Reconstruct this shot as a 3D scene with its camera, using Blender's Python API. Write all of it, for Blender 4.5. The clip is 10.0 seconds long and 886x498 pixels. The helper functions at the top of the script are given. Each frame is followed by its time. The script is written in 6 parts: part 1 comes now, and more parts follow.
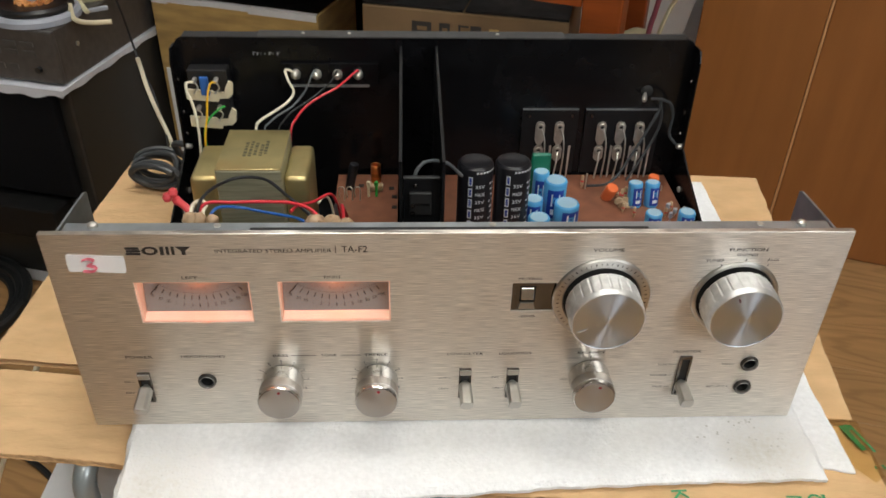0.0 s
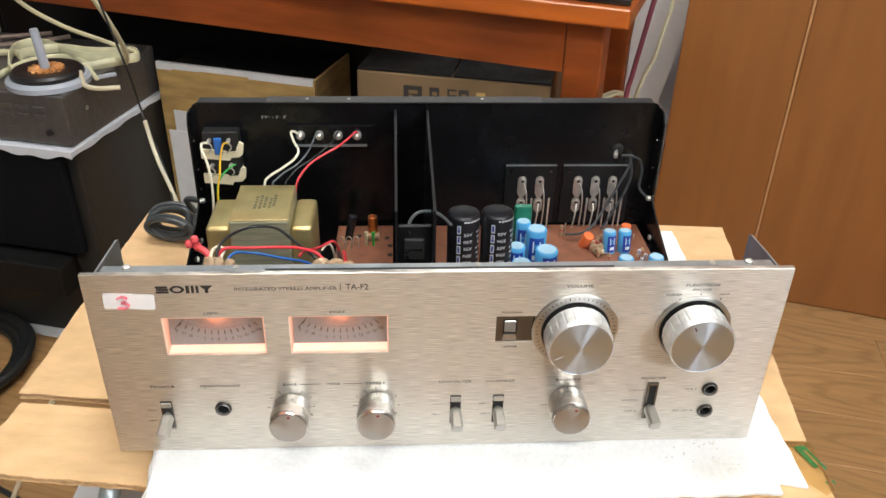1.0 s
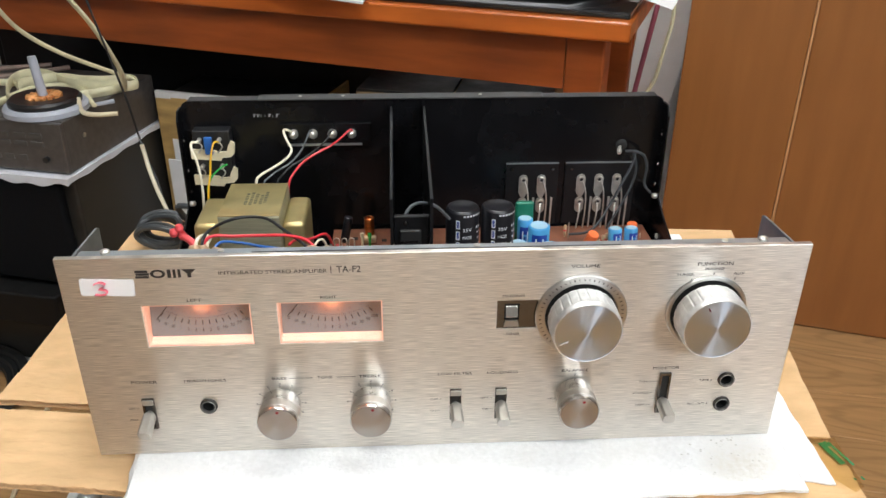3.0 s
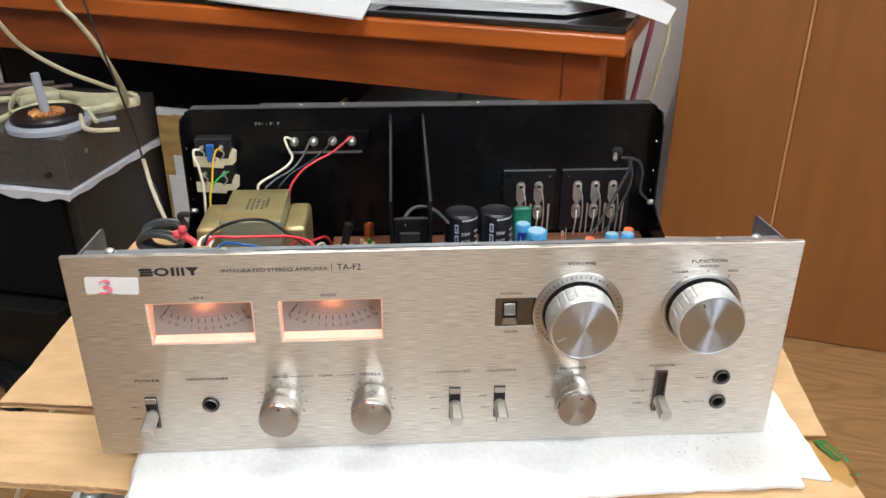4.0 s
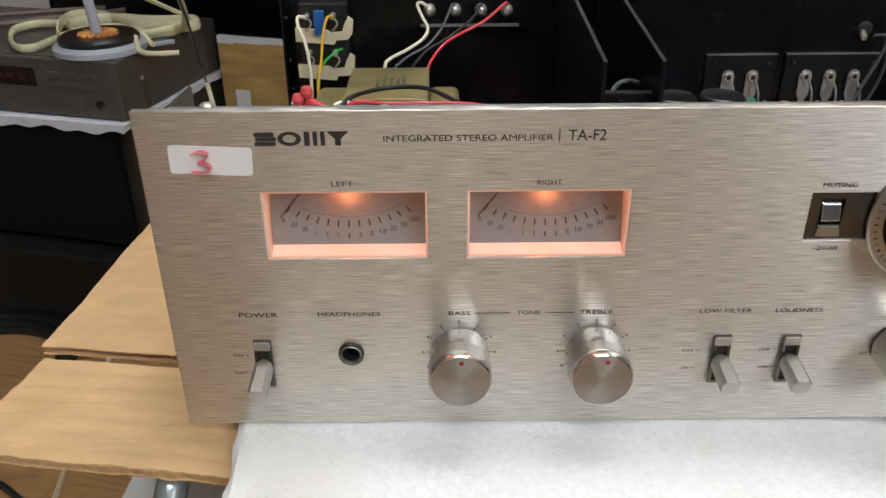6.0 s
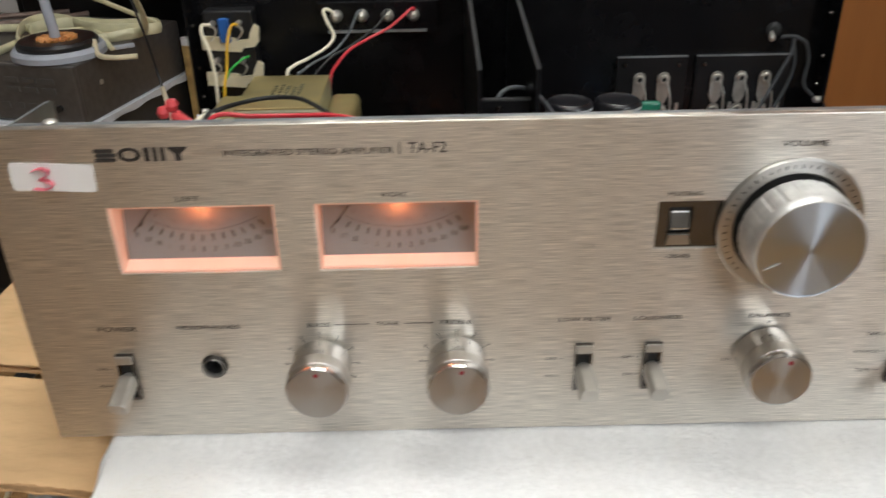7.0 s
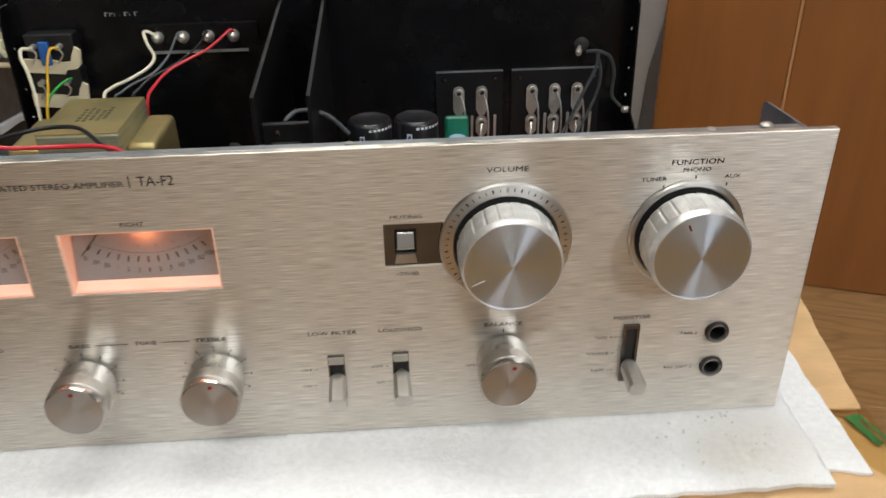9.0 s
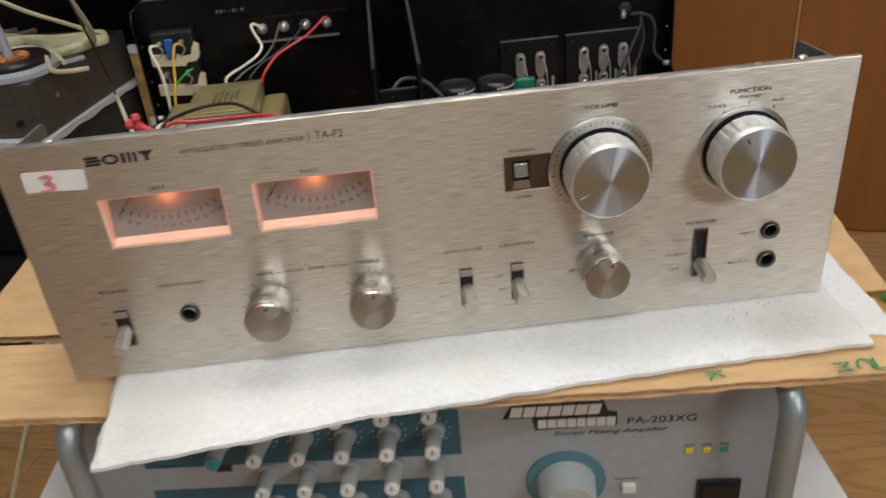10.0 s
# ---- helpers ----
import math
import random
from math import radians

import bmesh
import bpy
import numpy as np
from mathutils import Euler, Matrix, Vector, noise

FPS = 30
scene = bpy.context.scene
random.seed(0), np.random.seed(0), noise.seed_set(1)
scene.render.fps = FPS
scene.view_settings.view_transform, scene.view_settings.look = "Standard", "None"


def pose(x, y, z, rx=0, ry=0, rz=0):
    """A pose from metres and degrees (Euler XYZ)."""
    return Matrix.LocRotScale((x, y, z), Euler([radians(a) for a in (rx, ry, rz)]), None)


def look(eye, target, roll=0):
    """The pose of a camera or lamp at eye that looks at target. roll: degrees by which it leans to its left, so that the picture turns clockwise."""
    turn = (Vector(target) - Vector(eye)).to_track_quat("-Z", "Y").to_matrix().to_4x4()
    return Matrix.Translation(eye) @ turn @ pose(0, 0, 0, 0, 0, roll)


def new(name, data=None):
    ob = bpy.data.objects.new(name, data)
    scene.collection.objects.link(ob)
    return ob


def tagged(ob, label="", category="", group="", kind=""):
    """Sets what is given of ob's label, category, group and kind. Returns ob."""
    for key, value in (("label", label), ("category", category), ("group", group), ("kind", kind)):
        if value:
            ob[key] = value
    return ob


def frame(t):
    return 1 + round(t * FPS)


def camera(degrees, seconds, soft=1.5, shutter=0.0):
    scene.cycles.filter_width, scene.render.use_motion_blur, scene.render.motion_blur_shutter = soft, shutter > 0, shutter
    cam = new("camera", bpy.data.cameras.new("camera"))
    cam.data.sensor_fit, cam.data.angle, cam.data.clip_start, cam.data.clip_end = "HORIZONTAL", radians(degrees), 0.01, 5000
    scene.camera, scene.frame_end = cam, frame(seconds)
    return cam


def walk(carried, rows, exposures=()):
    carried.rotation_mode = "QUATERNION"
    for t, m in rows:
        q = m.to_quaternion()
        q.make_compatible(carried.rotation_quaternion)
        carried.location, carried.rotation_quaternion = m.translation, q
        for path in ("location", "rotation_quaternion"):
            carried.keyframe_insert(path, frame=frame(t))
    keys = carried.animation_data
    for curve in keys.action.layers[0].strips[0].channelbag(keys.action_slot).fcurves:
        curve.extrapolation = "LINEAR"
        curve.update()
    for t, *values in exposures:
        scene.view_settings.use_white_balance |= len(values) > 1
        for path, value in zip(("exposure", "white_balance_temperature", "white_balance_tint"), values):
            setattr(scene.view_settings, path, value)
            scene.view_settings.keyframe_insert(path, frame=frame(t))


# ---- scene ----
cam = camera(57.1, 10.0, shutter=0.4)
PATH = [
    (0, (-0.024, -0.336, 0.361), (0.064, 1.298, -0.79), 1.5),
    (0.2, (-0.025, -0.355, 0.371), (0.06, 1.3, -0.749), 1.6),
    (0.5, (-0.031, -0.372, 0.385), (0.075, 1.309, -0.693), 1.8),
    (1, (-0.027, -0.39, 0.384), (0.084, 1.321, -0.646), 1.4),
    (1.5, (-0.026, -0.388, 0.383), (0.079, 1.329, -0.637), 1.2),
    (2, (-0.026, -0.387, 0.383), (0.074, 1.33, -0.638), 1.0),
    (2.5, (-0.024, -0.384, 0.371), (0.075, 1.35, -0.623), 0.8),
    (2.7, (-0.022, -0.383, 0.352), (0.074, 1.364, -0.618), 0.5),
    (3.8, (-0.021, -0.399, 0.332), (0.086, 1.393, -0.55), 0.2),
    (4, (-0.022, -0.399, 0.332), (0.082, 1.39, -0.555), 0.2),
    (4.5, (-0.019, -0.401, 0.333), (0.058, 1.39, -0.555), -0.3),
    (4.7, (-0.026, -0.394, 0.322), (0.041, 1.395, -0.57), -0.6),
    (5, (-0.062, -0.349, 0.27), (-0.019, 1.435, -0.634), -0.7),
    (5.2, (-0.084, -0.322, 0.247), (-0.058, 1.456, -0.669), -0.6),
    (6.3, (-0.101, -0.257, 0.222), (-0.105, 1.496, -0.74), -0.7),
    (6.5, (-0.096, -0.259, 0.224), (-0.107, 1.491, -0.743), -1.0),
    (6.7, (-0.085, -0.261, 0.222), (-0.096, 1.49, -0.745), -1.1),
    (7, (-0.047, -0.26, 0.227), (-0.039, 1.495, -0.732), -1.1),
    (7.2, (-0.029, -0.259, 0.23), (-0.008, 1.498, -0.725), -1.1),
    (7.5, (0.004, -0.257, 0.235), (0.058, 1.498, -0.722), -0.5),
    (8, (0.032, -0.257, 0.237), (0.123, 1.491, -0.729), 0.4),
    (8.5, (0.044, -0.26, 0.241), (0.162, 1.481, -0.735), 0.9),
    (9, (0.037, -0.278, 0.247), (0.145, 1.462, -0.734), -1.0),
    (9.5, (0.021, -0.321, 0.255), (0.072, 1.41, -0.745), -4.5),
    (9.7, (0.011, -0.336, 0.262), (0.07, 1.391, -0.745), -5.1),
    (10, (-0.019, -0.36, 0.267), (0.061, 1.362, -0.746), -5.4),
]
walk(cam, [(t, look(eye, target, roll)) for t, eye, target, roll in PATH],
     exposures=[(0.0, -0.62, 6700, 10), (0.8, 0.06, 6500, 10), (3.8, -0.08, 6280, 10), (4.6, -0.16, 6230, 10), (5.2, -0.50, 6200, 10), (6.3, -0.64, 6400, 10), (7.5, -0.64, 6550, 10), (8.5, -0.55, 6470, 10), (9.3, -0.61, 6550, 10), (10.0, -0.79, 6600, 10)])

# ---------------------------------------------------------------- light
world = bpy.data.worlds.new("world")
scene.world = world
world.use_nodes = True
world.node_tree.nodes["Background"].inputs[0].default_value = (0.8, 0.85, 0.9, 1)
world.node_tree.nodes["Background"].inputs[1].default_value = 0.05

FLOOR = -0.57
CEIL = 1.93


# ---------------------------------------------------------------- materials
def mat(name, col, rough=0.5, metal=0.0, var=0.12, scale=30.0, bump=0.0, bscale=300.0, stretch=(1, 1, 1),
        spec=0.5, stain=None, stain_scale=8.0, stain_amt=0.35, coat=0.0, rvar=0.0, rand=0.0, emit=None, power=0.0):
    """A principled surface with fine grain, broad stains and bump."""
    m = bpy.data.materials.new(name)
    m.use_nodes = True
    nt = m.node_tree
    b = nt.nodes["Principled BSDF"]
    b.inputs["Roughness"].default_value = rough
    b.inputs["Metallic"].default_value = metal
    b.inputs["Specular IOR Level"].default_value = spec
    b.inputs["Coat Weight"].default_value = coat
    tc = nt.nodes.new("ShaderNodeTexCoord")
    mp = nt.nodes.new("ShaderNodeMapping")
    mp.inputs["Scale"].default_value = stretch
    nt.links.new(tc.outputs["Object"], mp.inputs["Vector"])
    n1 = nt.nodes.new("ShaderNodeTexNoise")
    n1.inputs["Scale"].default_value = scale
    n1.inputs["Detail"].default_value = 6
    nt.links.new(mp.outputs[0], n1.inputs["Vector"])
    ramp = nt.nodes.new("ShaderNodeValToRGB")
    lo = [max(0.0, c * (1 - var)) for c in col]
    hi = [min(1.0, c * (1 + var)) for c in col]
    ramp.color_ramp.elements[0].position, ramp.color_ramp.elements[1].position = 0.3, 0.7
    ramp.color_ramp.elements[0].color = (*lo, 1)
    ramp.color_ramp.elements[1].color = (*hi, 1)
    nt.links.new(n1.outputs["Fac"], ramp.inputs[0])
    out = ramp.outputs[0]
    if stain:
        n2 = nt.nodes.new("ShaderNodeTexNoise")
        n2.inputs["Scale"].default_value = stain_scale
        n2.inputs["Detail"].default_value = 4
        nt.links.new(tc.outputs["Object"], n2.inputs["Vector"])
        r2 = nt.nodes.new("ShaderNodeMapRange")
        r2.inputs[1].default_value, r2.inputs[2].default_value = 0.5, 0.75
        r2.inputs[4].default_value = stain_amt
        nt.links.new(n2.outputs["Fac"], r2.inputs[0])
        mx = nt.nodes.new("ShaderNodeMix")
        mx.data_type = "RGBA"
        nt.links.new(r2.outputs[0], mx.inputs["Factor"])
        nt.links.new(out, mx.inputs["A"])
        mx.inputs["B"].default_value = (*stain, 1)
        out = mx.outputs["Result"]
    if rand:
        oi = nt.nodes.new("ShaderNodeObjectInfo")
        mr = nt.nodes.new("ShaderNodeMapRange")
        mr.inputs[3].default_value, mr.inputs[4].default_value = 1 - rand, 1 + rand
        nt.links.new(oi.outputs["Random"], mr.inputs[0])
        hs = nt.nodes.new("ShaderNodeHueSaturation")
        nt.links.new(mr.outputs[0], hs.inputs["Value"])
        nt.links.new(out, hs.inputs["Color"])
        out = hs.outputs[0]
    nt.links.new(out, b.inputs["Base Color"])
    if rvar:
        mr = nt.nodes.new("ShaderNodeMapRange")
        mr.inputs[1].default_value, mr.inputs[2].default_value = 0.3, 0.7
        mr.inputs[3].default_value, mr.inputs[4].default_value = rough - rvar, rough + rvar
        nt.links.new(n1.outputs["Fac"], mr.inputs[0])
        nt.links.new(mr.outputs[0], b.inputs["Roughness"])
    if bump:
        n3 = nt.nodes.new("ShaderNodeTexNoise")
        n3.inputs["Scale"].default_value = bscale
        n3.inputs["Detail"].default_value = 4
        nt.links.new(mp.outputs[0], n3.inputs["Vector"])
        bp = nt.nodes.new("ShaderNodeBump")
        bp.inputs["Strength"].default_value = bump
        bp.inputs["Distance"].default_value = 0.002
        nt.links.new(n3.outputs["Fac"], bp.inputs["Height"])
        nt.links.new(bp.outputs[0], b.inputs["Normal"])
    if emit:
        b.inputs["Emission Color"].default_value = (*emit, 1)
        b.inputs["Emission Strength"].default_value = power
    return m


def brushed(name, col, rough, aniso, radial=False, stretch=(6, 6, 900), var=0.08, bump=0.06):
    """Brushed metal: grooves across the direction in which highlights are drawn out."""
    m = mat(name, col, rough, 1.0, var=var, scale=1.0, stretch=stretch, rvar=0.05)
    nt = m.node_tree
    [k for k in nt.nodes if k.bl_idname == "ShaderNodeTexNoise"][0].inputs["Detail"].default_value = 3
    b = nt.nodes["Principled BSDF"]
    b.inputs["Anisotropic"].default_value = aniso
    tg = nt.nodes.new("ShaderNodeTangent")
    if radial:
        tg.direction_type, tg.axis = "RADIAL", "Z"
        b.inputs["Anisotropic Rotation"].default_value = 0.25
    else:
        tg.direction_type, tg.uv_map = "UV_MAP", "UVMap"
    nt.links.new(tg.outputs[0], b.inputs["Tangent"])
    if bump:
        n = [k for k in nt.nodes if k.bl_idname == "ShaderNodeTexNoise"][0]
        bp = nt.nodes.new("ShaderNodeBump")
        bp.inputs["Strength"].default_value = bump
        bp.inputs["Distance"].default_value = 0.0004
        nt.links.new(n.outputs["Fac"], bp.inputs["Height"])
        nt.links.new(bp.outputs[0], b.inputs["Normal"])
    return m


def clear_pane(name, tint=(1, 1, 1)):
    m = bpy.data.materials.new(name)
    m.use_nodes = True
    nt = m.node_tree
    nt.nodes.remove(nt.nodes["Principled BSDF"])
    t = nt.nodes.new("ShaderNodeBsdfTransparent")
    t.inputs[0].default_value = (*tint, 1)
    g = nt.nodes.new("ShaderNodeBsdfGlossy")
    g.inputs["Roughness"].default_value = 0.04
    mx = nt.nodes.new("ShaderNodeMixShader")
    mx.inputs[0].default_value = 0.05
    nt.links.new(t.outputs[0], mx.inputs[1])
    nt.links.new(g.outputs[0], mx.inputs[2])
    nt.links.new(mx.outputs[0], nt.nodes["Material Output"].inputs[0])
    return m


PANEL = brushed("brushed_aluminium", (0.725, 0.682, 0.618), 0.38, 0.90, stretch=(80, 80, 3700), var=0.32, bump=0.17)
TURNED = brushed("turned_aluminium", (0.58, 0.65, 0.74), 0.36, 0.95, True, stretch=(40, 40, 40), var=0.02, bump=0.0)
FOOTMETAL = mat("satin_rocker_foot", (0.40, 0.39, 0.37), 0.35, 0.9, var=0.1)
RINGTURNED = brushed("turned_scale_ring", (0.60, 0.585, 0.56), 0.4, 0.8, True, stretch=(40, 40, 40), var=0.02, bump=0.0)
PLUM = mat("plum_enamel", (0.11, 0.012, 0.035), 0.4)
TURNEDSMALL = brushed("turned_knob_face", (0.46, 0.445, 0.42), 0.40, 0.85, True, stretch=(40, 40, 40), var=0.03, bump=0.0)
KNOBSIDE = mat("polished_knob", (0.68, 0.67, 0.65), 0.17, 1.0, var=0.04, scale=90)
KNOBBODY = mat("satin_knob", (0.58, 0.555, 0.52), 0.34, 1.0, var=0.06, scale=120)
JACKRING = mat("worn_nickel_ring", (0.36, 0.35, 0.33), 0.32, 0.9, var=0.1)
NUT = mat("blackened_nut", (0.09, 0.085, 0.08), 0.35, 0.8, var=0.2)
EDGEGREY = mat("worn_grey_edge", (0.040, 0.040, 0.040), 0.5, 0.0, var=0.4, scale=160, stain=(0.03, 0.03, 0.03), stain_scale=60, stain_amt=0.7)
KNOBGRIP = mat("knurled_knob", (0.86, 0.86, 0.86), 0.5, 1.0, var=0.1, scale=200)
LEVER = mat("lever_metal", (0.52, 0.50, 0.46), 0.38, 0.75, var=0.08, scale=150)
BEZEL = mat("bezel_metal", (0.13, 0.12, 0.112), 0.26, 1.0, var=0.15, scale=120)
MUTEPLATE = mat("muting_plate_metal", (0.14, 0.135, 0.128), 0.25, 0.9, var=0.12, scale=90)
INK = mat("printing_ink", (0.03, 0.026, 0.024), 0.6, var=0.2)
REDINK = mat("red_marker_ink", (0.86, 0.22, 0.27), 0.8, var=0.3, scale=260, spec=0.15)
REDDOT = mat("red_enamel", (0.32, 0.012, 0.03), 0.35)
PAPERLABEL = mat("paper_label", (0.85, 0.84, 0.83), 0.7, var=0.03, bump=0.05)
# Black for small dark parts and for shade painted into gaps and openings.
PARTSHADEBLACK = mat("shade_and_part_black", (0.012, 0.012, 0.012), 0.6)
BLACKSTEEL = mat("black_painted_steel", (0.006, 0.006, 0.007), 0.22, 0.0, spec=0.27, var=0.3, scale=60, stain=(0.035, 0.035, 0.035),
                 stain_scale=30, stain_amt=0.06, bump=0.03, bscale=600)
BLACKANOD = mat("black_anodised", (0.010, 0.010, 0.011), 0.36, 0.0, spec=0.3, var=0.2, scale=80)
GREYSTEEL = mat("zinc_plated_steel", (0.42, 0.45, 0.47), 0.42, 0.85, var=0.18, scale=60, stain=(0.25, 0.27, 0.3), stain_scale=40)
GOLDSTEEL = mat("yellow_passivated_steel", (0.54, 0.45, 0.21), 0.36, 0.75, var=0.15, scale=50, stain=(0.5, 0.28, 0.10),
                stain_scale=26, stain_amt=0.5, rvar=0.08)
LAMSTEEL = mat("lamination_steel", (0.50, 0.48, 0.33), 0.42, 0.6, var=0.2, scale=40, stretch=(1, 1, 14), stain=(0.3, 0.33, 0.24), stain_scale=30)
PCB = mat("phenolic_board", (0.215, 0.080, 0.044), 0.5, var=0.22, scale=70, stain=(0.27, 0.125, 0.07), stain_scale=25, stain_amt=0.6)
SLEEVEBLACK = mat("black_shrink_sleeve", (0.012, 0.012, 0.015), 0.3, var=0.2, coat=0.3)
SLEEVEBLUE = mat("blue_shrink_sleeve", (0.085, 0.38, 0.70), 0.35, var=0.1, scale=90, coat=0.4)
SLEEVEDARKBLUE = mat("dark_blue_print", (0.01, 0.05, 0.36), 0.4, var=0.1)
SLEEVEORANGE = mat("orange_sleeve", (0.80, 0.17, 0.05), 0.4, var=0.12, coat=0.3)
PALEBLUE = mat("pale_print", (0.84, 0.89, 0.92), 0.5, var=0.1)
ALUTOP = mat("pale_can_top", (0.38, 0.58, 0.72), 0.35, 0.1, var=0.1)
GREENFILM = mat("green_film_dip", (0.01, 0.17, 0.10), 0.35, var=0.2, coat=0.3)
COPPER = mat("copper_winding", (0.75, 0.27, 0.09), 0.28, 0.9, var=0.25, scale=10, stretch=(1, 1, 90))
TINNED = mat("tinned_metal", (0.60, 0.58, 0.53), 0.40, 0.8, var=0.2, scale=150)
CREAM = mat("cream_plastic", (0.72, 0.64, 0.45), 0.5, var=0.08, scale=80)
TAN = mat("tan_wax_plastic", (0.45, 0.31, 0.19), 0.45, var=0.15, scale=90)
WIREWHITE = mat("white_wire", (0.80, 0.74, 0.58), 0.45, var=0.06)
WIREGREY = mat("grey_wire", (0.12, 0.13, 0.14), 0.45)
WIREBLACK = mat("black_wire", (0.014, 0.015, 0.016), 0.42, var=0.2)
CORDGREY = mat("dark_grey_cord", (0.045, 0.05, 0.055), 0.42, var=0.15)
WIRERED = mat("red_wire", (0.62, 0.03, 0.045), 0.4, var=0.12)
WIREYELLOW = mat("yellow_wire", (0.80, 0.47, 0.02), 0.4, var=0.1)
WIREGREEN = mat("green_wire", (0.03, 0.38, 0.06), 0.4, var=0.1)
WIREBLUE = mat("blue_wire", (0.02, 0.12, 0.42), 0.4, var=0.1)
FELT = mat("white_felt", (0.91, 0.915, 0.93), 0.95, var=0.05, scale=330, bump=0.45, bscale=520, spec=0.1,
           stain=(0.74, 0.72, 0.67), stain_scale=14, stain_amt=0.25)
CARD = mat("brown_cardboard", (0.69, 0.45, 0.24), 0.85, var=0.08, scale=34, bump=0.6, bscale=60, spec=0.2, stretch=(1, 2.6, 1),
           stain=(0.50, 0.30, 0.14), stain_scale=22, stain_amt=0.4)
CARDEDGE = mat("cardboard_edge", (0.50, 0.315, 0.16), 0.9, var=0.25, scale=220, bump=0.4, bscale=300)
def add_spots(m, spots, col, specks=0.0):
    """Soiled patches of a given place and width; with specks, small dots of that density instead of a smear."""
    nt = m.node_tree
    b = nt.nodes["Principled BSDF"]
    src = b.inputs["Base Color"].links[0].from_socket
    tc = nt.nodes.new("ShaderNodeTexCoord")
    nz = nt.nodes.new("ShaderNodeTexNoise")
    nz.inputs["Scale"].default_value, nz.inputs["Detail"].default_value = 330, 5
    nt.links.new(tc.outputs["Object"], nz.inputs["Vector"])
    out = nz.outputs["Fac"]
    if specks:
        vo = nt.nodes.new("ShaderNodeTexVoronoi")
        vo.inputs["Scale"].default_value = 300
        nt.links.new(tc.outputs["Object"], vo.inputs["Vector"])
        dot = nt.nodes.new("ShaderNodeMapRange")
        dot.inputs[1].default_value, dot.inputs[2].default_value, dot.inputs[3].default_value, dot.inputs[4].default_value = specks * 0.5, specks, 1.0, 0.0
        nt.links.new(vo.outputs["Distance"], dot.inputs[0])
        n2 = nt.nodes.new("ShaderNodeTexNoise")
        n2.inputs["Scale"].default_value = 120
        nt.links.new(tc.outputs["Object"], n2.inputs["Vector"])
        gate = nt.nodes.new("ShaderNodeMapRange")
        gate.inputs[1].default_value, gate.inputs[2].default_value = 0.5, 0.68
        nt.links.new(n2.outputs["Fac"], gate.inputs[0])
        both = nt.nodes.new("ShaderNodeMath")
        both.operation = "MULTIPLY"
        nt.links.new(dot.outputs[0], both.inputs[0])
        nt.links.new(gate.outputs[0], both.inputs[1])
        out = both.outputs[0]
    for (x, y, z), r, amt in spots:
        d = nt.nodes.new("ShaderNodeVectorMath")
        d.operation = "DISTANCE"
        d.inputs[1].default_value = (x, y, z)
        nt.links.new(tc.outputs["Object"], d.inputs[0])
        mr = nt.nodes.new("ShaderNodeMapRange")
        mr.inputs[1].default_value, mr.inputs[2].default_value, mr.inputs[3].default_value, mr.inputs[4].default_value = 0.0, r, amt, 0.0
        nt.links.new(d.outputs["Value"], mr.inputs[0])
        mu = nt.nodes.new("ShaderNodeMath")
        mu.operation = "MULTIPLY"
        nt.links.new(mr.outputs[0], mu.inputs[0])
        nt.links.new(out, mu.inputs[1])
        mx = nt.nodes.new("ShaderNodeMix")
        mx.data_type = "RGBA"
        nt.links.new(mu.outputs[0], mx.inputs["Factor"])
        nt.links.new(src, mx.inputs["A"])
        mx.inputs["B"].default_value = (*col, 1)
        src = mx.outputs["Result"]
    nt.links.new(src, b.inputs["Base Color"])


add_spots(FELT, [((-0.165, -0.045, 0), 0.045, 1.0), ((0.185, -0.025, 0), 0.035, 1.1), ((0.17, -0.03, 0), 0.02, 0.8)], (0.58, 0.54, 0.47))
add_spots(FELT, [((0.178, -0.012, 0), 0.042, 0.8), ((0.150, -0.020, 0), 0.025, 0.6), ((-0.155, -0.040, 0), 0.03, 0.4)], (0.30, 0.275, 0.23), 0.30)
GREENINK = mat("green_print", (0.04, 0.27, 0.11), 0.7, var=0.25, scale=160)
TAPE = clear_pane("packing_tape", (0.95, 0.92, 0.82))
GREYPANEL = mat("grey_blue_panel", (0.39, 0.42, 0.45), 0.45, 0.2, var=0.06, scale=120)
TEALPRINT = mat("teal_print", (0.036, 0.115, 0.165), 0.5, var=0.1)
HANDLEGREY = mat("grey_handle_paint", (0.33, 0.37, 0.38), 0.3, 0.4, var=0.08, coat=0.2)
KNOBGREY = mat("grey_plastic_knob", (0.36, 0.37, 0.36), 0.45, var=0.1)
KNOBCAP = mat("pale_knob_cap", (0.74, 0.74, 0.70), 0.5, var=0.06)
BLACKPLASTIC = mat("black_plastic", (0.014, 0.014, 0.015), 0.35, var=0.2)
FOAMSHEET = mat("white_foam_sheet", (0.78, 0.79, 0.80), 0.8, var=0.05, bump=0.2, bscale=90)
OAK = mat("oak_laminate", (0.42, 0.235, 0.098), 0.38, var=0.16, scale=14.0, stretch=(5, 0.35, 1), stain=(0.27, 0.145, 0.056), stain_scale=3.0,
          stain_amt=0.45, bump=0.04, bscale=60, rand=0.12, coat=0.12)


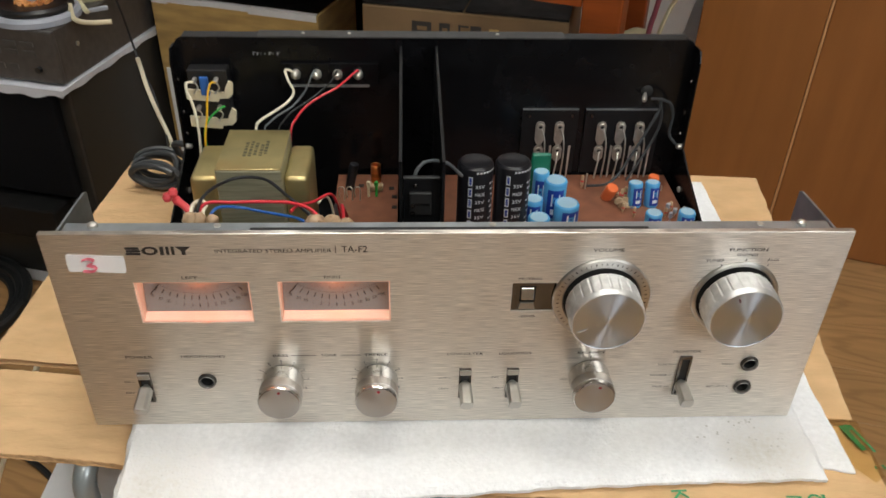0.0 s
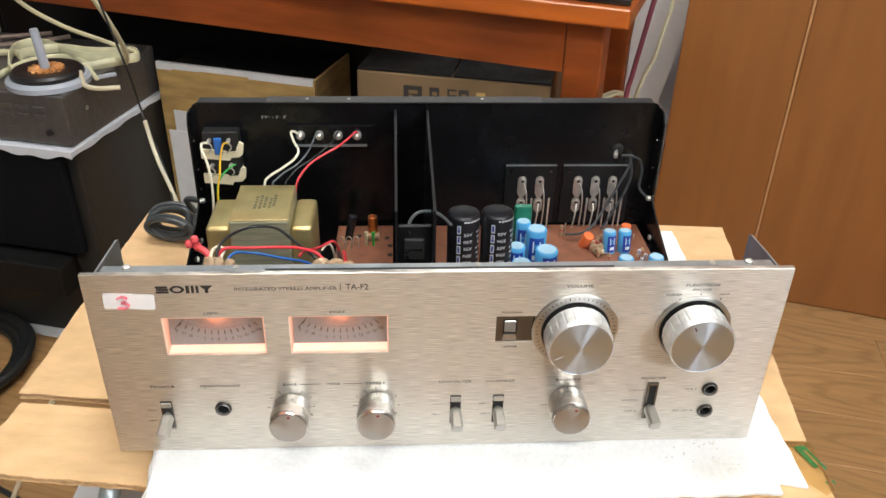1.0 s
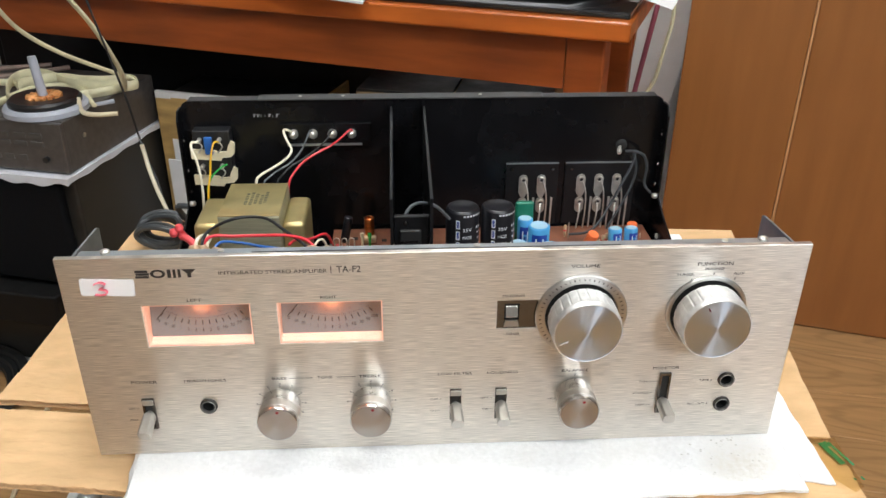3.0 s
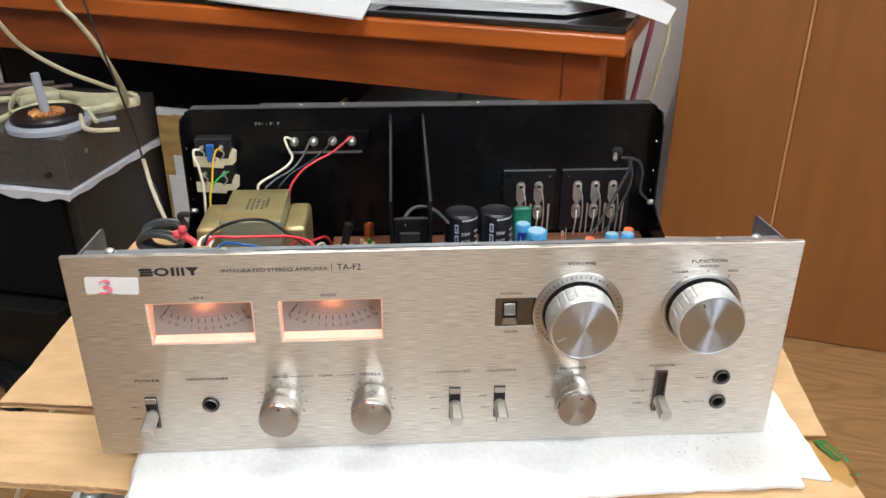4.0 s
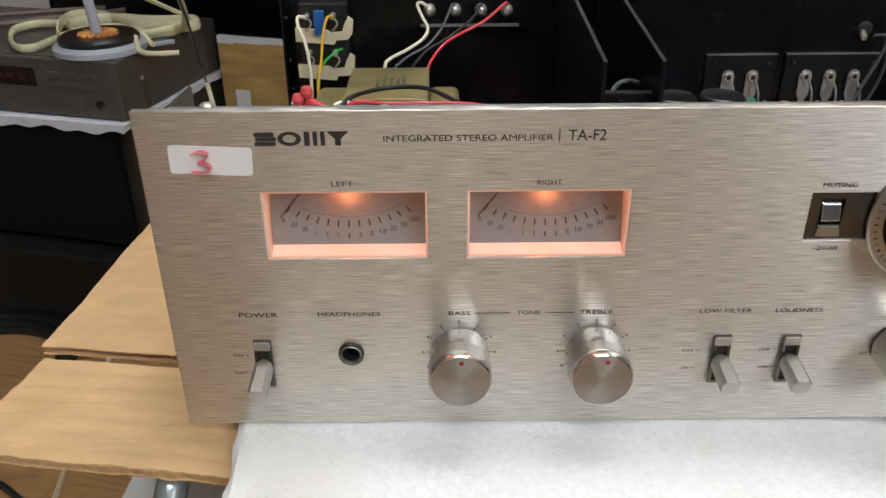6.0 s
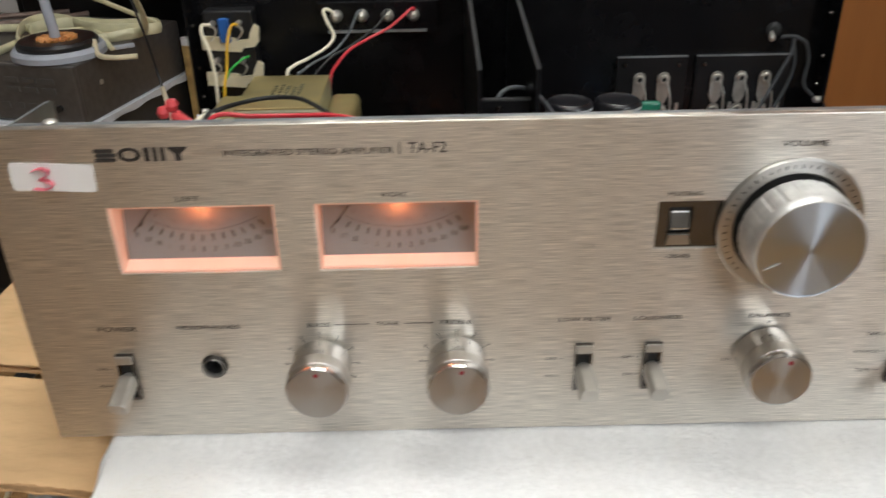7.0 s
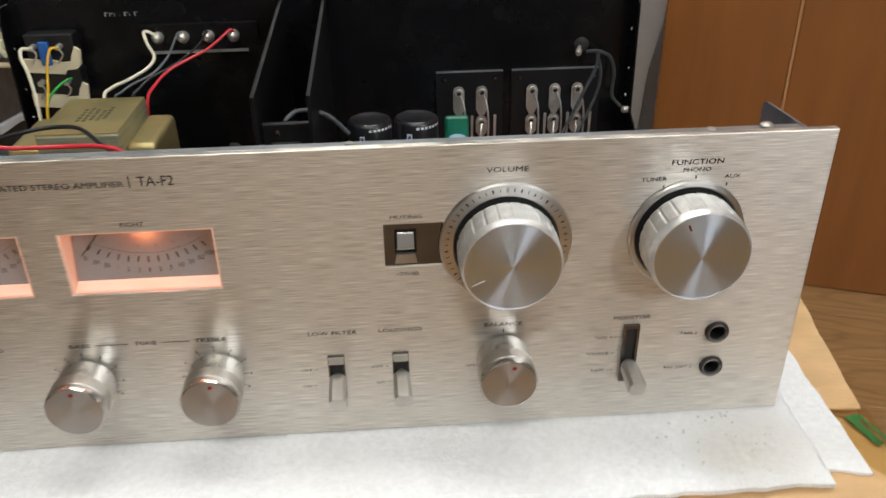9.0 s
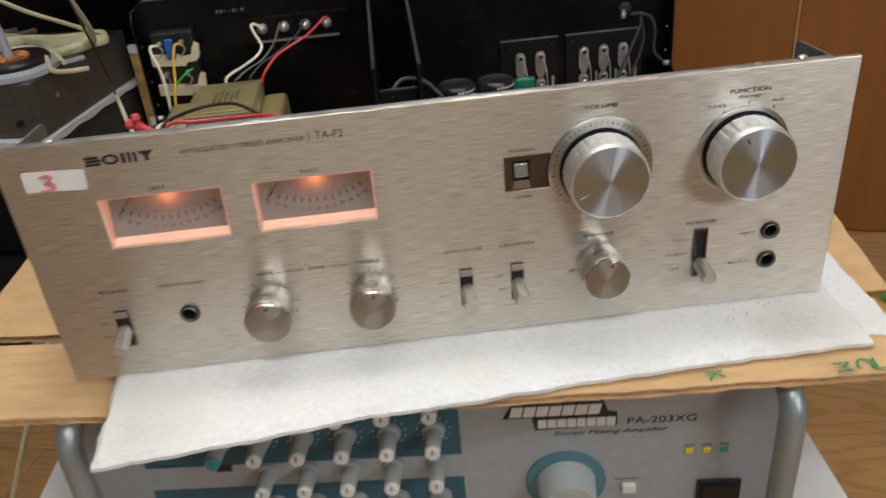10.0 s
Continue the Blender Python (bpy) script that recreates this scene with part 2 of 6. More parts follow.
def add_grain(m, col, amount):
    """Arched growth rings along a plank, different on each."""
    nt = m.node_tree
    b = nt.nodes["Principled BSDF"]
    src = b.inputs["Base Color"].links[0].from_socket
    tc = nt.nodes.new("ShaderNodeTexCoord")
    oi = nt.nodes.new("ShaderNodeObjectInfo")
    off = nt.nodes.new("ShaderNodeMapRange")
    off.inputs[3].default_value, off.inputs[4].default_value = -0.6, 0.6
    nt.links.new(oi.outputs["Random"], off.inputs[0])
    xyz = nt.nodes.new("ShaderNodeCombineXYZ")
    nt.links.new(off.outputs[0], xyz.inputs["Y"])
    add = nt.nodes.new("ShaderNodeVectorMath")
    add.operation = "ADD"
    nt.links.new(tc.outputs["Object"], add.inputs[0])
    nt.links.new(xyz.outputs[0], add.inputs[1])
    mp = nt.nodes.new("ShaderNodeMapping")
    mp.inputs["Scale"].default_value = (1.0, 0.13, 1.0)
    nt.links.new(add.outputs[0], mp.inputs["Vector"])
    wv = nt.nodes.new("ShaderNodeTexWave")
    wv.wave_type, wv.rings_direction = "RINGS", "Z"
    for name, v in (("Scale", 26.0), ("Distortion", 5.0), ("Detail", 3.0), ("Detail Scale", 1.4)):
        wv.inputs[name].default_value = v
    nt.links.new(mp.outputs[0], wv.inputs["Vector"])
    mr = nt.nodes.new("ShaderNodeMapRange")
    mr.inputs[1].default_value, mr.inputs[2].default_value, mr.inputs[3].default_value, mr.inputs[4].default_value = 0.0, 0.32, amount, 0.0
    nt.links.new(wv.outputs["Fac"], mr.inputs[0])
    mx = nt.nodes.new("ShaderNodeMix")
    mx.data_type = "RGBA"
    nt.links.new(mr.outputs[0], mx.inputs["Factor"])
    nt.links.new(src, mx.inputs["A"])
    mx.inputs["B"].default_value = (*col, 1)
    nt.links.new(mx.outputs["Result"], b.inputs["Base Color"])


add_grain(OAK, (0.20, 0.10, 0.035), 0.36)
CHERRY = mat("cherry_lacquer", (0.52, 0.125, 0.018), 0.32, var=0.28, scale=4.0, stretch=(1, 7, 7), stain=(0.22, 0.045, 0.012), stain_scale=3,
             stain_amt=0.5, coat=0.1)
# Darker copy of the lacquer, with the shade below the slab put in.
CHERRYSHADED = mat("cherry_lacquer_shaded", (0.33, 0.075, 0.015), 0.36, var=0.4, scale=4.0, stretch=(1, 7, 7), stain=(0.16, 0.03, 0.01), stain_scale=3.5,
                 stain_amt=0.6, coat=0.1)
WARDROBE = mat("teak_veneer", (0.315, 0.120, 0.032), 0.34, var=0.10, scale=5.0, stretch=(6, 6, 0.7), stain=(0.24, 0.086, 0.022), stain_scale=2.5,
               stain_amt=0.5, coat=0.12, rvar=0.05)
# Wall greys chosen for what the metal parts reflect; these walls are unseen.
DIMREFLECTWALL = mat("dark_wall_for_reflections", (0.15, 0.15, 0.15), 0.7, var=0.06, scale=4)
PALEREFLECTWALL = mat("pale_wall_for_reflections", (0.42, 0.42, 0.41), 0.7, var=0.06, scale=4)
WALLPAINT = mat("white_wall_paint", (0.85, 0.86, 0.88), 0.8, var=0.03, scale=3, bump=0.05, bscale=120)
CEILPAINT = mat("ceiling_paint", (0.80, 0.80, 0.79), 0.9, var=0.02, scale=2)
BLACKGLASS = mat("black_glass", (0.012, 0.012, 0.014), 0.08, var=0.1, coat=0.5)
PAPER = mat("white_paper", (0.80, 0.80, 0.82), 0.7, var=0.03, scale=12)
PINKPAPER = mat("pink_paper", (0.75, 0.38, 0.42), 0.7, var=0.05)
# Lighter than the plinth's black, for the cabinet's sides.
SPEAKERVINYL = mat("lighter_black_vinyl", (0.026, 0.025, 0.023), 0.45, var=0.3, scale=40, bump=0.1, bscale=300, rvar=0.08)
GRILLECLOTH = mat("black_grille_cloth", (0.004, 0.0045, 0.006), 0.9, spec=0.2, var=0.2, scale=300)
# Vinyl black; also paints shade on the carton's flaps and inside a box.
VINYLSHADEBLACK = mat("black_vinyl_and_shade", (0.009, 0.0088, 0.009), 0.5, spec=0.3, var=0.3, scale=40, bump=0.1, bscale=300, rvar=0.08)
DECKGREY = mat("dark_grey_deck_metal", (0.105, 0.096, 0.090), 0.4, 0.3, var=0.15, scale=80)
CLOTH = mat("white_cotton_cloth", (0.70, 0.72, 0.78), 0.9, var=0.05, scale=60, bump=0.3, bscale=250)
WINDING = mat("lacquered_copper_wire", (0.80, 0.36, 0.13), 0.4, 0.4, var=0.3, scale=200)
DECKBUTTON = mat("grey_button", (0.085, 0.08, 0.075), 0.4, var=0.1)
GREYPLASTIC = mat("pale_grey_plastic", (0.42, 0.45, 0.52), 0.45, var=0.05)
CREAMTAPE = mat("cream_cable_tape", (0.70, 0.66, 0.44), 0.45, var=0.1, scale=40)
BOXWOOD = mat("box_board", (0.50, 0.33, 0.12), 0.8, var=0.25, scale=12, stretch=(1, 1, 5), stain=(0.34, 0.20, 0.06), stain_scale=9, stain_amt=0.6)
BOXCARD = mat("dull_carton", (0.20, 0.125, 0.062), 0.85, var=0.12, scale=14)
BROWNCORD = mat("brown_cord", (0.20, 0.14, 0.115), 0.6, var=0.2, scale=90)
MAROON = mat("maroon_cord", (0.26, 0.06, 0.09), 0.5)
METERFACE = mat("meter_scale_paper", (0.27, 0.262, 0.262), 0.7, var=0.04)
# Walls and ledge emit, standing in for bulb light spreading through the plastic.
METERWALL = mat("meter_wall_glow", (0.80, 0.60, 0.50), 0.35, var=0.05, emit=(1.0, 0.36, 0.18), power=0.34)
METERLEDGE = mat("meter_ledge_glow", (0.85, 0.68, 0.58), 0.3, var=0.12, scale=60, emit=(1.0, 0.48, 0.31), power=0.56)
BULB = mat("meter_bulb_glow", (1.0, 0.35, 0.1), 0.4, emit=(1.0, 0.22, 0.05), power=3.0)
PANE = clear_pane("clear_acrylic")
LEDYELLOW = mat("yellow_led", (0.7, 0.62, 0.02), 0.3, coat=0.4)
LEDGREEN = mat("green_led", (0.02, 0.33, 0.18), 0.3, coat=0.4)
DISPLAYRED = mat("dark_display_window", (0.008, 0.006, 0.006), 0.2, coat=0.3)
DIMRED = mat("dim_red_figures", (0.045, 0.008, 0.006), 0.4)
LAMPGLOW = mat("ceiling_lamp_diffuser", (0.9, 0.9, 0.9), 0.6, emit=(0.97, 0.985, 0.94), power=24.0)


# ---------------------------------------------------------------- mesh helpers
def part(name, bm, material, parent=None, label="", smooth=False):
    me = bpy.data.meshes.new(name)
    bmesh.ops.recalc_face_normals(bm, faces=bm.faces)
    bm.to_mesh(me)
    bm.free()
    me.materials.append(material)
    if smooth:
        me.shade_smooth()
        me.set_sharp_from_angle(angle=radians(38))
    ob = new(name, me)
    ob.parent = parent
    if label:
        ob["label"] = label
    return ob


def root(name, x, y, z, label, category, group="", rz=0.0):
    e = new(name)
    e.empty_display_size = 0.05
    e.matrix_world = pose(x, y, z, 0, 0, rz)
    return tagged(e, label, category, group)


def bm_box(x0, x1, y0, y1, z0, z1, bevel=0.0, seg=2, bm=None):
    b = bmesh.new()
    vs = [b.verts.new((x, y, z)) for x in (x0, x1) for y in (y0, y1) for z in (z0, z1)]
    for f in ((0, 1, 3, 2), (4, 6, 7, 5), (0, 4, 5, 1), (2, 3, 7, 6), (0, 2, 6, 4), (1, 5, 7, 3)):
        b.faces.new([vs[i] for i in f])
    if bevel:
        bmesh.ops.bevel(b, geom=list(b.edges), offset=bevel, segments=seg, affect="EDGES", profile=0.5)
    return merge(bm, b)


def merge(bm, b):
    if bm is None:
        return b
    me = bpy.data.meshes.new("t")
    b.to_mesh(me)
    b.free()
    bm.from_mesh(me)
    bpy.data.meshes.remove(me)
    return bm


def bm_lathe(profile, seg=32, m=None, bm=None, cap=True):
    """Turns (radius, height) pairs about z; m places it."""
    b = bmesh.new()
    rings = []
    for r, h in profile:
        if r < 1e-6:
            rings.append([b.verts.new((0, 0, h))])
        else:
            rings.append([b.verts.new((r * math.cos(2 * math.pi * i / seg), r * math.sin(2 * math.pi * i / seg), h)) for i in range(seg)])
    for p, q in zip(rings, rings[1:]):
        for i in range(seg):
            j = (i + 1) % seg
            if len(p) == 1 and len(q) == 1:
                continue
            if len(p) == 1:
                b.faces.new((p[0], q[j], q[i]))
            elif len(q) == 1:
                b.faces.new((p[i], p[j], q[0]))
            else:
                b.faces.new((p[i], p[j], q[j], q[i]))
    if cap:
        for r in (rings[0], rings[-1]):
            if len(r) > 1:
                b.faces.new(r)
    if m is not None:
        b.transform(m)
    return merge(bm, b)


def smooth_path(pts, n=8):
    """Catmull-Rom through the points."""
    p = [Vector(a) for a in pts]
    p = [p[0] * 2 - p[1]] + p + [p[-1] * 2 - p[-2]]
    out = []
    for i in range(1, len(p) - 2):
        for k in range(n):
            t = k / n
            a, b, c, d = p[i - 1], p[i], p[i + 1], p[i + 2]
            out.append(0.5 * ((2 * b) + (c - a) * t + (2 * a - 5 * b + 4 * c - d) * t * t + (3 * b - a - 3 * c + d) * t ** 3))
    out.append(p[-2])
    return out


def bm_tube(pts, r, seg=8, n=8, bm=None, flat=1.0, taper=None):
    """A round (or flattened) cord along a smooth path."""
    path = smooth_path(pts, n) if n > 1 else [Vector(a) for a in pts]
    b = bmesh.new()
    up = Vector((0, 0, 1))
    rings = []
    last = None
    for i, c in enumerate(path):
        d = (path[min(i + 1, len(path) - 1)] - path[max(i - 1, 0)])
        if d.length < 1e-9:
            d = Vector((1, 0, 0))
        d.normalize()
        s = d.cross(up) if last is None else last - d * last.dot(d)
        if s.length < 1e-4:
            s = d.cross(Vector((0, 1, 0)))
        s.normalize()
        last = s
        u = s.cross(d)
        k = 1.0 if taper is None else taper(i / max(1, len(path) - 1))
        rings.append([b.verts.new(c + (s * math.cos(2 * math.pi * j / seg) + u * math.sin(2 * math.pi * j / seg) * flat) * r * k) for j in range(seg)])
    for p, q in zip(rings, rings[1:]):
        for j in range(seg):
            b.faces.new((p[j], p[(j + 1) % seg], q[(j + 1) % seg], q[j]))
    b.faces.new(rings[0])
    b.faces.new(rings[-1][::-1])
    return merge(bm, b)


def bm_prism(poly, lo, hi, axis="y", bevel=0.0, bm=None):
    """A flat polygon pulled out along an axis: poly holds the other two coordinates in xyz order."""
    b = bmesh.new()

    def at(p, d):
        return {"x": (d, p[0], p[1]), "y": (p[0], d, p[1]), "z": (p[0], p[1], d)}[axis]

    a = [b.verts.new(at(p, lo)) for p in poly]
    c = [b.verts.new(at(p, hi)) for p in poly]
    b.faces.new(a)
    b.faces.new(c[::-1])
    for i in range(len(poly)):
        j = (i + 1) % len(poly)
        b.faces.new((a[i], c[i], c[j], a[j]))
    if bevel:
        bmesh.ops.bevel(b, geom=list(b.edges), offset=bevel, segments=2, affect="EDGES", profile=0.5)
    return merge(bm, b)


def rounded(x0, x1, z0, z1, r, n=5):
    pts = []
    for cx, cz, a0 in ((x1 - r, z1 - r, 0), (x0 + r, z1 - r, 90), (x0 + r, z0 + r, 180), (x1 - r, z0 + r, 270)):
        for k in range(n + 1):
            a = radians(a0 + 90 * k / n)
            pts.append((cx + r * math.cos(a), cz + r * math.sin(a)))
    return pts


def bm_plate(x0, x1, z0, z1, y0, y1, holes=()):
    """An upright plate with rectangular holes cut right through."""
    xs = sorted({x0, x1, *[h[0] for h in holes], *[h[1] for h in holes]})
    zs = sorted({z0, z1, *[h[2] for h in holes], *[h[3] for h in holes]})
    b = bmesh.new()

    def solid(i, j):
        if i < 0 or j < 0 or i >= len(xs) - 1 or j >= len(zs) - 1:
            return False
        cx, cz = (xs[i] + xs[i + 1]) / 2, (zs[j] + zs[j + 1]) / 2
        return not any(h[0] < cx < h[1] and h[2] < cz < h[3] for h in holes)

    vf, vb = {}, {}

    def vert(d, i, j, y):
        if (i, j) not in d:
            d[i, j] = b.verts.new((xs[i], y, zs[j]))
        return d[i, j]

    for i in range(len(xs) - 1):
        for j in range(len(zs) - 1):
            if not solid(i, j):
                continue
            q = ((i, j), (i + 1, j), (i + 1, j + 1), (i, j + 1))
            b.faces.new([vert(vf, *k, y0) for k in q])
            b.faces.new([vert(vb, *k, y1) for k in q[::-1]])
            for (a, c), (di, dj) in zip(zip(q, q[1:] + q[:1]), ((0, -1), (1, 0), (0, 1), (-1, 0))):
                if not solid(i + di, j + dj):
                    b.faces.new([vert(vf, *a, y0), vert(vb, *a, y1), vert(vb, *c, y1), vert(vf, *c, y0)])
    return b


def planar_uv(ob):
    """UVs with u upright, for grooves that run along x."""
    me = ob.data
    uv = me.uv_layers.new(name="UVMap")
    for l in me.loops:
        c = me.vertices[l.vertex_index].co
        uv.data[l.index].uv = (c.z, c.x)


OUT = pose(0, 0, 0, 90, 0, 0)          # z of a turned part comes to point along -y


def lettering(words, x0, x1, z0, z1, parent, y=-0.0002, material=None, slant=0.0, plane="front", bold=0.006):
    """Printed words that fill the given box of an upright face."""
    cu = bpy.data.curves.new("lettering", "FONT")
    cu.body = words
    cu.shear = slant
    cu.resolution_u = 3
    tmp = new("lettering", cu)
    dg = bpy.context.evaluated_depsgraph_get()
    me = bpy.data.meshes.new_from_object(tmp.evaluated_get(dg))
    bpy.data.objects.remove(tmp)
    bpy.data.curves.remove(cu)
    xs = [v.co.x for v in me.vertices]
    ys = [v.co.y for v in me.vertices]
    ax, bx, ay, by = min(xs), max(xs), min(ys), max(ys)
    if bold:
        b = bmesh.new()
        for k, (dx, dy) in enumerate(((-1, -1), (1, -1), (-1, 1), (1, 1))):
            c = me.copy()
            c.transform(Matrix.Translation((dx * bold, dy * bold, k * 0.002)))
            b.from_mesh(c)
            bpy.data.meshes.remove(c)
        b.to_mesh(me)
        b.free()
    for v in me.vertices:
        u = x0 + (v.co.x - ax) / (bx - ax) * (x1 - x0)
        w = z0 + (v.co.y - ay) / (by - ay) * (z1 - z0)
        v.co = (u, y - v.co.z * 0.002, w) if plane == "front" else (u, w, y + v.co.z * 0.002)
    me.materials.clear()
    me.materials.append(material or INK)
    ob = new("lettering", me)
    ob.parent = parent
    return ob


def bar(x0, x1, z0, z1, parent, y=-0.0002, material=None, name="print_line"):
    return part(name, bm_box(x0, x1, y - 0.00004, y + 0.00004, z0, z1), material or INK, parent)


# ---------------------------------------------------------------- the room
RY = -15.5                                        # the room stands askew to the amplifier
ROOM = pose(0, 0, 0, 0, 0, RY)
RX0, RX1, RY0, RY1 = -2.1, 1.7, -2.7, 1.62


def setting(name, bm, material, label):
    ob = part(name, bm, material)
    ob.matrix_world = ROOM
    return tagged(ob, label, name.split("_")[0], kind="structure")


T = 0.1
setting("wall_north", bm_box(RX0 - T, RX1 + T, RY1, RY1 + T, FLOOR, CEIL), WALLPAINT, "plain white painted wall behind the desk")
setting("wall_south", bm_box(RX0 - T, RX1 + T, RY0 - T, RY0, FLOOR, CEIL), PALEREFLECTWALL, "unseen wall closing the room, pale grey for the panel's reflections")
setting("wall_west", bm_box(RX0 - T, RX0, RY0, RY1, FLOOR, CEIL), DIMREFLECTWALL, "unseen side wall of the room, dark grey for the metal's reflections")
# Unseen window, added for the light that falls from the front right.
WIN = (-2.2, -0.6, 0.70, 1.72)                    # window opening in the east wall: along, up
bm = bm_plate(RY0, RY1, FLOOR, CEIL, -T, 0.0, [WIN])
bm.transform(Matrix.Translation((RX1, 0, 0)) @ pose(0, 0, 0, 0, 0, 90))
setting("wall_east", bm, DIMREFLECTWALL, "unseen wall with a window, dark grey for the metal's reflections")
wf = bm_plate(WIN[0], WIN[1], WIN[2], WIN[3], -0.07, -0.03, [(WIN[0] + 0.05, (WIN[0] + WIN[1]) / 2 - 0.025, WIN[2] + 0.05, WIN[3] - 0.05), ((WIN[0] + WIN[1]) / 2 + 0.025, WIN[1] - 0.05, WIN[2] + 0.05, WIN[3] - 0.05)])
wf.transform(Matrix.Translation((RX1, 0, 0)) @ pose(0, 0, 0, 0, 0, 90))
setting("window_1", wf, CEILPAINT, "unseen white framed window added for soft light from the right")
day = bpy.data.lights.new("added_window_light", "AREA")
day.shape, day.size, day.size_y, day.energy, day.color = "RECTANGLE", WIN[1] - WIN[0], WIN[3] - WIN[2], 80.0, (0.93, 0.97, 1.0)
dayo = new("added_window_light", day)
dayo.matrix_world = ROOM @ Matrix.Translation((RX1 + 0.09, (WIN[0] + WIN[1]) / 2, (WIN[2] + WIN[3]) / 2)) @ pose(0, 0, 0, 0, 90, 0)
setting("ceiling", bm_box(RX0 - T, RX1 + T, RY0 - T, RY1 + T, CEIL, CEIL + T), CEILPAINT, "plain white painted ceiling")
floor = setting("floor", bm_box(RX0 - T, RX1 + T, RY0 - T, RY1 + T, FLOOR - 0.06, FLOOR - 0.008), CARDEDGE, "oak-coloured laminate plank floor")


def ceiling_lamp(x, y):
    e = root("ceiling_lamp", 0, 0, 0, "unseen white ceiling lamp with a flat glowing diffuser", "lamp", "ceiling lamps")
    e.matrix_world = pose(x, y, CEIL, 0, 0, RY)
    part("lamp_frame", bm_box(-0.64, 0.64, -0.17, 0.17, -0.05, 0.0, 0.006), CEILPAINT, e)
    part("diffuser", bm_box(-0.61, 0.61, -0.145, 0.145, -0.056, -0.0505), LAMPGLOW, e, "glowing white diffuser")


ceiling_lamp(0.10, 0.30)
# Second lamp is made up, added to light the front panel and soften shadows.
ceiling_lamp(-0.18, -1.20)


# ---------------------------------------------------------------- the wardrobe
WA = -21.0
wardrobe = root("wardrobe", 0.503, 1.077, FLOOR, "tall teak veneer wardrobe with plain flush doors", "wardrobe", rz=WA)
W_H = 2.3
part("carcass", bm_box(0.0, 1.05, 0.02, 0.34, 0.0, W_H), WARDROBE, wardrobe)
part("door", bm_box(0.0, 0.2065, -0.002, 0.0185, 0.002, W_H - 0.01, 0.0025), WARDROBE, wardrobe)
part("door", bm_box(0.2115, 0.68, -0.002, 0.0185, 0.002, W_H - 0.01, 0.0025), WARDROBE, wardrobe)
part("door", bm_box(0.685, 1.05, -0.002, 0.0185, 0.002, W_H - 0.01, 0.0025), WARDROBE, wardrobe)
# Pale colour carries the highlight along the rounded door edge.
SEAM = mat("veneer_edge_highlight", (0.62, 0.33, 0.15), 0.35, var=0.1, coat=0.2)
part("edge_strip", bm_box(0.2068, 0.2112, -0.0035, 0.012, 0.002, W_H - 0.01, 0.001), SEAM, wardrobe, "rounded edge strip between two doors, painted pale as a highlight")


# ---------------------------------------------------------------- the desk
DA = -23.0
CA = -14.5                                        # angle of the cartons under the desk
desk = root("desk", 0.290, 0.700, FLOOR, "cherry-lacquered wooden desk with a black glass top", "desk", rz=DA)
DH = 0.10 - FLOOR                                 # top of the wooden slab
SB = 0.072 - FLOOR                                # underside of the slab
AB = -0.009 - FLOOR                               # underside of the aprons
part("slab", bm_box(-1.5, 0.0, 0.0, 0.45, SB, DH, 0.004, 3), CHERRY, desk, "thick cherry-lacquered slab")
part("apron", bm_box(-1.42, -0.093, 0.035, 0.055, AB, SB - 0.0003), CHERRYSHADED, desk)
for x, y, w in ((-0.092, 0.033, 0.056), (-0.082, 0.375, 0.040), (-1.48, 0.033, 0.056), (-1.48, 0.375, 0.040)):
    part("leg", bm_box(x, x + w, y, y + w, 0.0, SB - 0.0003, 0.003), CHERRYSHADED, desk)
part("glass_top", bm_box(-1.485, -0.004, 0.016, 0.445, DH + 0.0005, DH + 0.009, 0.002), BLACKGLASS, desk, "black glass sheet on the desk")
part("corner_bracket", bm_prism([(-0.042, SB - 0.0004), (-0.034, SB - 0.0004), (-0.036, SB - 0.05), (-0.039, SB - 0.09), (-0.042, SB - 0.14)], 0.385, 0.405), CHERRYSHADED, desk)


def on_desk(name, poly, z0, z1, material, label, category):
    ob = part(name, bm_prism(poly, z0, z1, "z"), material)
    ob.matrix_world = pose(0.290, 0.700, 0.1095, 0, 0, DA)
    return tagged(ob, label, category)


on_desk("paper_sheet", [(-0.365, -0.060), (-0.411, 0.072), (-0.470, 0.25), (-0.86, 0.24), (-0.80, 0.040), (-0.586, -0.014)], 0.0, 0.003, PAPER,
        "loose stack of white paper sheets reaching over the edge", "paper")
pile = root("paper_pile", 0.290, 0.700, 0.1095, "pile of white paper sheets with uneven edges on the desk", "paper", rz=DA)
for k in range(5):
    a, b = random.uniform(-0.007, 0.007), random.uniform(-0.006, 0.006)
    part("sheet", bm_prism([(-0.395 + a, 0.042 + b), (-0.103 + a, 0.067 - b), (-0.045 + a, 0.158 + b), (-0.010 + a, 0.42 + b), (-0.37 + a, 0.40 - b)], 0.0032 + 0.0030 * k, 0.0032 + 0.0030 * k + 0.0027, "z"), PAPER, pile)
on_desk("document", [(-0.225, 0.088), (-0.047, 0.160), (-0.005, 0.35), (-0.20, 0.34)], 0.0185, 0.0215, PAPER, "white document lying on the paper pile", "paper")
on_desk("pink_folder", [(-0.17, 0.125), (-0.075, 0.164), (-0.03, 0.30), (-0.15, 0.30)], 0.022, 0.026, PINKPAPER, "pink card folder on the papers", "folder")
bm = bmesh.new()
cols = []
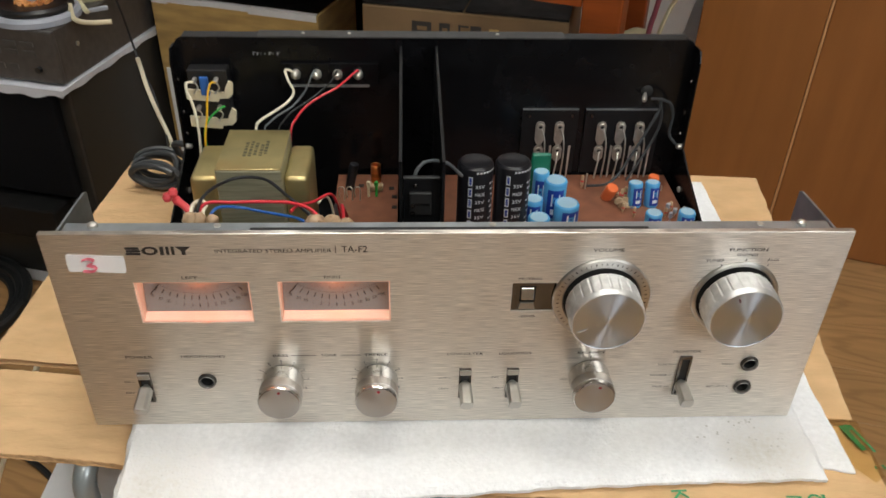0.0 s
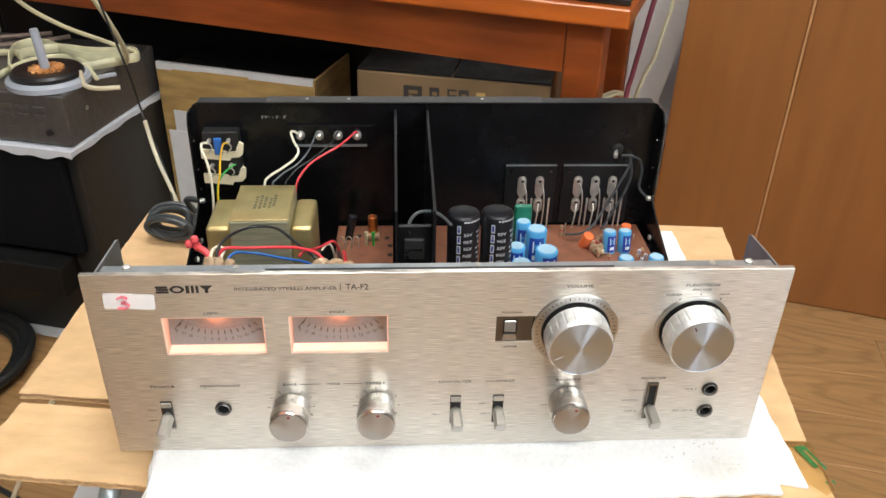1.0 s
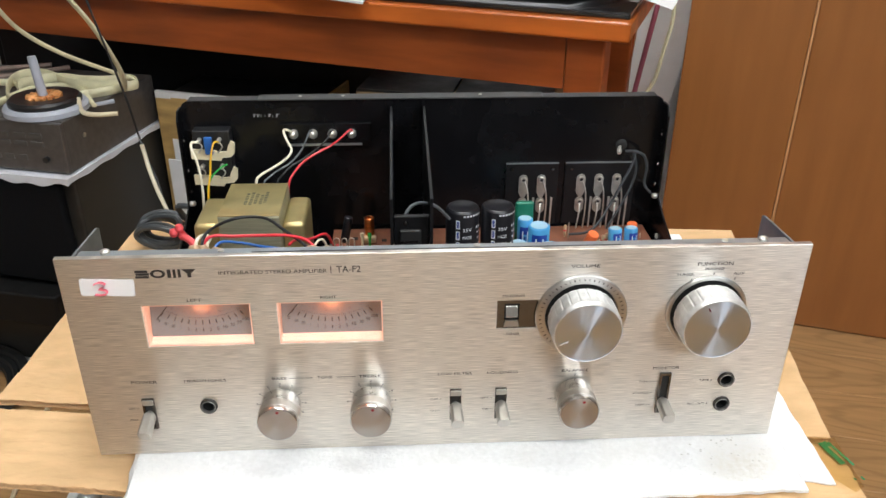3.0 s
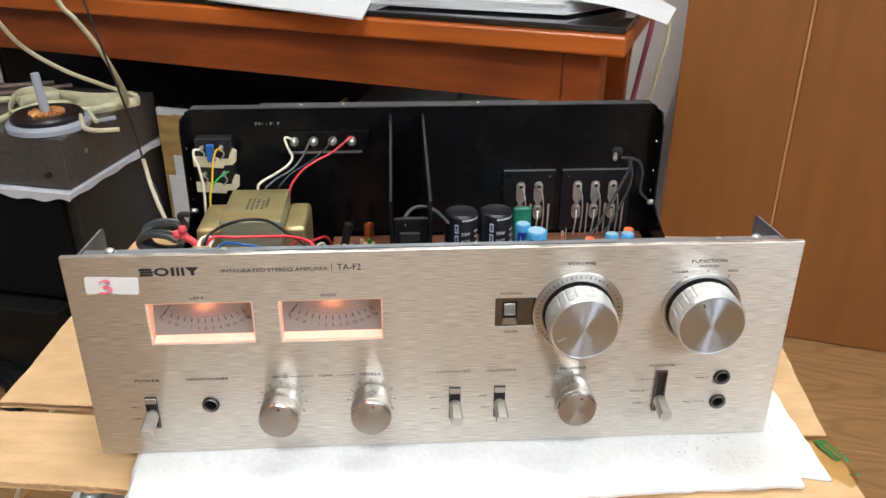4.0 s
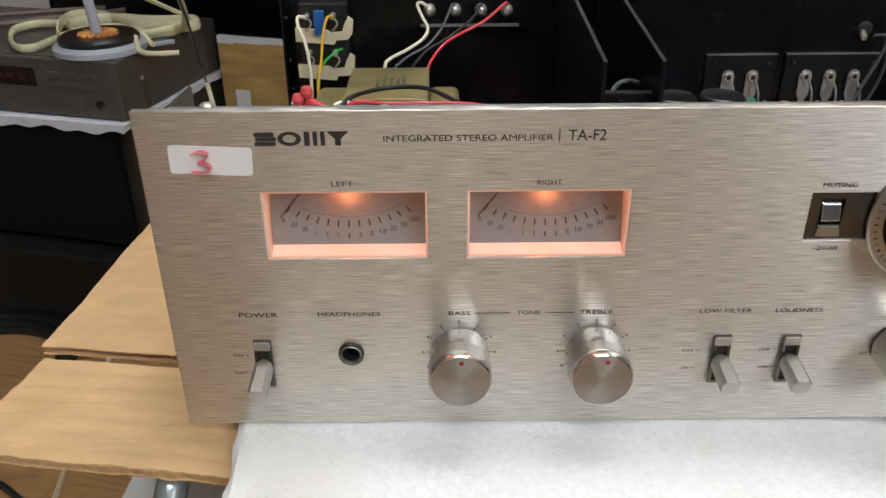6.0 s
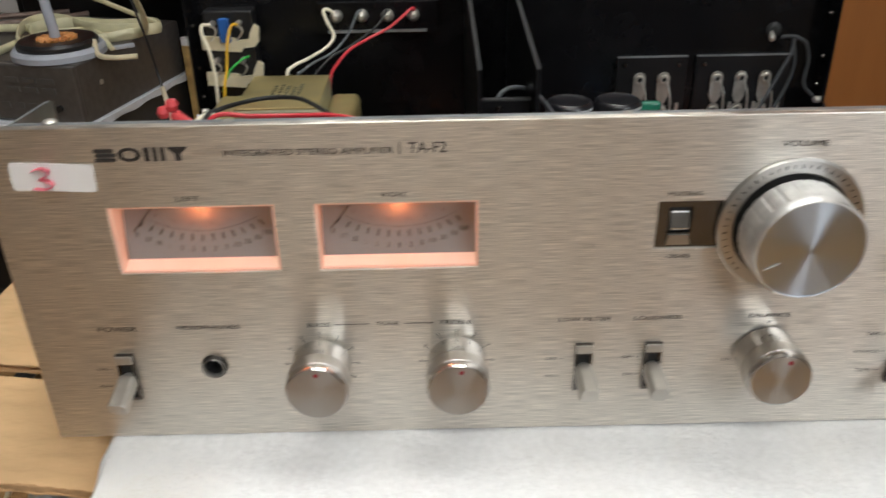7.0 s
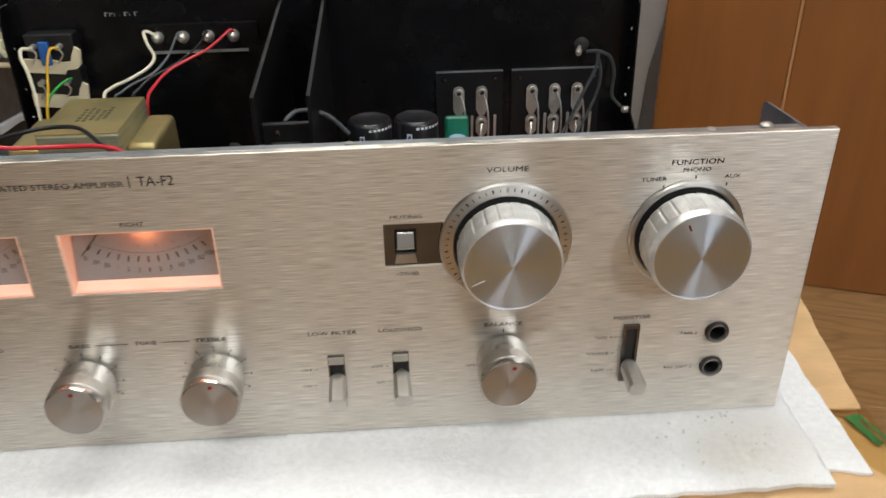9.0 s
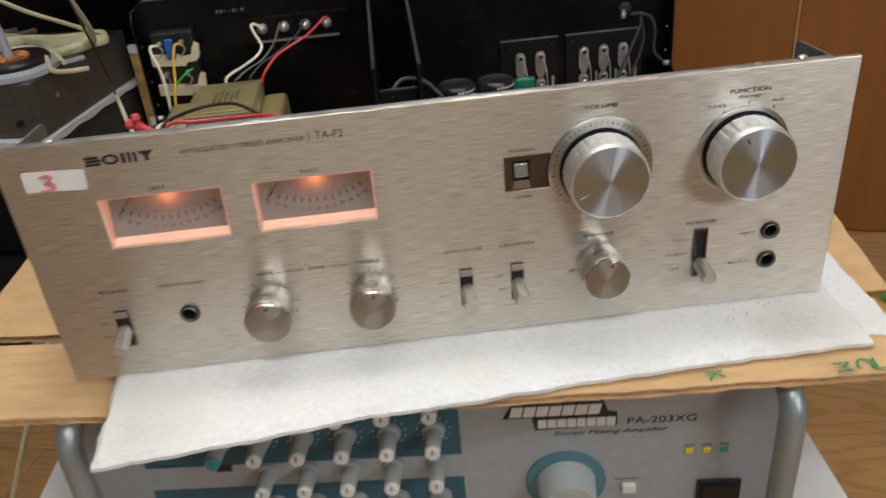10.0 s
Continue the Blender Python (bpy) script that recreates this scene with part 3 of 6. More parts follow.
for i in range(13):
    u = i / 12
    z = 0.0085 * (1 - u) + 0.004 - 0.018 * max(0.0, u - 0.45) ** 1.5
    front, back = (-0.110 + 0.160 * u, 0.070 - 0.058 * u * u), (-0.080 + 0.130 * u, 0.230 - 0.09 * u * u)
    cols.append([bm.verts.new((*p, z + 0.012 + d)) for p in (front, back) for d in (0.0, 0.0008)])
for p, q in zip(cols, cols[1:]):
    for k, j in ((0, 2), (2, 3), (3, 1), (1, 0)):
        bm.faces.new((p[k], q[k], q[j], p[j]))
for c in (cols[0], cols[-1]):
    bm.faces.new((c[0], c[2], c[3], c[1]))
curl = part("curled_sheet", bm, PAPER, smooth=True)
curl.matrix_world = pose(0.290, 0.700, 0.1095, 0, 0, DA)
tagged(curl, "white paper sheet curling over the end of the desk", "paper")
# White sheet added to brighten the wall; outline follows the camera's view.
bm = bmesh.new()
cols = []
for x0, x1, z in ((0.400, 0.631, 0.048), (0.400, 0.626, -0.045), (0.400, 0.616, -0.111), (0.400, 0.604, -0.184), (0.400, 0.584, -0.282), (0.400, 0.578, -0.363), (0.400, 0.565, FLOOR + 0.001)):
    cols.append([bm.verts.new((x0 + (x1 - x0) * u, 1.385 + 0.008 * math.sin(2.6 * u + 0.4) + d, z)) for d in (0.0, 0.0012) for u in (0, 0.25, 0.5, 0.75, 1)])
for p, q in zip(cols, cols[1:]):
    for k, j in [(i, i + 1) for i in range(4)] + [(4, 9), (5, 0)] + [(i + 1, i) for i in range(5, 9)]:
        bm.faces.new((p[k], p[j], q[j], q[k]))
for c in (cols[0], cols[-1]):
    bm.faces.new([c[i] for i in (0, 1, 2, 3, 4, 9, 8, 7, 6, 5)])
tagged(part("wall_bright_sheet", bm, PAPERLABEL, smooth=True), "large white sheet added to brighten the wall behind the desk", "paper")


# ---------------------------------------------------------------- boxes under the desk
def carton(name, x0, x1, y0, y1, z0, z1, material, label, flap=None, rz=CA):
    e = root(name, (x0 + x1) / 2, y0, z0, label, "box", rz=rz)
    w = (x1 - x0) / 2
    part("box_body", bm_box(-w, w, 0, y1 - y0, 0, z1 - z0, 0.003), material, e)
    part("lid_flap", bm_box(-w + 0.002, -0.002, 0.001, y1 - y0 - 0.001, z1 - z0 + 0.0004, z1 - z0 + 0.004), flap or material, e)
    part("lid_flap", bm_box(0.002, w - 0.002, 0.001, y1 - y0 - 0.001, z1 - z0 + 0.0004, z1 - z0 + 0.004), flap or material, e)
    return e


# Flaps painted black for the desk's shade; the board itself is brown.
big_carton = carton("carton", -0.095, 0.215, 0.83, 1.20, FLOOR, -0.040, BOXCARD, "large dull brown carton with black print under the desk, flaps painted black for shade", flap=VINYLSHADEBLACK)
for x0, x1 in ((-0.078, -0.048), (-0.036, -0.020), (0.011, 0.027)):
    w = x1 - x0
    bar(x0, x1, 0.484, 0.512, big_carton, -0.0006, INK, "printed_block")
    bar(x0 + w * 0.28, x1 - w * 0.22, 0.499, 0.505, big_carton, -0.0012, BOXCARD, "print_gap")
    bar(x0 + w * 0.28, x0 + w * 0.5, 0.487, 0.497, big_carton, -0.0012, BOXCARD, "print_gap")
bar(-0.007, -0.004, 0.484, 0.512, big_carton, -0.0006, INK, "printed_block")
for z in (0.510, 0.501, 0.492):
    bar(-0.0038, 0.008, z - 0.0015, z + 0.0015, big_carton, -0.0006, INK, "printed_block")
bar(0.039, 0.053, 0.500, 0.510, big_carton, -0.0006, BOXWOOD, "printed_block")
low_box = root("shipping_box", -0.362, 1.083, FLOOR, "open yellow-brown box with torn white tape along its rim", "box", rz=-18.9)
LH = -0.112 - FLOOR
part("front_side", bm_box(-0.123, 0.200, 0.0, 0.006, 0, LH, 0.0015), BOXWOOD, low_box)
part("end_side", bm_box(0.194, 0.200, 0.0062, 0.170, 0, LH, 0.0015), BOXWOOD, low_box)
part("end_side", bm_box(-0.123, -0.117, 0.0062, 0.170, 0, LH - 0.06, 0.0015), BOXWOOD, low_box)
part("back_side", bm_box(-0.1168, 0.1938, 0.164, 0.170, 0, LH - 0.07, 0.0015), BOXWOOD, low_box)
# Black filling added in place of the shade inside the open box.
part("shade_fill", bm_box(-0.1165, 0.1935, 0.0065, 0.1635, 0, LH - 0.012, 0.004), VINYLSHADEBLACK, low_box, "black block painting the shade inside the box")
for k, (a, b) in enumerate(((-0.121, -0.090), (-0.092, -0.030), (-0.035, 0.075), (0.070, 0.197))):
    part("tape_strip", bm_box(a, b, -0.0022, 0.0075, LH - random.uniform(0.006, 0.013), LH + 0.0012, 0.0006), FOAMSHEET, low_box, "torn white tape along the rim")
part("tape_flap", bm_box(-0.096, -0.068, -0.0045, -0.0023, 0.318, 0.368, 0.0006), FOAMSHEET, low_box, "torn flap of white tape")
sheet = part("foam_sheet", bm_box(-0.108, -0.040, -0.0115, -0.0075, 0, 0.328, 0.0012), FOAMSHEET)
sheet.matrix_world = pose(-0.362, 1.083, FLOOR, 0, 0, -18.9)
tagged(sheet, "thin white foam sheet standing against the yellow-brown box", "foam")
# Black cabinet widened to hide the wall; grille and feet are added detail.
dark_unit = root("wide_black_cabinet", -0.42, 1.18, FLOOR, "large black cabinet under the desk, widened to hide the wall", "speaker", rz=CA)
part("cabinet", bm_box(-0.55, 0.36, 0.16, 0.30, 0.02, 0.64, 0.006), VINYLSHADEBLACK, dark_unit)
part("grille", bm_box(-0.53, 0.34, 0.152, 0.1595, 0.10, 0.62, 0.004), BLACKPLASTIC, dark_unit, "black cloth grille")
for x in (-0.50, 0.31):
    part("foot", bm_box(x - 0.03, x + 0.03, 0.18, 0.28, 0.0, 0.0198, 0.004), BLACKPLASTIC, dark_unit)

# ---------------------------------------------------------------- speaker and deck
SA = -15.0
SX, SY = -0.558, 0.865                            # front corner of the speaker's top
SZ = -0.178
speaker = root("loudspeaker", SX, SY, FLOOR, "large black loudspeaker cabinet standing on the floor", "speaker", rz=SA)
SHH = SZ - FLOOR
part("cabinet", bm_box(-0.52, 0.0, 0.012, 0.315, 0, SHH, 0.004), SPEAKERVINYL, speaker)
part("grille", bm_box(-0.50, -0.02, -0.006, 0.0115, 0.19, SHH - 0.015, 0.006, 3), GRILLECLOTH, speaker, "black cloth grille")
part("plinth", bm_box(-0.60, -0.047, -0.042, 0.0115, 0.12, 0.182, 0.004), VINYLSHADEBLACK, speaker, "black plinth with a worn bright edge")
paper_floor = part("foam_strip", bm_box(-0.6, 0.02, -0.014, 0.0110, 0, 0.004, 0.001), FOAMSHEET)
paper_floor.matrix_world = pose(SX, SY, FLOOR, 0, 0, SA)
tagged(paper_floor, "white foam strip lying on the floor by the speaker", "foam")

# a cloth with a scalloped front edge
bm = bm_box(-0.53, 0.0050, -0.0105, 0.311, 0.0, 0.002, 0.0005, 1)
low = [(-0.53 + 0.535 * i / 70, -0.011 + 0.0025 * math.sin(i * 0.86) + 0.002 * math.sin(i * 0.37 + 1)) for i in range(71)]
bm_prism(low + [(0.0050, 0.0019), (-0.53, 0.0019)], -0.0120, -0.0100, "y", bm=bm)
low = [(-0.012 + 0.323 * i / 30, -0.008 + 0.0015 * math.sin(i * 0.9)) for i in range(31)]
bm_prism(low + [(0.311, 0.0019), (-0.012, 0.0019)], 0.0046, 0.0064, "x", bm=bm)
cloth = part("cloth", bm, CLOTH)
cloth.matrix_world = pose(SX, SY, SZ + 0.0006, 0, 0, SA)
tagged(cloth, "white cotton cloth spread over the speaker's top", "cloth")

deck = root("cd_player", SX, SY, SZ + 0.0030, "dark grey hi-fi disc player on a white cloth", "player", rz=SA)
DKH = 0.088
part("case", bm_box(-0.43, 0.000, 0.012, 0.289, 0.0, DKH, 0.003), DECKGREY, deck)
part("front_plate", bm_box(-0.432, 0.002, 0.002, 0.0117, 0.003, DKH - 0.001, 0.002), DECKGREY, deck)
part("display", bm_box(-0.26, -0.135, 0.0005, 0.0018, 0.045, 0.072, 0.0005), DISPLAYRED, deck, "dark display with dim red figures")
for k, (x, w) in enumerate(((-0.247, 0.012), (-0.229, 0.004), (-0.205, 0.016), (-0.184, 0.014), (-0.164, 0.012))):
    bar(x, x + w, 0.053 + 0.002 * (k % 2), 0.0625, deck, 0.0003, DIMRED, "display_figure")
for i in range(3):
    for j in range(2):
        part("button", bm_box(-0.115 + i * 0.03, -0.093 + i * 0.03, -0.0005, 0.0018, 0.047 + j * 0.014, 0.055 + j * 0.014, 0.0006), DECKBUTTON, deck)
for i in range(10):
    part("button", bm_box(-0.30 + i * 0.024, -0.285 + i * 0.024, 0.0003, 0.0018, 0.022, 0.031, 0.0005), DECKBUTTON, deck)
part("knob", bm_lathe([(0.005, 0), (0.005, 0.006), (0, 0.006)], 16, Matrix.Translation((-0.033, 0.002, 0.026)) @ OUT), BLACKPLASTIC, deck)
part("screw", bm_lathe([(0.004, 0), (0.004, 0.0015), (0, 0.002)], 12, Matrix.Translation((0.0, 0.06, 0.05)) @ pose(0, 0, 0, 0, 90, 0)), TINNED, deck)

# a motor rotor in a grey ring lies on the deck
RX, RYY = -0.600, 0.940
RZ = SZ + 0.0030 + DKH + 0.0006
rotor = root("motor_rotor", RX, RYY, RZ, "grey ring with a black rotor, copper winding and a grey spindle", "motor part")
part("ring", bm_lathe([(0.050, 0), (0.066, 0), (0.066, 0.008), (0.062, 0.013), (0.056, 0.013), (0.050, 0.010), (0.050, 0)], 48, cap=False), GREYPLASTIC, rotor, "pale grey plastic ring", smooth=True)
part("disc", bm_lathe([(0.0, 0.006), (0.054, 0.006), (0.057, 0.010), (0.057, 0.019), (0.053, 0.023), (0.031, 0.023), (0.028, 0.021), (0, 0.021)], 48), BLACKPLASTIC, rotor, "black rotor disc", smooth=True)
for i in range(14):
    a = 2 * math.pi * i / 14
    bm = bm_tube([(0.010 * math.cos(a), 0.010 * math.sin(a), 0.0215), (0.018 * math.cos(a + 0.2), 0.018 * math.sin(a + 0.2), 0.0235),
             (0.027 * math.cos(a), 0.027 * math.sin(a), 0.0225)], 0.0040, 6, 3)
    part("winding", bm, WINDING, rotor, "copper wire winding", smooth=True)
part("spindle", bm_lathe([(0.0075, 0.024), (0.0070, 0.085), (0.0062, 0.088), (0, 0.088)], 20, pose(0, 0, 0, 0, -4, 0)), GREYPLASTIC, rotor, "grey spindle", smooth=True)


def cord(name, pts, r, material, label, flat=1.0, seg=8, category="cable", n=8):
    ob = part(name, bm_tube(pts, r, seg, n, flat=flat), material, smooth=True)
    return tagged(ob, label, category)


ZD = RZ + 0.007
cord("flat_cable", [(-0.53, 0.84, 0.24), (-0.512, 0.85, 0.133), (-0.497, 0.86, 0.103), (-0.482, 0.88, 0.065), (-0.470, 0.90, 0.021), (-0.472, 0.95, -0.034),
                    (-0.486, 0.985, -0.064), (-0.502, 1.010, ZD + 0.006), (-0.523, 1.014, ZD), (-0.552, 0.998, ZD), (-0.575, 0.985, ZD)], 0.0075, CREAMTAPE, "cream flat cable looped over the disc player", 0.5, 10)
# a ribbon standing on its edge in a long loop
ZR = RZ + 0.015
cord("flat_cable", [(x, y, ZR) for x, y in ((-0.653, 0.937), (-0.674, 0.974), (-0.698, 1.043), (-0.700, 1.090), (-0.677, 1.106), (-0.641, 1.087), (-0.598, 1.044), (-0.551, 1.020), (-0.513, 1.021), (-0.487, 1.018),
                                            (-0.478, 1.035), (-0.497, 1.060), (-0.536, 1.053), (-0.573, 1.056), (-0.622, 1.074), (-0.654, 1.064), (-0.682, 1.037), (-0.672, 1.020))], 0.0026, CREAMTAPE,
     "cream flat cable standing on edge in a loop", 3.4, 10)
cord("flat_cable", [(-0.503, 1.049, ZD + 0.004), (-0.500, 1.018, ZD + 0.004), (-0.522, 1.013, ZD + 0.004), (-0.552, 1.000, ZD + 0.002), (-0.586, 1.037, ZD), (-0.618, 1.049, ZD), (-0.649, 1.037, ZD), (-0.669, 1.010, ZD), (-0.680, 0.970, ZD), (-0.690, 0.925, ZD),
                    (-0.715, 0.925, ZD), (-0.748, 0.975, ZD), (-0.766, 1.030, ZD + 0.002), (-0.750, 1.060, ZD + 0.003), (-0.722, 1.062, ZD + 0.004), (-0.690, 1.055, ZD + 0.004)],
     0.0036, CREAMTAPE, "cream flat cable winding across the disc player", 1.7, 10)
cord("flat_cable", [(-0.599, 1.067, ZD), (-0.578, 1.037, ZD + 0.002), (-0.556, 0.994, ZD + 0.002), (-0.541, 0.971, ZD), (-0.523, 0.941, ZD - 0.002)], 0.0042, CREAMTAPE, "short cream flat cable end beside the motor part", 0.7, 10)
for pts in (((-0.840, 1.085), (-0.800, 1.072), (-0.745, 1.108), (-0.690, 1.130), (-0.640, 1.165)), ((-0.850, 1.135), (-0.800, 1.150), (-0.735, 1.168), (-0.680, 1.185))):
    cord("brown_cable", [(x, y, ZD + 0.002) for x, y in pts], 0.0065, BROWNCORD, "dull brown ribbed cable lying across the disc player", 0.7, 8)
for x, y in ((-0.518, 0.958), (-0.507, 0.966)):
    ob = part("cable_clip", bm_box(-0.008, 0.008, -0.0035, 0.0035, 0.0, 0.006, 0.0012), GREYPLASTIC)
    ob.matrix_world = pose(x, y, RZ + 0.0002, 0, 0, 30)
    tagged(ob, "small pale grey cable clip on the disc player", "clip")
cord("thin_cable", [(-0.64, 0.80, 0.20), (-0.613, 0.85, 0.117), (-0.599, 0.90, 0.054), (-0.566, 0.95, 0.005), (-0.525, 1.00, -0.034), (-0.486, 1.05, -0.070)], 0.0036, CREAMTAPE,
     "thin cream cable hanging down from the desk")
cord("pink_tipped_wire", [(-0.545, 0.935, ZD + 0.012), (-0.535, 0.915, ZD - 0.003), (-0.51, 0.90, ZD - 0.004), (-0.475, 0.905, ZD - 0.004)], 0.004, CREAM, "short cream wire lying on the disc player")
cord("black_cable", [(-0.47, 0.80, 0.24), (-0.457, 0.80, 0.141), (-0.425, 0.800, -0.013), (-0.419, 0.800, -0.046), (-0.414, 0.800, -0.081), (-0.404, 0.785, -0.105), (-0.394, 0.780, -0.135), (-0.382, 0.760, -0.159), (-0.369, 0.730, -0.185), (-0.335, 0.62, -0.17)],
     0.0017, WIREBLACK, "thin black cable hanging down beside the disc player")
cord("white_cable", [(-0.405, 0.780, -0.091), (-0.403, 0.780, -0.106), (-0.397, 0.770, -0.127), (-0.384, 0.750, -0.152), (-0.367, 0.730, -0.183), (-0.352, 0.690, -0.185), (-0.345, 0.60, -0.15), (-0.337, 0.50, -0.138), (-0.350, 0.40, -0.142), (-0.380, 0.335, -0.180), (-0.448, 0.342, -0.30), (-0.528, 0.366, -0.45), (-0.587, 0.383, -0.558), (-0.64, 0.40, FLOOR + 0.004), (-0.72, 0.44, FLOOR + 0.004)], 0.0031, WIREWHITE,
     "thin white cable hanging down behind the cardboard")
cord("maroon_cord", [(0.430, 0.95, 0.25), (0.412, 0.95, 0.14), (0.400, 0.95, 0.060), (0.391, 0.95, 0.0), (0.380, 0.95, -0.075), (0.374, 0.95, -0.123), (0.368, 0.95, -0.30), (0.366, 0.95, -0.565)], 0.0045, MAROON, "maroon cord hanging beside the desk")
cord("yellow_cable", [(0.27, 0.97, 0.122), (0.345, 0.96, 0.122), (0.385, 0.95, 0.120), (0.412, 0.945, 0.104), (0.426, 0.945, 0.084), (0.428, 0.945, 0.045), (0.420, 0.945, 0.003), (0.412, 0.945, -0.045), (0.400, 0.945, -0.073), (0.389, 0.945, -0.119), (0.38, 0.945, -0.20), (0.376, 0.945, -0.56)], 0.0065, CREAMTAPE,
     "pale yellow cable hanging beside the desk", 0.5)

cord("floor_cable", [(-0.80, 0.60, FLOOR + 0.005), (-0.70, 0.552, FLOOR + 0.005), (-0.645, 0.514, FLOOR + 0.005), (-0.600, 0.487, FLOOR + 0.005), (-0.566, 0.464, FLOOR + 0.005), (-0.527, 0.434, FLOOR + 0.005), (-0.49, 0.39, FLOOR + 0.005), (-0.46, 0.32, FLOOR + 0.005)],
     0.0045, WIREBLACK, "black cable lying on the floor beside the table")
cord("yellow_cable", [(0.325, 0.975, -0.150), (0.335, 0.978, -0.131), (0.350, 0.98, -0.124), (0.366, 0.985, -0.121), (0.384, 0.985, -0.127), (0.392, 0.99, -0.150), (0.395, 0.99, -0.30), (0.395, 0.985, FLOOR + 0.008)], 0.008, CREAMTAPE, "pale yellow cable looped beside the desk", 0.6)

# coil of black cable on the floor
bm = bmesh.new()
for k in range(3):
    r = 0.125 + 0.008 * k
    bm_tube([(r * math.cos(a) * (1 + 0.04 * k), r * math.sin(a), 0.009 + 0.009 * k + 0.003 * math.sin(3 * a)) for a in [2 * math.pi * i / 20 for i in range(20)]] +
            [(r * (1 + 0.04 * k), 0, 0.009 + 0.009 * k)], 0.009, 8, 3, bm)
coil = part("floor_cable_coil", bm, WIREBLACK, smooth=True)
coil.matrix_world = pose(-0.842, 0.79, FLOOR)
tagged(coil, "coil of thick black cable on the floor", "cable")


# ---------------------------------------------------------------- mixing amplifier under the cardboard
MA = -6.3
MZ = -0.165                                       # its underside
mixer = root("mixing_amplifier", 0.0, -0.012, MZ, "grey-blue mixing amplifier with teal print and grey knobs", "amplifier", rz=MA)
MT = -0.0145 - MZ
MW0, MW1 = -0.225, 0.184


def mz(z):
    return z - MZ


part("case", bm_box(MW0 + 0.004, MW1 - 0.004, 0.004, 0.30, 0.004, MT, 0.002), GREYPANEL, mixer)
face = part("front_plate", bm_box(MW0, MW1, 0.0, 0.0038, 0.002, MT - 0.001, 0.001), GREYPANEL, mixer)
for z0, z1 in ((-0.077, -0.018), (-0.150, -0.095)):
    bar(-0.192, -0.003, mz(z0), mz(z1), face, -0.0002, TEALPRINT, "print_field")


def mixer_knob(u, z, cap=None, label=""):
    bm = bm_lathe([(0.0068, 0), (0.0066, 0.003), (0.0052, 0.004), (0.0045, 0.0165), (0.004, 0.018), (0, 0.018)], 18, Matrix.Translation((u, -0.0003, mz(z))) @ OUT)
    k = part("knob", bm, KNOBGREY, mixer, label, smooth=True)
    part("knob_cap", bm_lathe([(0.0044, 0.0175), (0.0043, 0.0195), (0.0038, 0.0202), (0, 0.0204)], 18, Matrix.Translation((u, -0.0003, mz(z))) @ OUT), cap or KNOBCAP, k, smooth=True)
    bar(u - 0.0004, u + 0.0004, mz(z), mz(z) + 0.0038, k, -0.0208, INK, "pointer")


for row, z in enumerate((-0.031, -0.057, -0.083, -0.110, -0.134)):
    for c, u in enumerate((-0.018, -0.0435, -0.069, -0.094, -0.1185)):
        mixer_knob(u, z)
        if row < 2:
            for a in range(-5, 6):
                t = radians(90 + a * 27)
                x, y = u + 0.0095 * math.cos(t), mz(z) + 0.0095 * math.sin(t)
                bar(x - 0.0004, x + 0.0004, y - 0.0004, y + 0.0004, face, -0.0004, KNOBCAP, "scale_dot")
TEALCAP = mat("teal_cap", (0.05, 0.30, 0.34), 0.4)
mixer_knob(-0.142, -0.057, TEALCAP, "grey knob with a teal cap")
part("socket", bm_lathe([(0.0115, 0), (0.0115, 0.003), (0.0085, 0.0035), (0.0085, 0.001), (0, 0.001)], 24, Matrix.Translation((-0.176, -0.0003, mz(-0.052))) @ OUT), BLACKPLASTIC, mixer, "black round microphone socket")
part("button", bm_box(-0.158, -0.152, -0.003, -0.0003, mz(-0.058), mz(-0.050), 0.0006), WIRERED, mixer, "small red button")
bar(-0.186, -0.172, mz(-0.0765), mz(-0.075), face, -0.0002, INK, "print_line")
bar(-0.150, -0.140, mz(-0.082), mz(-0.076), face, -0.0002, INK, "printed_block")
# raised badge: plain blocks, dark behind and pale in front
badge = part("badge", bm_prism([(0.022, mz(-0.0515)), (0.027, mz(-0.0415)), (0.078, mz(-0.0405)), (0.081, mz(-0.0495)), (0.086, mz(-0.0505)), (0.086, mz(-0.0595)), (0.040, mz(-0.0610)), (0.038, mz(-0.0515))],
                               -0.0008, -0.0001), INK, mixer, "dark badge with pale raised blocks")
BADGE = mat("badge_chrome", (0.80, 0.81, 0.82), 0.35, 0.2, var=0.1)
for k in range(7):
    x = 0.0255 + k * 0.0073
    part("badge_block", bm_prism([(x, mz(-0.0500)), (x + 0.0064, mz(-0.0500)), (x + 0.0080, mz(-0.0430)), (x + 0.0016, mz(-0.0430))], -0.0016, -0.0008), BADGE, badge)
for k in range(8):
    x = 0.0415 + k * 0.0055
    part("badge_block", bm_box(x, x + 0.0049, -0.0016, -0.0008, mz(-0.0590), mz(-0.0530)), BADGE, badge)
lettering("PA-203XG", 0.092, 0.1305, mz(-0.0600), mz(-0.0550), face)
lettering("Stereo Mixing Amplifier", 0.050, 0.115, mz(-0.0675), mz(-0.0630), face, slant=0.35)
for u, m in ((0.128, LEDYELLOW), (0.138, LEDYELLOW), (0.148, LEDGREEN)):
    part("indicator", bm_box(u - 0.0022, u + 0.0022, -0.0016, -0.0002, mz(-0.0845), mz(-0.0805), 0.0006), m, mixer, "small square indicator lamp")
    bar(u - 0.003, u + 0.003, mz(-0.0790), mz(-0.0783), face, -0.0002, INK, "print_line")
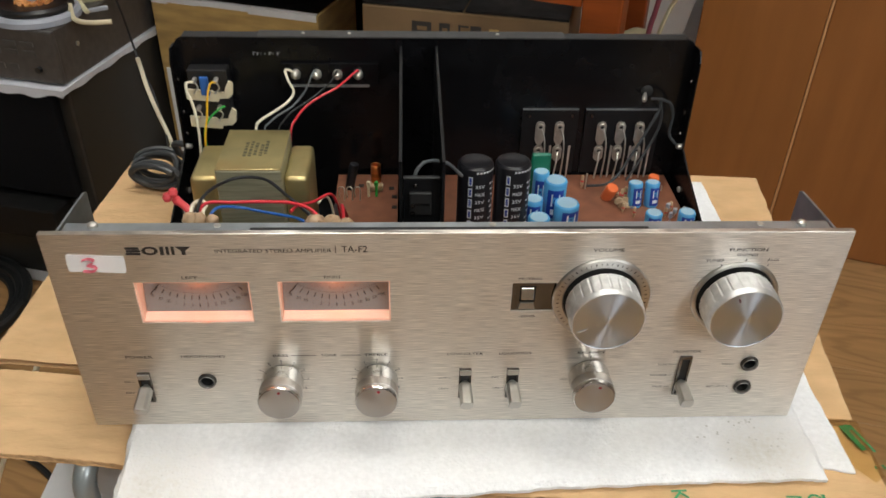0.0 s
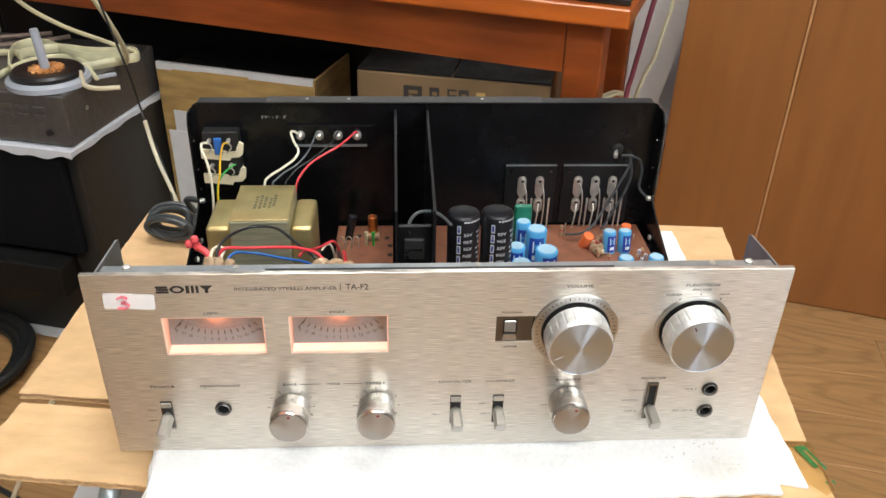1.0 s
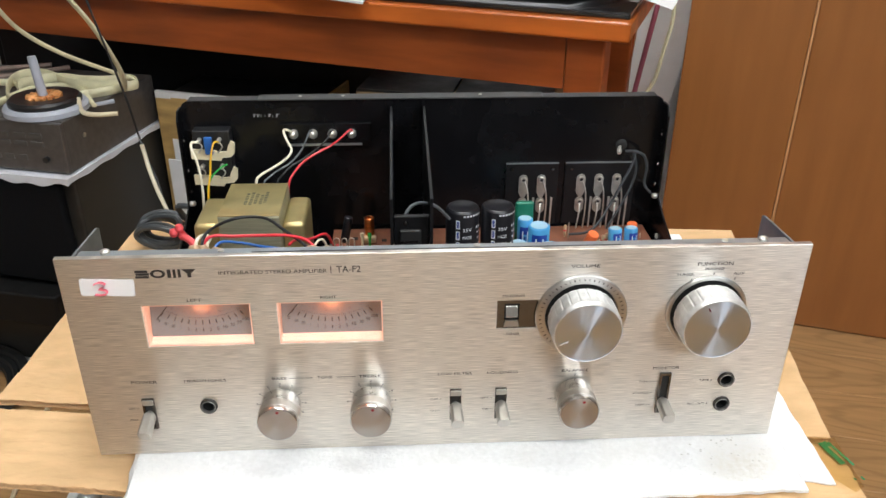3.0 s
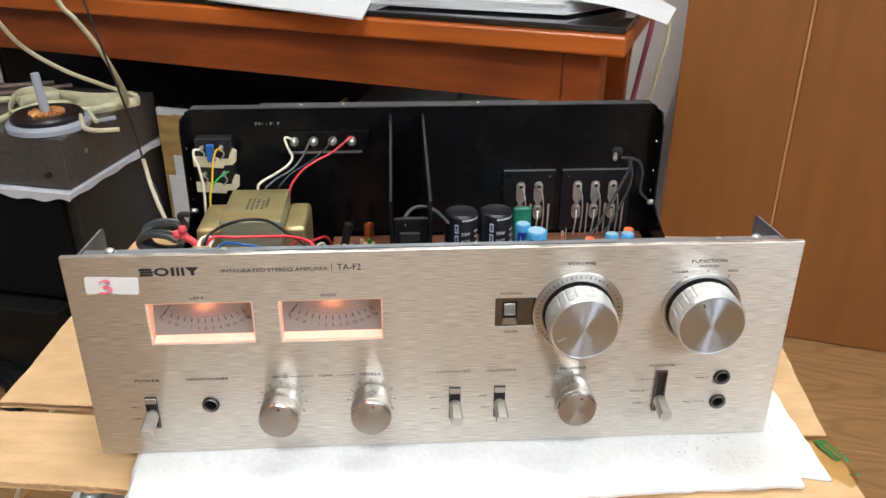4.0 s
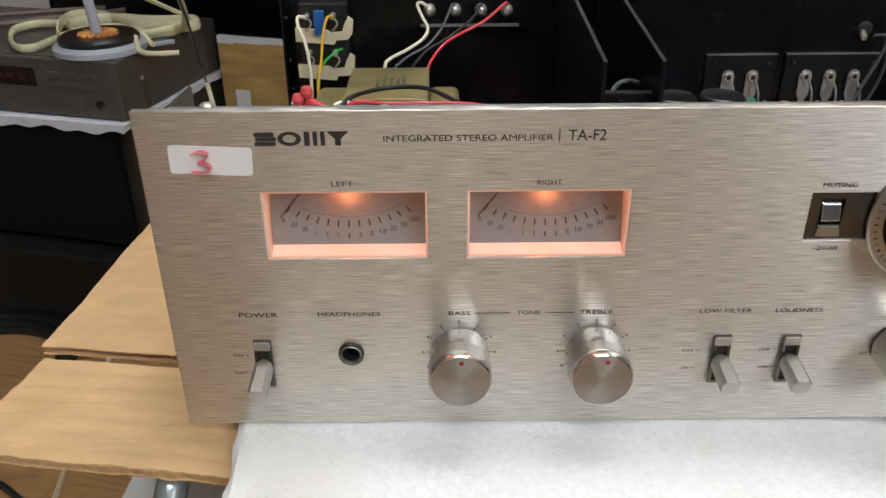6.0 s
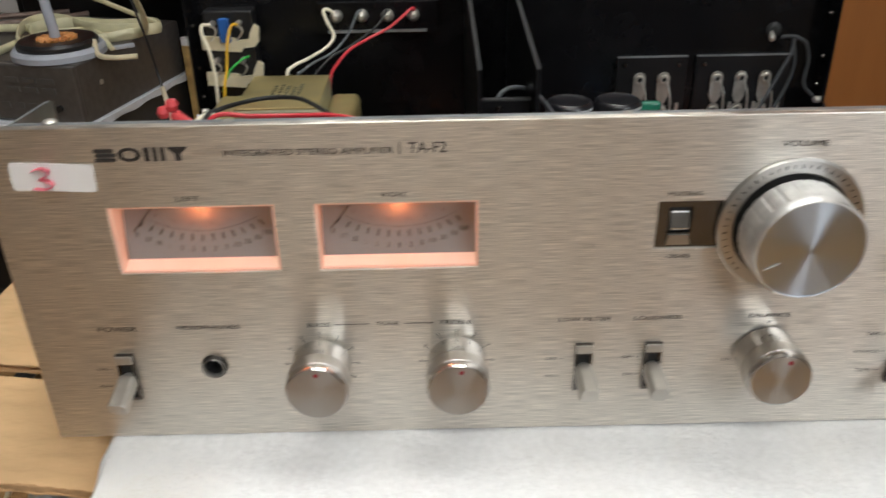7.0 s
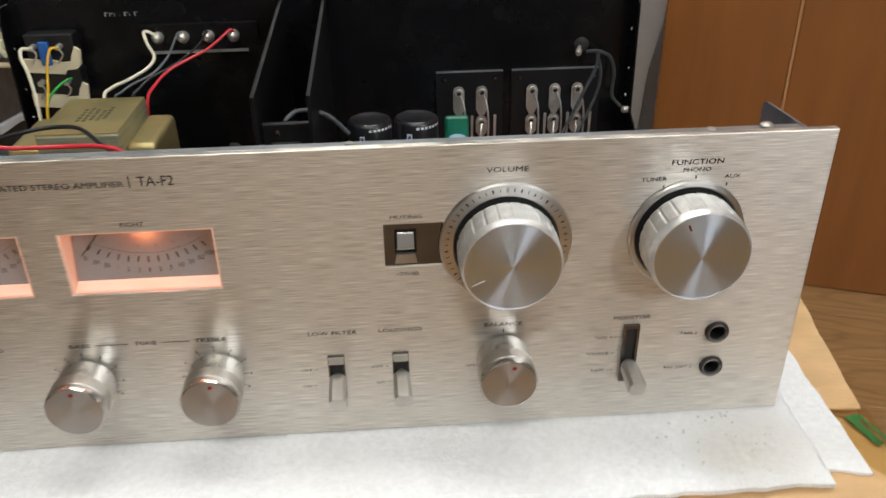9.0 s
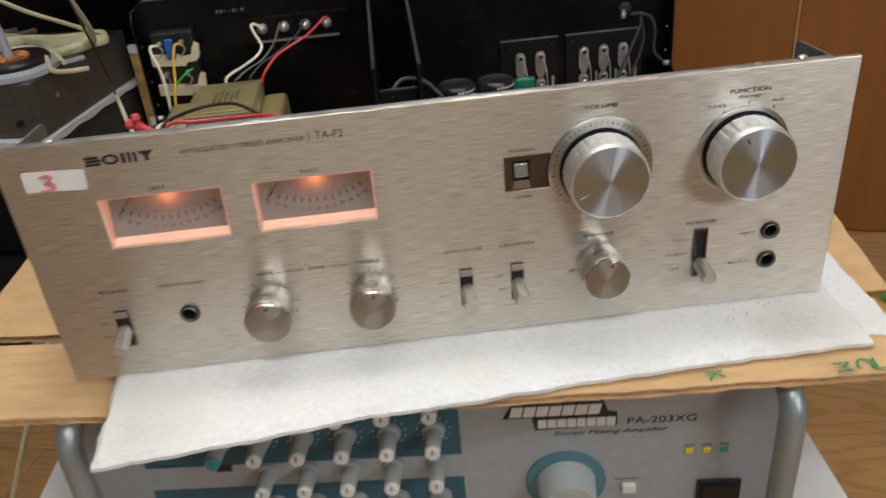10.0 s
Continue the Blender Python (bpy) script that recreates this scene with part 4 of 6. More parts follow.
part("volume_ring", bm_lathe([(0.0165, 0), (0.0235, 0), (0.0235, 0.002), (0.0165, 0.002), (0.0165, 0)], 40, Matrix.Translation((0.057, -0.0002, mz(-0.102))) @ OUT, cap=False),
     mat("teal_ring", (0.09, 0.20, 0.25), 0.4), mixer, "teal ring round the big knob", smooth=True)
part("volume_knob", bm_lathe([(0.0175, 0), (0.0170, 0.004), (0.0160, 0.018), (0.0145, 0.020), (0, 0.020)], 40, Matrix.Translation((0.057, -0.0005, mz(-0.102))) @ OUT),
     mat("pale_grey_knob", (0.42, 0.46, 0.46), 0.45), mixer, "large pale grey knob", smooth=True)
part("push_button", bm_box(0.090, 0.098, -0.004, -0.0003, mz(-0.112), mz(-0.106), 0.0006), KNOBCAP, mixer)
bar(0.086, 0.100, mz(-0.1035), mz(-0.1028), face, -0.0002, INK, "print_line")
sw = part("power_switch", bm_box(0.134, 0.160, -0.003, -0.0003, mz(-0.132), mz(-0.106), 0.0012), BLACKPLASTIC, mixer)
part("rocker", bm_prism([(-0.0028, mz(-0.129)), (-0.0028, mz(-0.109)), (-0.0045, mz(-0.109)), (-0.0075, mz(-0.129))], 0.137, 0.157, "x", 0.0004), BLACKPLASTIC, sw)
for u in (0.1700, -0.2115):
    part("carry_handle", bm_tube([(u, 0.0, mz(-0.020)), (u, -0.018, mz(-0.021)), (u, -0.0285, mz(-0.030)), (u, -0.030, mz(-0.045)), (u, -0.030, mz(-0.085)), (u, -0.030, mz(-0.130)),
                                  (u, -0.0285, mz(-0.146)), (u, -0.018, mz(-0.153)), (u, 0.0, mz(-0.154))], 0.0068, 14, 5), HANDLEGREY, mixer, "grey bow-shaped carry handle", smooth=True)
for u in (0.158, -0.195):
    part("screw", bm_lathe([(0.0042, 0), (0.004, 0.0018), (0.0025, 0.0026), (0, 0.0028)], 14, Matrix.Translation((u, -0.0003, mz(-0.125))) @ OUT), TINNED, mixer)

foam = part("foam_sheet", bm_prism([(-0.31, 0.02), (0.245, -0.045), (0.262, 0.33), (-0.30, 0.36)], MZ - 0.006, MZ - 0.0003, "z"), FOAMSHEET)
tagged(foam, "white foam sheet under the mixing amplifier", "foam")
carton("support_box", -0.24, 0.20, 0.03, 0.31, FLOOR, MZ - 0.0105, BOXCARD, "plain carton carrying the amplifiers", rz=MA)

# ---------------------------------------------------------------- cardboard and felt


def sheet(name, poly, z0, z1, material, label, category, cells=(26, 26), wave=0.0, droop=None, edge=None, round_edge=0.0, parent=None, shift=3.0, bow=0.0):
    """A sheet with a slightly uneven surface inside a four-cornered outline."""
    a, b, c, d = [Vector(p) for p in poly]
    nx, ny = cells
    verts, faces = [], []

    def at(i, j, k):
        return (i * (ny + 1) + j) * 2 + k

    for i in range(nx + 1):
        for j in range(ny + 1):
            s, t = i / nx, j / ny
            p = (a * (1 - s) + b * s) * (1 - t) + (d * (1 - s) + c * s) * t
            p.y += bow * math.sin(math.pi * s) * (1 - t)
            jx = jy = 0.0
            if edge and (i in (0, nx) or j in (0, ny)):
                jx = edge * (noise.noise(Vector((p.x * 60, p.y * 60, shift))) + 0.5 * noise.noise(Vector((p.x * 300, p.y * 300, shift))))
                jy = edge * (noise.noise(Vector((p.x * 70, p.y * 70, shift + 5))) + 0.7 * noise.noise(Vector((p.x * 330, p.y * 330, shift + 5))))
            h = wave * noise.noise(Vector((p.x * 18, p.y * 18, 0.5)))
            if droop:
                h += droop(p.x, p.y)
            rim = round_edge if (i in (0, nx) or j in (0, ny)) else 0.0
            for z in (z0, z1 - rim):
                verts.append((p.x + jx, p.y + jy, z + h))
    for i in range(nx):
        for j in range(ny):
            faces.append((at(i, j, 1), at(i + 1, j, 1), at(i + 1, j + 1, 1), at(i, j + 1, 1)))
            faces.append((at(i, j, 0), at(i, j + 1, 0), at(i + 1, j + 1, 0), at(i + 1, j, 0)))
    sides = [((k, j), (k + 1, j)) for k in range(nx) for j in (0, ny)] + [((i, k), (i, k + 1)) for k in range(ny) for i in (0, nx)]
    for p, q in sides:
        faces.append((at(*p, 0), at(*q, 0), at(*q, 1), at(*p, 1)))
    me = bpy.data.meshes.new(name)
    me.from_pydata(verts, [], faces)
    bm = bmesh.new()
    bm.from_mesh(me)
    bpy.data.meshes.remove(me)
    ob = part(name, bm, material, parent, label if parent else "", smooth=True)
    return ob if parent else tagged(ob, label, category)


CZ0, CZ1 = -0.0125, -0.0078
def board(name, poly, label, cells, wave, droop, edge, bow=0.0):
    """Corrugated board: two liners with the fluted core between them."""
    e = root(name, 0, 0, 0, label, "cardboard")
    sheet("top_liner", poly, CZ1 - 0.0008, CZ1, CARD, "", "", cells, wave, droop, edge, parent=e, bow=bow)
    c = [sum(p[i] for p in poly) / 4 for i in (0, 1)]
    inner = [(p[0] + (c[0] - p[0]) * 0.006, p[1] + (c[1] - p[1]) * 0.03) for p in poly]
    sheet("fluted_core", inner, CZ0 + 0.0009, CZ1 - 0.0009, CARDEDGE, "darker fluted core", "", cells, wave, droop, edge * 1.1, parent=e, shift=7.0, bow=bow)
    sheet("bottom_liner", poly, CZ0, CZ0 + 0.0008, CARD, "", "", cells, wave, droop, edge * 1.2, parent=e, shift=11.0, bow=bow)


def flutes(x, y):
    """Ridges of the core showing through the liner, uneven along their length, with a few dents."""
    v = y + 0.11 * x
    k = 0.5 + 0.8 * noise.noise(Vector((x * 9, v * 22, 2.0)))
    return 0.00042 * k * math.sin(v * 620 + 1.6 * noise.noise(Vector((x * 7, v * 10, 4.0)))) - 0.0008 * max(0.0, noise.noise(Vector((x * 42, v * 75, 6.0))) - 0.35)


def creases(x, y):
    return 0.0016 * max(0.0, 1 - math.hypot(x + 0.284, (y - 0.078) * 1.4) / 0.03) * (0.6 + noise.noise(Vector((x * 110, y * 160, 1.0)))) + 0.25 * flutes(x, y)


board("cardboard_sheet", [(-0.2965, 0.067), (0.249, 0.003), (0.295, 0.298), (-0.274, 0.345)], "large flattened brown cardboard sheet over the mixing amplifier", (200, 60), 0.0008, creases, 0.0008)
board("cardboard_flap", [(-0.303, -0.006), (0.2445, -0.066), (0.2485, -0.003), (-0.2915, 0.0572)], "brown cardboard flap with green print and ragged edges", (260, 44), 0.0010, flutes, 0.0010, bow=-0.006)
for s, x, y, r in (("K", 0.1262, -0.0520, -88), ("M", 0.1890, -0.0575, -92), ("C", 0.2005, -0.0565, -90), ("L", 0.2080, -0.0580, -8)):
    ob = lettering(s, -0.0036, 0.0036, -0.0043, 0.0043, None, 0.0, GREENINK, plane="top")
    ob.name = "green_print"
    ob.matrix_world = pose(x, y, -0.0062, 0, 0, r)
    tagged(ob, "faded green printed letter on the cardboard", "print")
marks = root("green_mark", 0.2440, -0.012, -0.0064, "worn green printed strokes at the end of the cardboard flap", "print", rz=16)
for x0, x1, y0, y1 in ((-0.0042, -0.0006, -0.010, 0.010), (0.0018, 0.0036, -0.013, 0.009), (-0.0006, 0.0018, 0.0055, 0.0100), (-0.006, -0.0048, -0.0235, -0.0215), (-0.0012, 0.0002, -0.0250, -0.0220)):
    part("stroke", bm_prism(rounded(x0, x1, y0, y1, 0.0005), 0.0, 0.0002, "z"), GREENINK, marks)
tape = part("packing_tape", bm_prism([(0.2290, -0.0300), (0.2330, 0.0030), (0.2500, 0.0010), (0.2470, -0.0420), (0.2400, -0.0460)], -0.00615, -0.00605, "z"), TAPE)
tagged(tape, "clear shiny packing tape over the end of the cardboard", "tape")
FZ0, FZ1 = -0.0058, -0.0008
sheet("felt_sheet", [(-0.182, -0.0645), (0.2120, -0.0445), (0.222, 0.29), (-0.20, 0.275)], FZ0, FZ1, FELT, "white felt sheet with soiled corners under the stereo amplifier", "felt", (130, 90), 0.0010,
      lambda x, y: -0.02 * max(0.0, -(y + 0.012 + 0.11 * x) - 0.022) + 0.0006 * noise.noise(Vector((x * 55, y * 55, 9.0))), edge=0.0014, round_edge=0.0028, bow=0.0055)
sheet("felt_sheet", [(0.150, -0.020), (0.2320, -0.0395), (0.2400, 0.288), (0.150, 0.288)], FZ0 - 0.0014, FZ0 + 0.0006, FELT, "second thin white felt sheet showing beside the first", "felt", (30, 60), 0.0006, edge=0.0012, round_edge=0.0008)


# ---------------------------------------------------------------- the stereo amplifier
PW, PH = 0.205, 0.134
amp = root("stereo_amplifier", 0, 0, 0, "opened vintage stereo amplifier with a brushed aluminium front panel", "amplifier")

METERS = ((-0.1640, -0.1055), (-0.0910, -0.0330))
MZ0, MZ1 = 0.0772, 0.1040
SWITCH = {"power": (-0.1705, 0.0200, 0.0415), "low": (0.0085, 0.0200, 0.0420), "loud": (0.0355, 0.0200, 0.0420), "monitor": (0.1335, 0.0205, 0.0497)}
JACKS = ((-0.1362, 0.0350), (0.1710, 0.0436), (0.1710, 0.0255))
holes = [(a, b, MZ0, MZ1) for a, b in METERS]
holes += [(x - 0.0028, x + 0.0028, z0 + 0.001, z1 - 0.001) for x, z0, z1 in SWITCH.values()]
holes += [(x - 0.0036, x + 0.0036, z - 0.0036, z + 0.0036) for x, z in JACKS]
holes += [(0.0312, 0.0545, 0.0832, 0.1020)]
panel = part("front_panel", bm_plate(-PW, PW, 0.0, PH, 0.0, 0.0035, holes), PANEL, amp, "brushed aluminium front panel")
planar_uv(panel)
bv = panel.modifiers.new("edge", "BEVEL")
bv.width, bv.segments, bv.limit_method = 0.0005, 2, "ANGLE"

# printed words on the panel
for words, x0, x1, z0, z1, sl in (
        ("INTEGRATED STEREO AMPLIFIER", -0.1200, -0.0620, 0.1228, 0.1250, 0), ("TA-F2", -0.0570, -0.0440, 0.1227, 0.1266, 0),
        ("LEFT", -0.1390, -0.1312, 0.1063, 0.1081, 0), ("RIGHT", -0.0668, -0.0580, 0.1063, 0.1081, 0),
        ("POWER", -0.1780, -0.1634, 0.0520, 0.0541, 0), ("HEADPHONES", -0.1480, -0.1242, 0.0522, 0.0540, 0),
        ("BASS", -0.0980, -0.0898, 0.0522, 0.0540, 0), ("TONE", -0.0720, -0.0632, 0.0522, 0.0540, 0), ("TREBLE", -0.0480, -0.0352, 0.0522, 0.0540, 0),
        ("LOW FILTER", -0.0020, 0.0180, 0.0522, 0.0540, 0), ("LOUDNESS", 0.0270, 0.0450, 0.0522, 0.0540, 0),
        ("VOLUME", 0.0710, 0.0870, 0.1222, 0.1243, 0), ("MUTING", 0.0340, 0.0462, 0.1044, 0.1060, 0), ("-20dB", 0.0355, 0.0445, 0.0792, 0.0808, 0),
        ("FUNCTION", 0.1418, 0.1618, 0.1220, 0.1241, 0), ("PHONO", 0.1465, 0.1573, 0.1190, 0.1206, 0),
        ("TUNER", 0.1306, 0.1406, 0.1156, 0.1172, 0), ("AUX", 0.1630, 0.1693, 0.1157, 0.1173, 0),
        ("BALANCE", 0.0710, 0.0868, 0.0523, 0.0541, 0), ("MONITOR", 0.1255, 0.1412, 0.0522, 0.0540, 0),
        ("TAPE 2", 0.1180, 0.1255, 0.0427, 0.0440, 0), ("SOURCE", 0.1152, 0.1248, 0.0344, 0.0357, 0), ("TAPE 1", 0.1175, 0.1250, 0.0254, 0.0267, 0),
        ("TAPE 2", 0.1548, 0.1625, 0.0427, 0.0440, 0), ("REC OUT 2", 0.1500, 0.1625, 0.0250, 0.0263, 0),
        ("ON", -0.1825, -0.1788, 0.0337, 0.0350, 0), ("OFF", -0.1830, -0.1780, 0.0253, 0.0266, 0),
        ("OFF", -0.0065, -0.0018, 0.0342, 0.0355, 0), ("ON", -0.0065, -0.0030, 0.0258, 0.0271, 0),
        ("OFF", 0.0235, 0.0282, 0.0342, 0.0355, 0), ("ON", 0.0248, 0.0284, 0.0258, 0.0271, 0), ("LEFT", 0.0635, 0.0672, 0.0322, 0.0333, 0)):
    lettering(words, x0, x1, z0, z1, panel, slant=sl)
bar(-0.0602, -0.0598, 0.1222, 0.1268, panel)
bar(-0.0880, -0.0745, 0.0529, 0.0532, panel)
bar(-0.0610, -0.0500, 0.0529, 0.0532, panel)
for x, z in ((-0.1780, 0.0343), (-0.1772, 0.0260), (-0.0010, 0.0348), (-0.0022, 0.0264), (0.0290, 0.0348), (0.0292, 0.0264), (0.1262, 0.0433), (0.1255, 0.0350), (0.1257, 0.0260)):
    bar(x, x + 0.0015, z - 0.0001, z + 0.0001, panel)
for x, z in ((0.1396, 0.1131), (0.1518, 0.1166), (0.1643, 0.1131), (0.0790, 0.0500)):
    bar(x - 0.00025, x + 0.00025, z - 0.0007, z + 0.0007, panel)
# maker's mark as plain dark shapes: bars, a ring, bars, a wedge
for z0, z1, x0, x1 in ((0.1249, 0.1266, -0.1640, -0.1572), (0.1233, 0.1249, -0.1636, -0.1566), (0.1216, 0.1232, -0.1640, -0.1568)):
    part("mark_block", bm_prism(rounded(x0, x1, z0, z1 - 0.0003, 0.0004), -0.0003, -0.0001), INK, panel)
ringm = bm_lathe([(0.0023, 0.0001), (0.0040, 0.0001), (0.0040, 0.0003), (0.0023, 0.0003), (0.0023, 0.0001)], 36, OUT, cap=False)
ringm.transform(Matrix.Translation((-0.1520, 0, 0.1241)) @ Matrix.Diagonal((1.0, 1.0, 0.63, 1.0)))
part("mark_ring", ringm, INK, panel)
for x0, x1 in ((-0.1470, -0.1451), (-0.1440, -0.1425), (-0.1414, -0.1399)):
    part("mark_block", bm_prism(rounded(x0, x1, 0.1216, 0.1266, 0.0003), -0.0003, -0.0001), INK, panel)
part("mark_wedge", bm_prism([(-0.1392, 0.1266), (-0.1318, 0.1266), (-0.1345, 0.1240), (-0.1345, 0.1216), (-0.1365, 0.1216), (-0.1365, 0.1240)], -0.0003, -0.0001), INK, panel)

# paper label with a handwritten red figure
label = part("paper_label", bm_prism(rounded(-0.1940, -0.1655, 0.1112, 0.1215, 0.0012), -0.0004, -0.00005), PAPERLABEL, amp, "small white paper label with a red handwritten 3")
label.matrix_basis = Matrix.Translation((-0.18, 0, 0.117)) @ pose(0, 0, 0, 0, 2.6, 0) @ Matrix.Translation((0.18, 0, -0.117))
part("handwriting", bm_tube([(-0.1862, -0.0005, 0.1189), (-0.1830, -0.0005, 0.1202), (-0.1802, -0.0005, 0.1192), (-0.1815, -0.0005, 0.1170), (-0.1838, -0.0005, 0.1162),
                             (-0.1805, -0.0005, 0.1155), (-0.1795, -0.0005, 0.1136), (-0.1825, -0.0005, 0.1124), (-0.1862, -0.0005, 0.1126)], 0.0024, 8, 6, flat=0.02), REDINK, label, "red marker figure 3")

# tick marks of the tone and balance controls
for cx, nums in ((-0.0940, True), (-0.0412, True)):
    for a, s in ((-120, "8"), (-90, "6"), (-60, "4"), (-30, "2"), (0, "0"), (30, "2"), (60, "4"), (90, "6"), (120, "8")):
        t = radians(90 - a)
        x, z = cx + 0.0123 * math.cos(t), 0.0352 + 0.0123 * math.sin(t)
        part("tick", bm_box(-0.0006, 0.0006, -0.00024, -0.00016, -0.00013, 0.00013), INK, panel).matrix_basis = Matrix.Translation((x, 0, z)) @ pose(0, 0, 0, 0, a - 90, 0)
        x, z = cx + 0.0140 * math.cos(t), 0.0352 + 0.0140 * math.sin(t)
        lettering(s, x - 0.0005, x + 0.0005, z - 0.0007, z + 0.0007, panel)


# ---- meters
FAINT = mat("faded_meter_ink", (0.20, 0.17, 0.18), 0.6)


def meter(x0, x1):
    cx, D = (x0 + x1) / 2, 0.0140
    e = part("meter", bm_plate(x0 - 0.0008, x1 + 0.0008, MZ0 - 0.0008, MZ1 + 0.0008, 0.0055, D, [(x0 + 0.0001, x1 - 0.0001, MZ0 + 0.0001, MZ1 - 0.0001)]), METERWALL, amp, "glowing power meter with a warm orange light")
    part("liner", bm_plate(x0 + 0.00005, x1 - 0.00005, MZ0 + 0.00005, MZ1 - 0.00005, 0.0006, 0.0054, [(x0 + 0.0007, x1 - 0.0007, MZ0 + 0.0006, MZ1 - 0.0006)]), METERWALL, e, "liner given its own glow for the lamplight")
    part("glow_ledge", bm_prism([(0.0016, MZ0 + 0.0007), (0.0066, MZ0 + 0.0007), (0.0066, MZ0 + 0.0026)], x0 + 0.0008, x1 - 0.0008, "x"), METERLEDGE, e, "ledge given its own glow for the lamplight")
    # the scale leans back; below, z counts up from the foot of the card
    card = part("scale_card", bm_box(x0 + 0.0006, x1 - 0.0006, 0.0, 0.0012, 0.0, MZ1 - MZ0 + 0.004), METERFACE, e, "grey meter scale leaning back")
    card.matrix_basis = Matrix.Translation((0, 0.0067, MZ0 + 0.0005)) @ pose(0, 0, 0, -12, 0, 0)
    cz = 0.0570
    scale = ("0", ".01", ".05", ".1", ".2", ".5", "1", "2", "5", "10", "20", "50", "100")
    for i, s in enumerate(scale):
        a = radians(-28 + 56 * i / 12)
        sx, sz = math.sin(a), -math.cos(a)
        ob = part("tick", bm_box(-0.00028, 0.00028, -0.00006, 0.00006, -0.0013, 0.0013), INK, card)
        ob.matrix_basis = Matrix.Translation((cx + sx * 0.0472, -0.0003, cz + sz * 0.0472)) @ pose(0, 0, 0, 0, -math.degrees(a) * 1.45, 0)
        x, z = cx + sx * 0.0517, cz + sz * 0.0517
        w = 0.0006 * len(s.replace(".", "")) * (0.45 if s in ("1", ".1") else 1.0)
        lettering(s, x - w, x + w, z - 0.0009, z + 0.0009, card, -0.0002)
        if 0 < i < 12 and i % 2 == 1:
            x, z = cx + sx * 0.0418, cz + sz * 0.0418
            lettering(("20", "10", "5", "3", "0", "3")[i // 2], x - 0.0007, x + 0.0007, z - 0.0006, z + 0.0006, card, -0.0002, FAINT)
    for i in range(37):
        a = radians(-26 + 54 * i / 36)
        x, z = cx + math.sin(a) * 0.0446, cz - math.cos(a) * 0.0446
        bar(x - 0.00012, x + 0.00012, z - 0.0003, z + 0.0003, card, -0.0002, name="fine_tick")
    ob = part("needle", bm_box(-0.00022, 0.00022, -0.0002, 0.0002, -0.0165, 0.004), INK, card, "thin black needle resting at zero")
    ob.matrix_basis = Matrix.Translation((cx - 0.0145, -0.0012, 0.0252)) @ pose(0, 0, 0, 0, 40, 0)
    part("bulb", bm_lathe([(0.0, -0.0018), (0.0025, -0.0018), (0.0030, 0.0), (0.0025, 0.0016), (0, 0.002)], 16, Matrix.Translation((cx, 0.0085, MZ1 + 0.0008))), BULB, e, "small glowing orange bulb", smooth=True)
    pane = part("window", bm_box(x0 + 0.0003, x1 - 0.0003, 0.0010, 0.0016, MZ0 + 0.0003, MZ1 - 0.0003), PANE, e, "clear window")
    pane.visible_shadow = False
    lamp = bpy.data.lights.new("meter_lamp", "POINT")
    lamp.energy, lamp.color, lamp.shadow_soft_size = 0.0060, (1.0, 0.28, 0.10), 0.002
    lo = new("meter_lamp", lamp)
    lo.location = (cx, 0.0075, MZ1 - 0.0042)
    lo.parent = amp


for a, b in METERS:
    meter(a, b)


